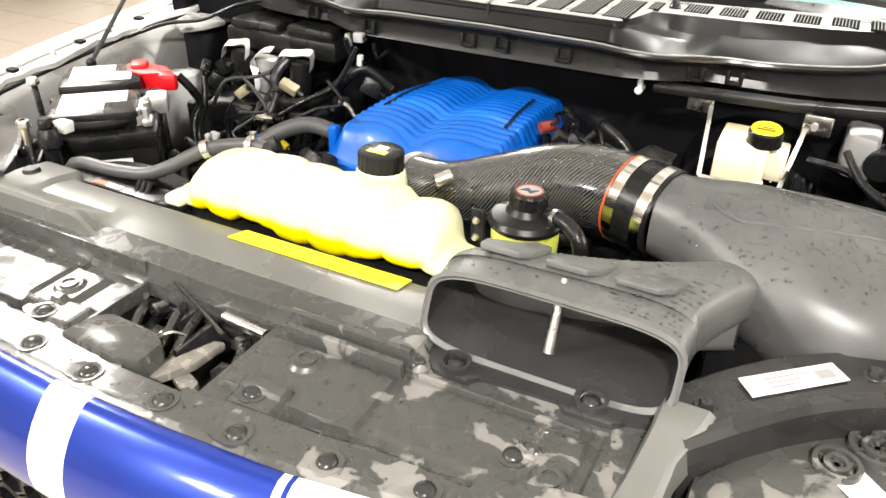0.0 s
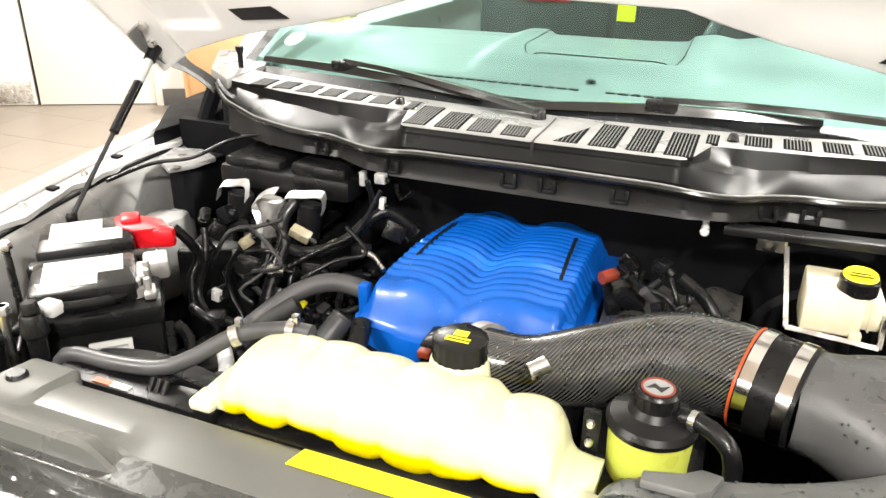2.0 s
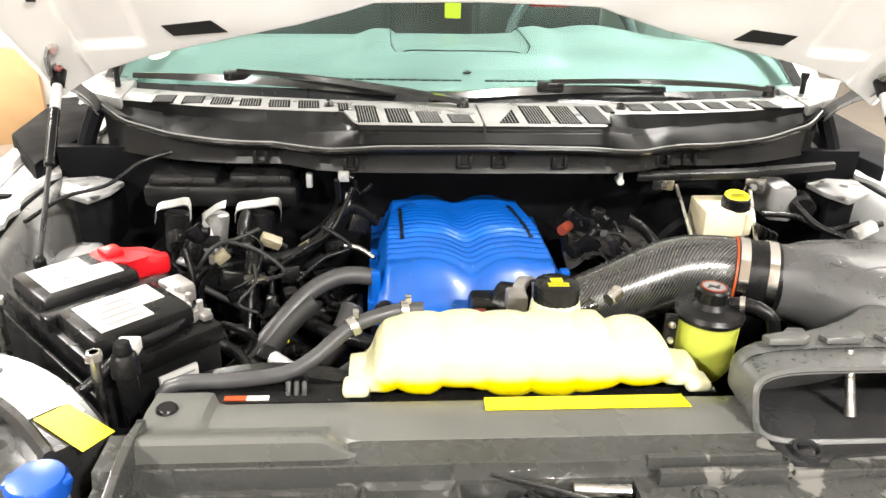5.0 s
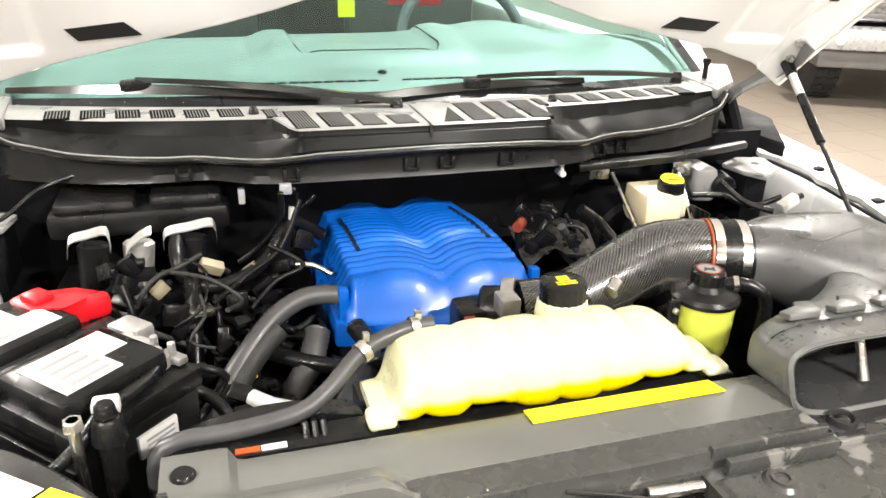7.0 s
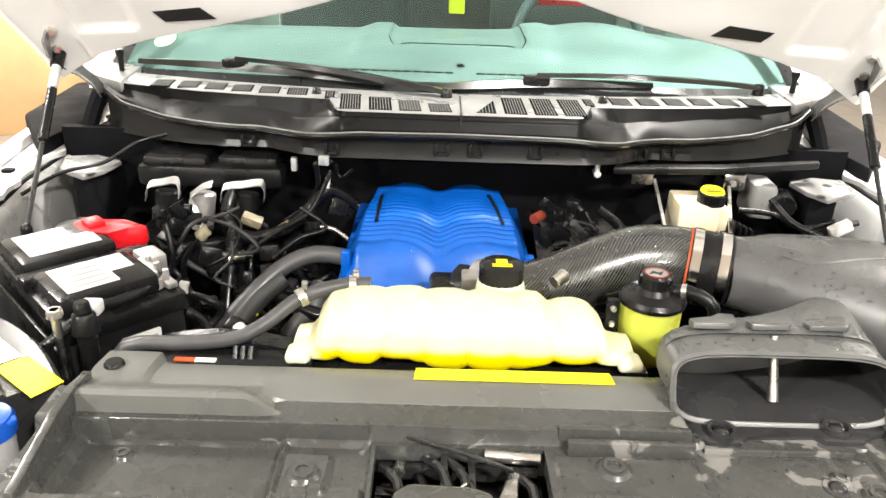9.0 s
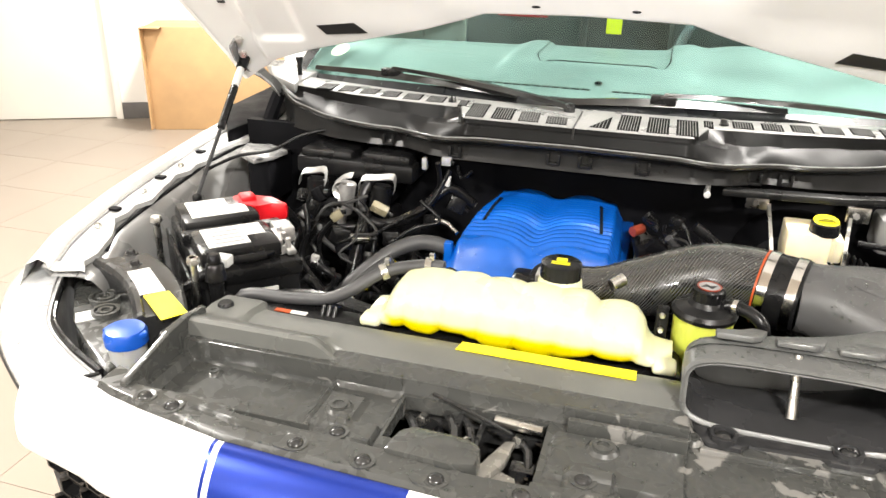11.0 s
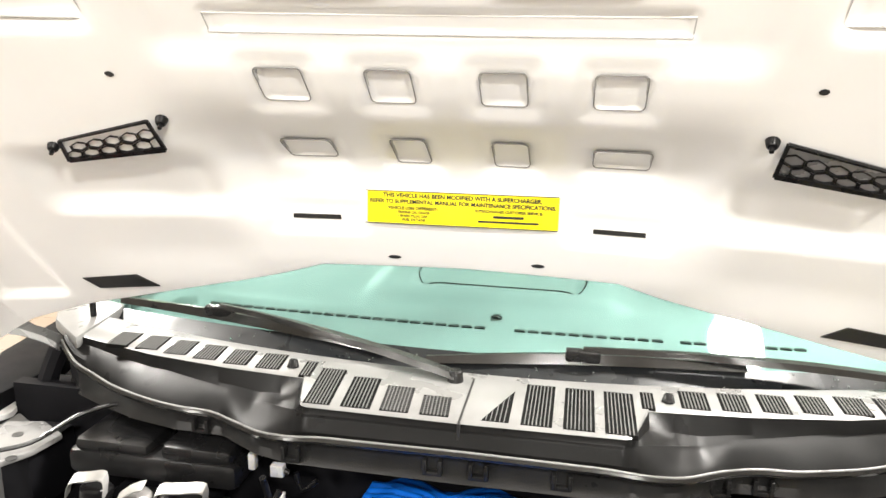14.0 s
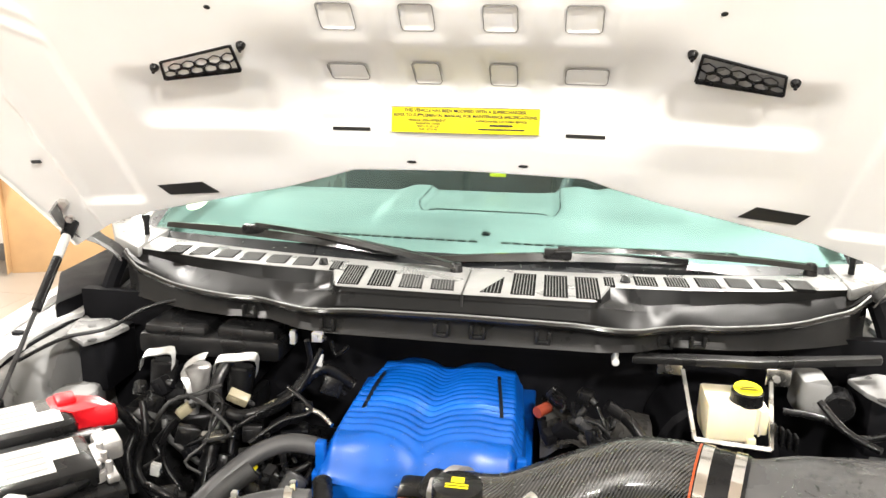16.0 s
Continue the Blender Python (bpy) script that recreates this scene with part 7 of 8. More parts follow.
# relay box and solenoids on the passenger side of the firewall
rb = thing("relay_box", (-0.48, 0.08, 1.1), "black relay box under the cowl", "relay box")
bm = bm_new()
box(bm, (-0.64, 0.03, 1.19), (-0.35, 0.165, 1.235), 0.012)
box(bm, (-0.63, 0.035, 1.225), (-0.50, 0.15, 1.252), 0.012)
box(bm, (-0.48, 0.035, 1.225), (-0.36, 0.15, 1.256), 0.012)
part("housing", bm, PLASTIC, rb)
bm = bm_new()
box(bm, (-0.334, 0.04, 1.228), (-0.322, 0.055, 1.256), 0.003)
part("end_clip", bm, CLEARP, rb, "white end clip")
for x, y in ((-0.575, -0.01), (-0.505, -0.015), (-0.42, -0.01)):
    so = thing("solenoid", (x, y, 1.12), "black solenoid with a folded white steel bracket", "solenoid", "solenoids")
    bm = bm_new()
    cyl(bm, (x, y, 1.12), (x + 0.006, y + 0.012, 1.195), 0.022, 0.025, 18, 0.004)
    cyl(bm, (x - 0.002, y - 0.006, 1.09), (x, y, 1.125), 0.010, 0.012, 12, 0.002)
    part("canister", bm, CAST if x > -0.55 and x < -0.45 else PLASTIC, so)
    bm = bm_new()
    w = 0.04 if x > -0.45 else 0.03
    pts = [V(x - w, y - 0.012, 1.185), V(x - w + 0.004, y - 0.005, 1.208), V(x, y - 0.002, 1.214), V(x + w, y - 0.002, 1.218), V(x + w + 0.004, y - 0.012, 1.19)]
    if -0.55 < x < -0.45:
        pts = [V(x + 0.028, y, 1.214), V(x + 0.012, y - 0.012, 1.212), V(x - 0.012, y - 0.018, 1.19), V(x + 0.004, y - 0.03, 1.165), V(x + 0.012, y - 0.038, 1.135)]
    rows = []
    for p in spline(pts, 0.008):
        rows.append([p + V(0, -0.007, -0.004), p + V(0, 0.009, 0.004), p + V(0, 0.009, 0.0065), p + V(0, -0.007, -0.0015)])
    loft(bm, rows)
    part("bracket", bm, GALV, so, "folded bright steel bracket")
    bm = bm_new()
    box(bm, (x - 0.008, y + 0.005, 1.13), (x + 0.008, 0.166, 1.15), 0.002)
    part("stay", bm, DARK, so)

# hoses, looms and plugs ------------------------------------------------------------
def connector(name, at, size, mat, label, turn):
    c = thing(name, at, label, "plug", "plugs" if name == "plug" else "sensor blocks")
    m = Matrix.Translation(at) @ pose(0, 0, 0, *turn)
    x, y, z = (k / 2 for k in size)
    bm = bm_new()
    box(bm, (-x, -y, -z), (x, y, z), min(size) * 0.14, m)
    box(bm, (-x * 0.7, -y * 1.12, -z * 0.55), (x * 0.2, y * 1.12, z * 0.55), min(size) * 0.08, m)
    part("shell", bm, mat, c)
    bm = bm_new()
    cyl(bm, m @ V(x * 0.8, 0, 0), m @ V(x * 1.6, 0, -z * 0.4), min(y, z) * 0.62, None, 10)
    part("wire_boot", bm, RUBBER, c)
    return c


hose("wiring_loom", [(-0.439, 0.000, 1.202), (-0.441, -0.050, 1.183), (-0.432, -0.070, 1.150), (-0.388, -0.090, 1.140), (-0.339, -0.090, 1.151), (-0.300, -0.070, 1.171), (-0.269, -0.040, 1.204), (-0.242, -0.020, 1.212), (-0.199, 0.000, 1.176)], 0.0105, RUBBER, "ribbed black wiring loom looping under the relay box", 0.0014)
hose("wiring_loom", [(-0.418, -0.080, 1.155), (-0.422, -0.120, 1.101), (-0.424, -0.150, 1.054), (-0.425, -0.180, 1.007), (-0.427, -0.200, 0.954)], 0.0135, RUBBER, "thick ribbed black loom dropping into the bay", 0.0016)
hose("wiring_loom", [(-0.473, -0.140, 1.151), (-0.503, -0.140, 1.108), (-0.498, -0.150, 1.061), (-0.470, -0.160, 1.030), (-0.456, -0.170, 0.993)], 0.005, RUBBER, "thin black wire below a connector")
hose("positive_cable", [(-0.560, -0.200, 1.199), (-0.541, -0.190, 1.173), (-0.532, -0.180, 1.139), (-0.536, -0.200, 1.109), (-0.519, -0.220, 1.050)], 0.0085, RUBBER, "black battery cable from the red cover")
hose("wiring_loom", [(-0.513, -0.180, 1.199), (-0.501, -0.200, 1.151), (-0.508, -0.220, 1.092), (-0.456, -0.250, 1.057), (-0.419, -0.280, 1.044)], 0.006, RUBBER, "thin black cable behind the battery")
hose("wiring_loom", [(-0.389, -0.120, 1.124), (-0.331, -0.100, 1.160), (-0.277, -0.080, 1.192), (-0.239, -0.060, 1.266)], 0.0045, RUBBER, "thin black wire to the supercharger")
hose("wiring_loom", [(-0.269, -0.050, 1.276), (-0.270, -0.030, 1.223), (-0.302, -0.010, 1.171), (-0.343, 0.000, 1.137)], 0.005, RUBBER, "thin black wire hanging from the cowl")
hose("wiring_loom", [(-0.239, -0.000, 1.259), (-0.231, 0.000, 1.231), (-0.207, 0.000, 1.250)], 0.004, RUBBER, "small looped wire under the cowl")
hose("steel_line", [(-0.255, -0.100, 1.169), (-0.229, -0.110, 1.169), (-0.201, -0.130, 1.158)], 0.0045, STEEL, "short bent steel line beside the supercharger")
hose("coolant_pipe", [(-0.333, -0.193, 1.080), (-0.302, -0.225, 1.078), (-0.247, -0.261, 1.075), (-0.181, -0.277, 1.070), (-0.134, -0.264, 1.070)], 0.0125, RUBBER, "smooth black coolant pipe in front of the engine")
hose("corrugated_hose", [(-0.238, -0.203, 1.100), (-0.255, -0.243, 1.070), (-0.283, -0.268, 1.040), (-0.311, -0.277, 1.000)], 0.019, GREY_HOSE, "dark grey corrugated hose", 0.0018)
hose("corrugated_hose", [(-0.186, -0.239, 1.120), (-0.175, -0.271, 1.110), (-0.171, -0.311, 1.090)], 0.014, RUBBER, "short ribbed hose under the supercharger nose", 0.002)
hose("corrugated_hose", [(-0.283, -0.467, 1.130), (-0.252, -0.464, 1.120), (-0.217, -0.388, 1.100), (-0.173, -0.279, 1.070)], 0.017, BRAID, "braided radiator hose behind the tank")
hose("bypass_pipe", [(-0.349, -0.362, 1.100), (-0.329, -0.384, 1.100), (-0.303, -0.417, 1.110), (-0.275, -0.455, 1.120)], 0.0115, CLEARP, "pale plastic coolant pipe stub")
hose("wiring_loom", [(-0.428, -0.329, 1.140), (-0.400, -0.342, 1.140), (-0.380, -0.334, 1.120), (-0.393, -0.344, 1.100), (-0.427, -0.378, 1.080)], 0.006, RUBBER, "taped black loom beside the battery")
hose("wiring_loom", [(-0.425, -0.368, 1.130), (-0.405, -0.371, 1.120), (-0.383, -0.392, 1.100), (-0.383, -0.415, 1.060)], 0.009, RUBBER, "taped black loom beside the battery")
hose("wiring_loom", [(-0.353, 0.006, 1.050), (-0.329, -0.101, 1.060), (-0.351, -0.186, 1.070), (-0.393, -0.209, 1.070)], 0.007, RUBBER, "black wire across the valve cover")
hose("wiring_loom", [(-0.300, -0.105, 1.080), (-0.269, -0.160, 1.080), (-0.230, -0.140, 1.090), (-0.227, -0.215, 1.090)], 0.006, RUBBER, "black wire across the valve cover")
hose("wiring_loom", [(-0.373, -0.051, 1.060), (-0.314, -0.142, 1.060), (-0.273, -0.188, 1.060)], 0.01, RUBBER, "black loom on the engine")
hose("fan_wire", [(-0.438, -0.535, 1.150), (-0.421, -0.511, 1.150), (-0.400, -0.496, 1.150), (-0.414, -0.529, 1.155)], 0.004, RUBBER, "thin looped wire behind the beam")
hose("wiring_loom", [(0.150, -0.070, 1.174), (0.164, -0.060, 1.117), (0.183, -0.050, 1.134), (0.225, -0.030, 1.180)], 0.008, RUBBER, "black wire beside the supercharger")
hose("wiring_loom", [(0.209, -0.120, 1.201), (0.237, -0.100, 1.167), (0.266, -0.080, 1.132)], 0.007, GREY_HOSE, "grey ribbed wire loom beside the supercharger", 0.001)
hose("vacuum_hose", [(0.254, -0.100, 1.223), (0.293, -0.100, 1.195), (0.326, -0.120, 1.155)], 0.01, RUBBER, "black vacuum hose behind the intake pipe")
hose("vacuum_hose", [(0.559, 0.000, 1.191), (0.619, -0.020, 1.192), (0.667, -0.050, 1.176), (0.712, -0.080, 1.203)], 0.006, RUBBER, "thin black cable behind the air box")
hose("wiring_loom", [(0.608, -0.020, 1.223), (0.641, -0.060, 1.191), (0.681, -0.100, 1.181)], 0.006, RUBBER, "thin black cable behind the air box")
connector("plug", (-0.388, -0.080, 1.170), (0.038, 0.020, 0.018), BEIGE, "beige wiring plug on a loom", (20, 25, 10))
connector("plug", (-0.327, -0.080, 1.159), (0.026, 0.014, 0.014), BEIGE, "small beige wiring plug", (0, -30, 10))
connector("plug", (-0.466, -0.130, 1.162), (0.026, 0.016, 0.018), BEIGE, "beige wiring plug on a loom", (0, -35, 20))
connector("plug", (-0.487, -0.200, 1.086), (0.016, 0.01, 0.022), PAPER, "small white plastic wiring plug", (0, 10, 0))
connector("plug", (-0.251, -0.030, 1.232), (0.01, 0.01, 0.022), PAPER, "small white plastic wiring plug", (0, 5, 0))
connector("plug", (-0.258, -0.020, 1.273), (0.020, 0.014, 0.018), CLEARP, "white wiring clip under the cowl", (0, 0, 0))
connector("plug", (-0.411, -0.138, 1.120), (0.042, 0.03, 0.012), STEEL, "silver stamped bracket tab", (0, 0, 20))
connector("plug", (-0.346, -0.279, 1.090), (0.012, 0.02, 0.02), YCAP, "small yellow connector lock", (0, 0, 30))
connector("plug", (-0.321, -0.200, 1.107), (0.024, 0.014, 0.01), YCAP, "small yellow connector lock", (0, 25, 0))
hose("orange_fitting", [(0.142, -0.080, 1.189), (0.160, -0.060, 1.191)], 0.01, RUST, "orange-red fitting on a hose")
connector("plug", (0.712, -0.100, 1.198), (0.04, 0.02, 0.02), PAPER, "white and red wiring plug", (0, -30, 0))
connector("sensor_block", (-0.534, -0.150, 1.208), (0.023, 0.015, 0.023), PLASTIC, "black moulded sensor block on the engine", (-24, -27, -33))
connector("sensor_block", (-0.511, -0.150, 1.184), (0.027, 0.025, 0.03), PLASTIC, "black moulded sensor block on the engine", (-7, 31, 33))
connector("sensor_block", (-0.503, -0.130, 1.205), (0.026, 0.023, 0.031), DARK, "black moulded sensor block on the engine", (-8, -32, -2))
connector("sensor_block", (-0.488, -0.120, 1.186), (0.036, 0.016, 0.022), DARK, "black moulded sensor block on the engine", (-24, 8, 14))
connector("sensor_block", (-0.513, -0.180, 1.169), (0.029, 0.016, 0.025), PLASTIC, "black moulded sensor block on the engine", (35, 3, -35))
connector("sensor_block", (-0.447, -0.160, 1.132), (0.038, 0.021, 0.032), PLASTIC, "black moulded sensor block on the engine", (-11, 17, 19))
connector("sensor_block", (-0.437, -0.170, 1.107), (0.031, 0.019, 0.019), DARK, "black moulded sensor block on the engine", (-2, -30, -25))
connector("sensor_block", (-0.305, -0.150, 1.070), (0.019, 0.022, 0.021), PLASTIC, "black moulded sensor block on the engine", (25, 8, -17))
connector("sensor_block", (-0.269, -0.148, 1.060), (0.04, 0.016, 0.023), PLASTIC, "black moulded sensor block on the engine", (21, 0, -12))
connector("sensor_block", (-0.352, -0.206, 1.070), (0.026, 0.023, 0.022), PLASTIC, "black moulded sensor block on the engine", (-10, 6, -23))
connector("sensor_block", (-0.322, -0.187, 1.070), (0.036, 0.022, 0.021), PLASTIC, "black moulded sensor block on the engine", (-5, -20, 7))
connector("sensor_block", (-0.274, -0.201, 1.050), (0.039, 0.017, 0.016), DARK, "black moulded sensor block on the engine", (-25, 1, 6))
connector("sensor_block", (-0.379, -0.172, 1.090), (0.018, 0.017, 0.033), RUBBER, "black moulded sensor block on the engine", (-26, 2, -11))
connector("sensor_block", (-0.299, -0.087, 1.070), (0.038, 0.018, 0.021), PLASTIC, "black moulded sensor block on the engine", (-15, 7, -34))
connector("sensor_block", (-0.375, -0.197, 1.080), (0.026, 0.019, 0.023), DARK, "black moulded sensor block on the engine", (2, -23, 21))
connector("sensor_block", (-0.340, -0.284, 1.060), (0.04, 0.019, 0.02), PLASTIC, "black moulded sensor block on the engine", (-28, -28, -14))
connector("sensor_block", (-0.359, -0.376, 1.080), (0.031, 0.026, 0.027), PLASTIC, "black moulded sensor block on the engine", (27, -4, 6))
connector("sensor_block", (-0.209, -0.238, 1.050), (0.04, 0.015, 0.026), RUBBER, "black moulded sensor block on the engine", (-10, 26, -10))
connector("sensor_block", (-0.349, -0.150, 1.100), (0.023, 0.019, 0.017), RUBBER, "black moulded sensor block on the engine", (21, -4, 19))
connector("sensor_block", (-0.303, -0.048, 1.090), (0.036, 0.02, 0.017), DARK, "black moulded sensor block on the engine", (-3, -4, 32))
connector("sensor_block", (-0.267, -0.207, 1.050), (0.023, 0.017, 0.032), PLASTIC, "black moulded sensor block on the engine", (6, -29, 5))
connector("sensor_block", (-0.364, -0.322, 1.080), (0.03, 0.026, 0.023), PLASTIC, "black moulded sensor block on the engine", (28, 14, -24))
connector("sensor_block", (-0.415, -0.290, 1.100), (0.027, 0.025, 0.026), PLASTIC, "black moulded sensor block on the engine", (8, 2, 25))
connector("sensor_block", (-0.354, -0.100, 1.115), (0.036, 0.022, 0.031), PLASTIC, "black moulded sensor block on the engine", (-8, -1, 8))
connector("sensor_block", (-0.311, -0.080, 1.128), (0.038, 0.025, 0.017), DARK, "black moulded sensor block on the engine", (-11, -30, 15))
connector("sensor_block", (-0.234, -0.020, 1.178), (0.038, 0.016, 0.033), PLASTIC, "black moulded sensor block on the engine", (-14, 24, 25))
connector("sensor_block", (-0.273, -0.070, 1.157), (0.034, 0.025, 0.02), PLASTIC, "black moulded sensor block on the engine", (-8, -15, -34))
connector("sensor_block", (0.175, -0.030, 1.199), (0.031, 0.017, 0.023), RUBBER, "black moulded sensor block on the engine", (-7, 35, -29))
connector("sensor_block", (0.190, -0.100, 1.170), (0.037, 0.016, 0.028), DARK, "black moulded sensor block on the engine", (25, 32, 21))
connector("sensor_block", (0.234, -0.120, 1.172), (0.019, 0.014, 0.027), RUBBER, "black moulded sensor block on the engine", (-3, -18, -30))
connector("sensor_block", (0.224, -0.020, 1.197), (0.026, 0.023, 0.025), PLASTIC, "black moulded sensor block on the engine", (3, 9, -26))
connector("sensor_block", (0.164, -0.100, 1.158), (0.02, 0.021, 0.023), DARK, "black moulded sensor block on the engine", (14, -6, 27))
hose("engine_wire", [(-0.408, -0.152, 1.157), (-0.403, -0.182, 1.135), (-0.427, -0.213, 1.113), (-0.392, -0.228, 1.104)], 0.0028, BRAID, "thin black engine wire among the looms")
hose("engine_wire", [(-0.386, -0.100, 1.127), (-0.384, -0.132, 1.093), (-0.375, -0.135, 1.038), (-0.423, -0.165, 0.995)], 0.0052, RUBBER, "thin black engine wire among the looms")
hose("engine_wire", [(-0.433, -0.112, 1.097), (-0.408, -0.145, 1.076), (-0.394, -0.195, 1.077), (-0.332, -0.230, 1.048)], 0.0036, RUBBER, "thin black engine wire among the looms")
hose("engine_wire", [(-0.400, -0.116, 1.209), (-0.440, -0.131, 1.195), (-0.472, -0.165, 1.194), (-0.511, -0.168, 1.137)], 0.0038, BRAID, "thin black engine wire among the looms")
hose("engine_wire", [(-0.426, -0.123, 1.206), (-0.396, -0.127, 1.182), (-0.406, -0.165, 1.142), (-0.449, -0.170, 1.116)], 0.0027, RUBBER, "thin black engine wire among the looms")
hose("engine_wire", [(-0.497, -0.105, 1.129), (-0.537, -0.111, 1.080), (-0.513, -0.132, 1.071), (-0.523, -0.181, 1.070)], 0.0053, RUBBER, "thin black engine wire among the looms")
hose("engine_wire", [(-0.296, -0.079, 1.198), (-0.244, -0.108, 1.171), (-0.290, -0.130, 1.158), (-0.333, -0.171, 1.134)], 0.0039, RUBBER, "thin black engine wire among the looms")
hose("engine_wire", [(-0.530, -0.084, 1.114), (-0.512, -0.107, 1.093), (-0.450, -0.136, 1.072), (-0.408, -0.143, 1.053)], 0.0057, BRAID, "thin black engine wire among the looms")
hose("engine_wire", [(-0.458, -0.134, 1.194), (-0.392, -0.181, 1.196), (-0.348, -0.203, 1.168), (-0.370, -0.251, 1.177)], 0.0033, BRAID, "thin black engine wire among the looms")
hose("engine_wire", [(0.201, -0.065, 1.204), (0.204, -0.102, 1.199), (0.241, -0.122, 1.198), (0.260, -0.125, 1.176)], 0.0036, RUBBER, "thin black engine wire among the looms")
hose("engine_wire", [(0.274, -0.023, 1.171), (0.276, -0.025, 1.156), (0.263, -0.064, 1.151), (0.239, -0.082, 1.146)], 0.004, RUBBER, "thin black engine wire among the looms")
hose("engine_wire", [(0.242, -0.067, 1.202), (0.255, -0.086, 1.177), (0.254, -0.088, 1.161), (0.268, -0.090, 1.152)], 0.0039, RUBBER, "thin black engine wire among the looms")
hose("engine_wire", [(0.171, -0.043, 1.211), (0.166, -0.080, 1.218), (0.185, -0.119, 1.224), (0.180, -0.138, 1.223)], 0.0032, RUBBER, "thin black engine wire among the looms")
hose("engine_wire", [(0.268, -0.022, 1.159), (0.271, -0.048, 1.163), (0.270, -0.051, 1.156), (0.247, -0.061, 1.148)], 0.0042, RUBBER, "thin black engine wire among the looms")
hose("engine_wire", [(0.197, -0.055, 1.173), (0.200, -0.076, 1.162), (0.209, -0.089, 1.145), (0.183, -0.127, 1.155)], 0.0033, RUBBER, "thin black engine wire among the looms")

# crumpled heat shield beside the supercharger
bm = bm_new()


def shield(u, v):
    x = 0.15 + 0.20 * u
    y = -0.12 + 0.20 * v
    z = 1.125 + 0.03 * math.sin(u * 5 + v * 3) + 0.018 * noise.noise(V(u * 4, v * 5, 1.3)) + 0.02 * v - 0.05 * u * u
    return V(x, y, z)


grid(bm, 24, 24, shield)
hs = single("heat_shield", bm, material("dark_foil", (0.075, 0.072, 0.068), 0.3, metal=0.5, vary=0.4, scale=30, bump=0.5, grain=120), "crumpled dark foil heat shield", "heat shield", sharp=60)
bm = bm_new()
box(bm, (0.16, -0.12, 1.0), (0.34, 0.14, 1.085), 0.02)
part("shield_bracket", bm, DARK, hs)
# fan shroud behind the beam with its orange notice
fan = thing("fan_shroud", (-0.36, -0.55, 1.05), "black fan shroud edge with an orange notice strip", "fan shroud")
bm = bm_new()
box(bm, (-0.44, -0.575, 1.10), (-0.22, -0.535, 1.172), 0.003)
prism(bm, [(-0.43 + 0.21 * k / 10, 1.165 + 0.016 * math.sin(math.pi * k / 10)) for k in range(11)], 1, -0.53, -0.50, 0.002)
part("shroud", bm, PLASTIC, fan)
for x0, x1, mm, nm in ((-0.376, -0.350, ORANGE, "orange_strip"), (-0.349, -0.322, PAPER, "white_strip")):
    bm = bm_new()
    box(bm, (x0, -0.572, 1.172), (x1, -0.563, 1.1735))
    part(nm, bm, mm, fan, "printed notice strip")
for x in (-0.30, -0.29, -0.28):
    bm = bm_new()
    tube(bm, [V(x, -0.565, 1.16), V(x, -0.55, 1.182), V(x, -0.53, 1.17)], 0.004, 8)
    part("cable_tie", bm, PLASTIC, fan)
# panel beside the battery and tower behind it
bm = bm_new()
prism(bm, [(-0.79, -0.12), (-0.735, -0.09), (-0.715, 0.0), (-0.735, 0.06), (-0.80, 0.02)], 2, 0.95, 1.12, 0.01)
single("side_panel", bm, GREY_PAINT, "light grey inner body panel behind the battery", "body panel")
bm = bm_new()
prism(bm, [(-0.66, -0.10), (-0.60, -0.08), (-0.42, 0.0), (-0.42, 0.16), (-0.64, 0.16)], 2, 0.9, 1.10, 0.01)
single("blower_case", bm, PLASTIC, "black blower case low in the corner", "case")
for s in (-1, 1):
    b = thing("cowl_bracket", (s * 0.72, 0.08, 1.2), "pale grey body bracket with bolt holes", "bracket", "cowl brackets")
    bm = bm_new()
    prism(bm, [(s * 0.70, 0.03), (s * 0.725, -0.015), (s * 0.79, 0.03), (s * 0.815, 0.11), (s * 0.75, 0.125), (s * 0.69, 0.09)], 2, 1.213, 1.224, 0.004)
    part("plate", bm, GREY_PAINT, b)
    for x, y in ((0.715, 0.0), (0.76, 0.07)):
        bm = bm_new()
        cyl(bm, (s * x, y, 1.2238), (s * x, y, 1.2248), 0.009, 0.009, 16)
        part("hole", bm, INK, b, "dark bolt hole")
    bm = bm_new()
    box(bm, (s * 0.74 - 0.03, 0.03, 1.1), (s * 0.74 + 0.03, 0.15, 1.213), 0.01)
    part("post", bm, DARK, b)
bm = bm_new()
tube(bm, [V(-0.60, 0.12, 1.275), V(-0.655, 0.09, 1.262), V(-0.70, 0.03, 1.238), V(-0.76, -0.02, 1.232), V(-0.80, -0.10, 1.215)], 0.004, 8)
single("hood_release_cable", bm, RUBBER, "black release cable clipped along the fender", "cable")
bm = bm_new()
prism(bm, [(0.605, 0.06), (0.655, 0.045), (0.66, 0.13), (0.605, 0.14)], 2, 1.15, 1.226, 0.012)
single("washer_bottle_neck", bm, GREY_PAINT, "grey plastic bottle neck under the cowl", "bottle")

bm = bm_new()
cyl(bm, (0.672, 0.075, 1.188), (0.662, 0.030, 1.188), 0.027, 0.025, 24, 0.003)
single("grommet", bm, RUBBER, "round black rubber grommet beside the grey bottle neck", "grommet")

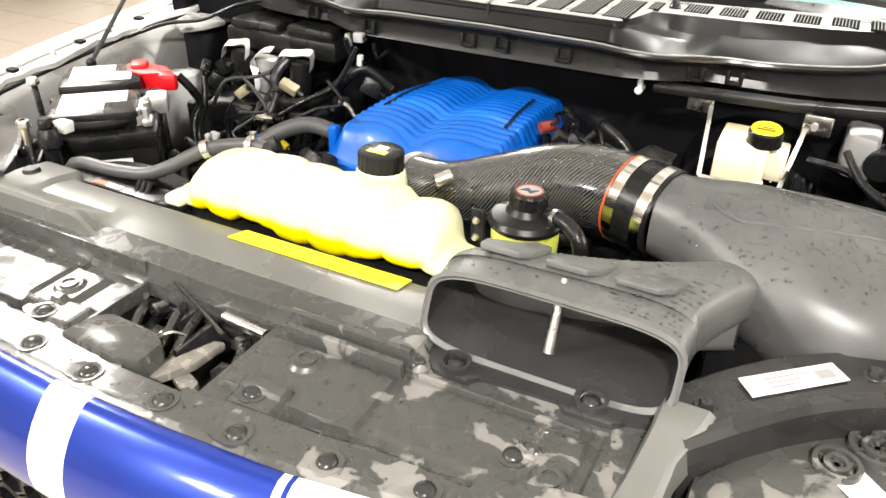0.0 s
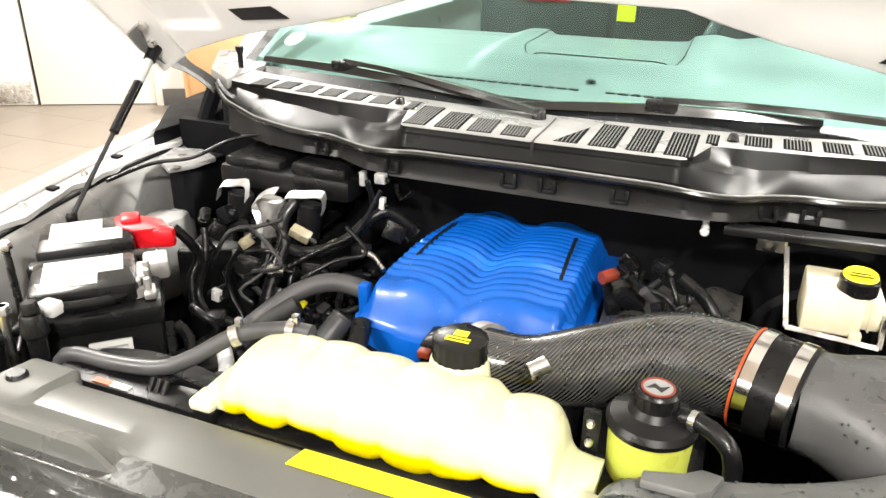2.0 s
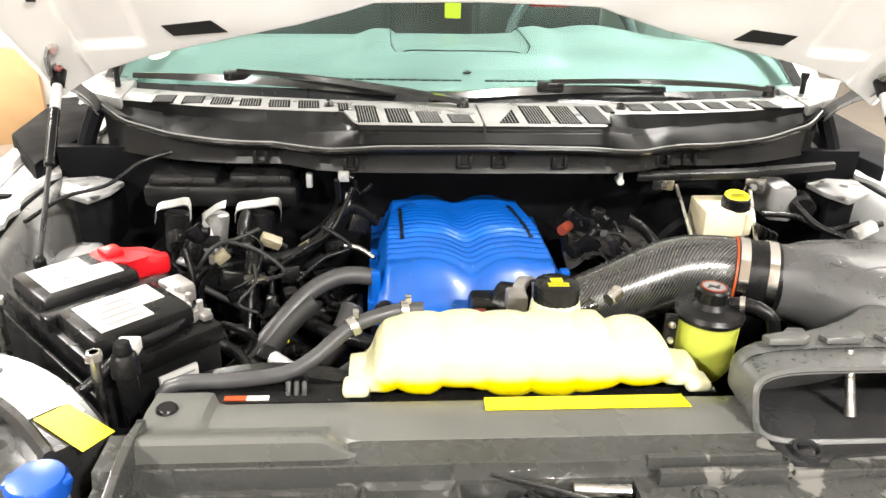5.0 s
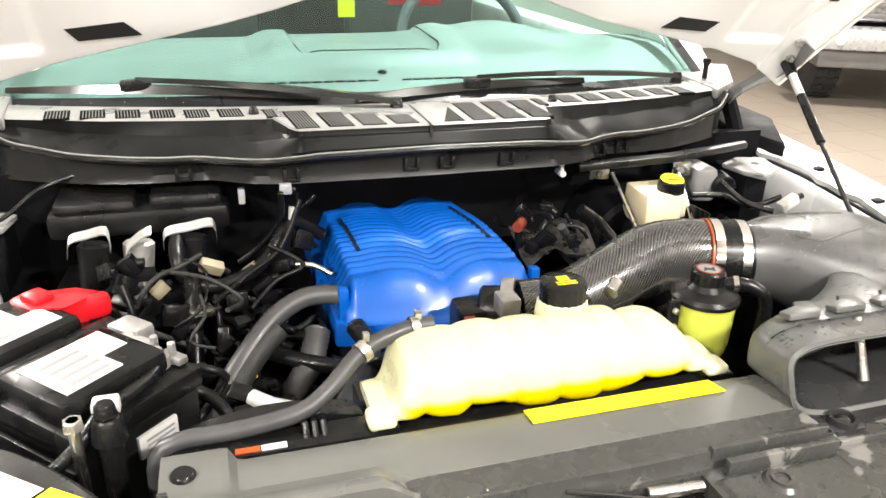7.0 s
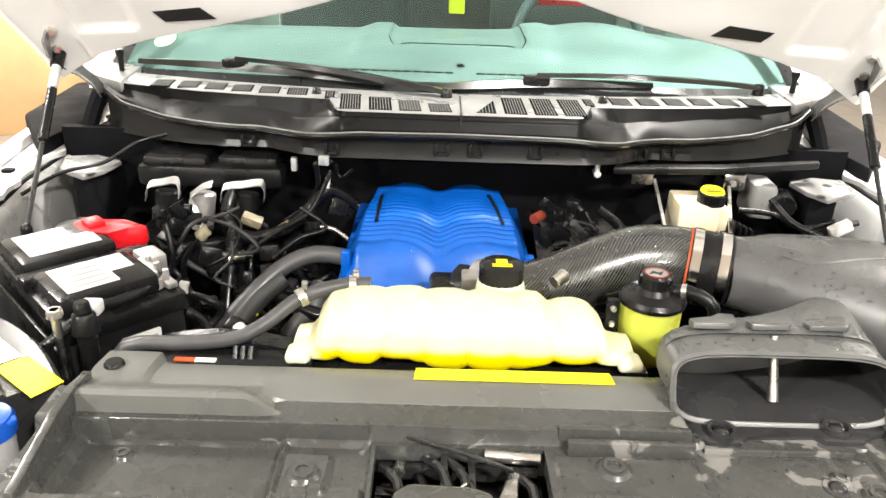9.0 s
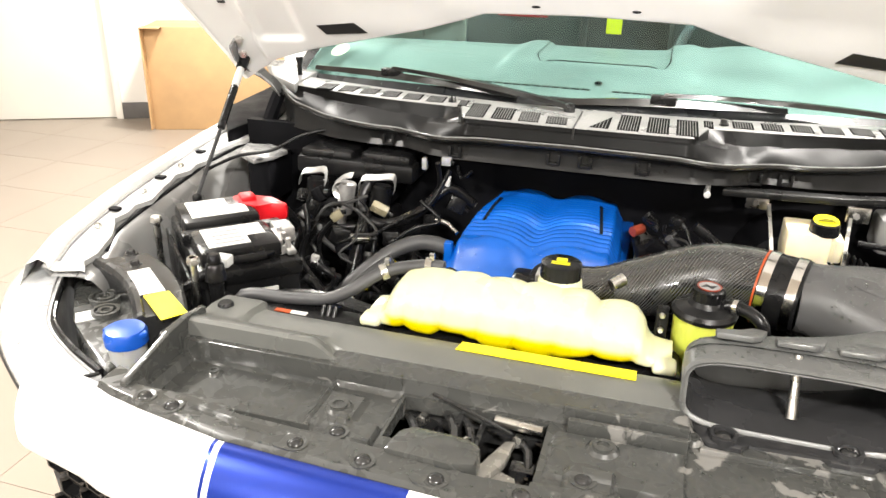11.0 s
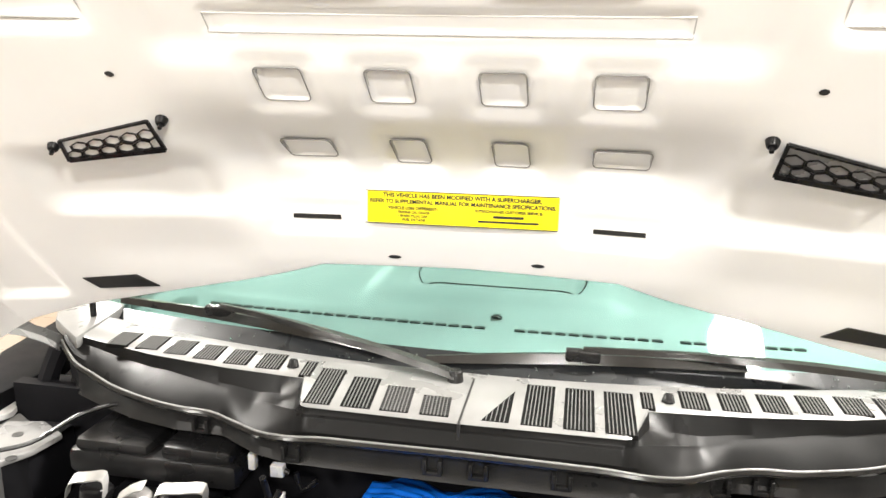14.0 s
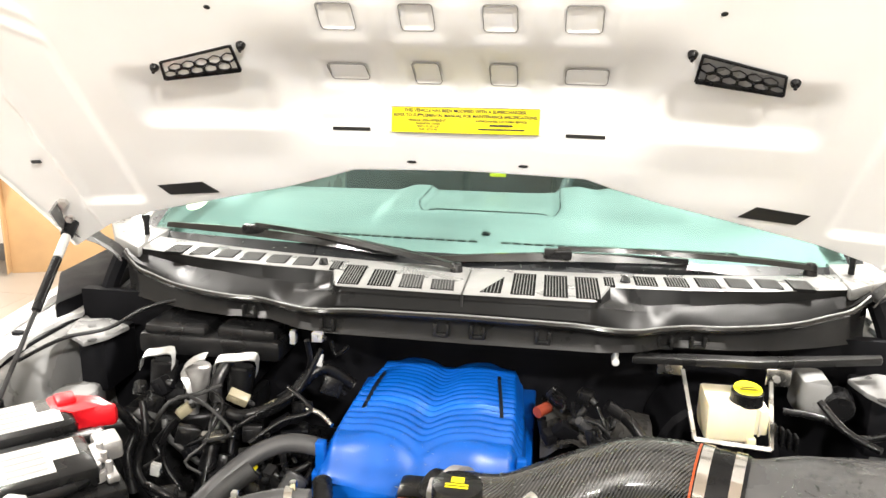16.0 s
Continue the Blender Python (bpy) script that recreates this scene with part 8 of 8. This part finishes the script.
# the pickup parked behind
pk = thing("parked_pickup", (7.2, 6.2, 0), "silver pickup parked behind with a chunky tyre", "pickup")
bm = bm_new()
n = 56
rings = []
for x, r in ((0.0, 0.22), (0.0, 0.36), (0.03, 0.42), (0.25, 0.42), (0.28, 0.36), (0.28, 0.22)):
    rings.append([V(6.22 + x, 6.05 + r * math.cos(2 * math.pi * j / n), 0.42 + r * math.sin(2 * math.pi * j / n)) for j in range(n)])
loft(bm, rings)
tyre = part("tyre", bm, TYRE, pk, "chunky black tyre")
for j in range(28):
    for k in range(4):
        bm = bm_new()
        m = Matrix.Translation((6.36, 6.05, 0.42)) @ Matrix.Rotation(2 * math.pi * j / 28, 4, "X")
        box(bm, (-0.13 + 0.066 * k, -0.028 + 0.016 * (k % 2), 0.415), (-0.075 + 0.066 * k, 0.022 + 0.016 * (k % 2), 0.432), 0, m)
        part("tread_block", bm, TYRE, tyre)
bm = bm_new()
box(bm, (6.02, 5.22, 0.60), (8.3, 5.55, 0.82), 0.05)
bumper = part("bumper", bm, GREY_METAL, pk, "silver front bumper")
bm = bm_new()
cyl(bm, (6.28, 5.222, 0.70), (6.28, 5.205, 0.70), 0.05, 0.04, 20)
part("fog_lamp", bm, LENS, bumper, "round fog lamp")
bm = bm_new()
box(bm, (6.12, 5.30, 0.42), (8.2, 5.60, 0.60), 0.03)
part("valance", bm, SKIRT, pk, "dark lower valance")
bm = bm_new()
box(bm, (6.10, 5.5, 0.85), (8.3, 8.6, 1.35), 0.08)
part("body", bm, GREY_METAL, pk, "silver body")
bm = bm_new()
box(bm, (6.55, 5.7, 0.40), (8.0, 8.5, 0.9), 0.03)
part("underbody", bm, DARK, pk, "dark underbody")
for k in range(3):
    bm = bm_new()
    box(bm, (6.35, 5.44, 0.90 + 0.10 * k), (8.1, 5.51, 0.95 + 0.10 * k), 0.01)
    part("grille_bar", bm, SKIRT, pk, "dark grille bar")
pk.matrix_basis = Matrix.Translation((6.10, 5.62, 0)) @ Matrix.Rotation(radians(-27), 4, "Z") @ Matrix.Translation((-6.36, -6.05, 0)) @ pk.matrix_basis

# water drops ---------------------------------------------------------------------
rnd = random.Random(7)


def drops(name, spots, label):
    bm = bm_new()
    for p, nrm, r in spots:
        m = Matrix.Translation(p) @ Vector(nrm).to_track_quat("Z", "Y").to_matrix().to_4x4() @ Matrix.Diagonal((1, rnd.uniform(0.8, 1.3), 0.5, 1))
        bmesh.ops.create_icosphere(bm, subdivisions=1, radius=r, matrix=m)
    single(name, bm, WATER, label, "water drops", kind="stuff", sharp=180)


spots = []
while len(spots) < 900:
    x, y = rnd.uniform(0.44, 0.72), rnd.uniform(-0.47, -0.21)
    z, zx, zy = air_top(x, y), air_top(x + 0.004, y), air_top(x, y + 0.004)
    if None in (z, zx, zy):
        continue
    spots.append((V(x, y, z), V(-(zx - z) / 0.004, -(zy - z) / 0.004, 1).normalized(), rnd.choice((0.0007, 0.0009, 0.0012, 0.002))))
drops("water_drops", spots, "small water drops on the air box lid")
spots = []
rows = dense(SN, 5)
while len(spots) < 620:
    q = sn_ring(rows[rnd.randrange(3, 22)], 0.0)
    k = rnd.randrange(6, 27)
    p = q[k].lerp(q[k + 1], rnd.random())
    spots.append((p, V(0, 0, 1), rnd.choice((0.0008, 0.001, 0.0014, 0.0022))))
drops("water_drops", spots, "small water drops on the snorkel top")
spots = []
while len(spots) < 420:
    u, v = rnd.uniform(0.12, 0.88), rnd.uniform(0.03, 0.3) if rnd.random() < 0.75 else rnd.uniform(0.3, 0.9)
    spots.append((sc_point(u, v), V(0, -0.6 if v < 0.1 else 0, 1).normalized(), rnd.choice((0.0007, 0.0009, 0.0012, 0.0016))))
drops("water_drops", spots, "fine water drops on the blue housing")
spots = []
while len(spots) < 420:
    x = rnd.uniform(-0.43, 0.49)
    y = lerp(table(FRONT, x) + 0.006, -0.69, rnd.random() ** 1.5)
    if HOLE[0] - 0.01 < x < HOLE[1] + 0.01 and y > HOLE[2] - 0.01:
        continue
    spots.append((V(x, y, cover_z(x, y)), V(0, 0, 1), rnd.choice((0.0007, 0.001, 0.0013, 0.002))))
drops("water_drops", spots, "water drops on the radiator cover")
spots = []
path = spline(PIPE, 0.005)
while len(spots) < 420:
    i = rnd.randrange(2, len(path) - 2)
    f = i / len(path)
    r = 0.044 + 0.013 * sm(0.1, 0.75, f)
    t = (path[i + 1] - path[i - 1]).normalized()
    sd = t.cross(V(0, 0, 1)).normalized()
    up = sd.cross(t)
    a = rnd.uniform(-1.3, 1.3)
    nn = up * math.cos(a) + sd * math.sin(a)
    spots.append((path[i] + nn * r, nn, rnd.choice((0.001, 0.0014, 0.002))))
drops("water_drops", spots, "small water drops on the carbon pipe")
spots = []
while len(spots) < 200:
    x, v = rnd.uniform(-0.74, 0.74), rnd.random() ** 2 * 0.06
    spots.append((glass_point(x / 1.6 + 0.5, v, 0.002), V(0, -0.5, 0.85), rnd.choice((0.001, 0.0015, 0.0022))))
drops("water_drops", spots, "water drops along the foot of the windshield")
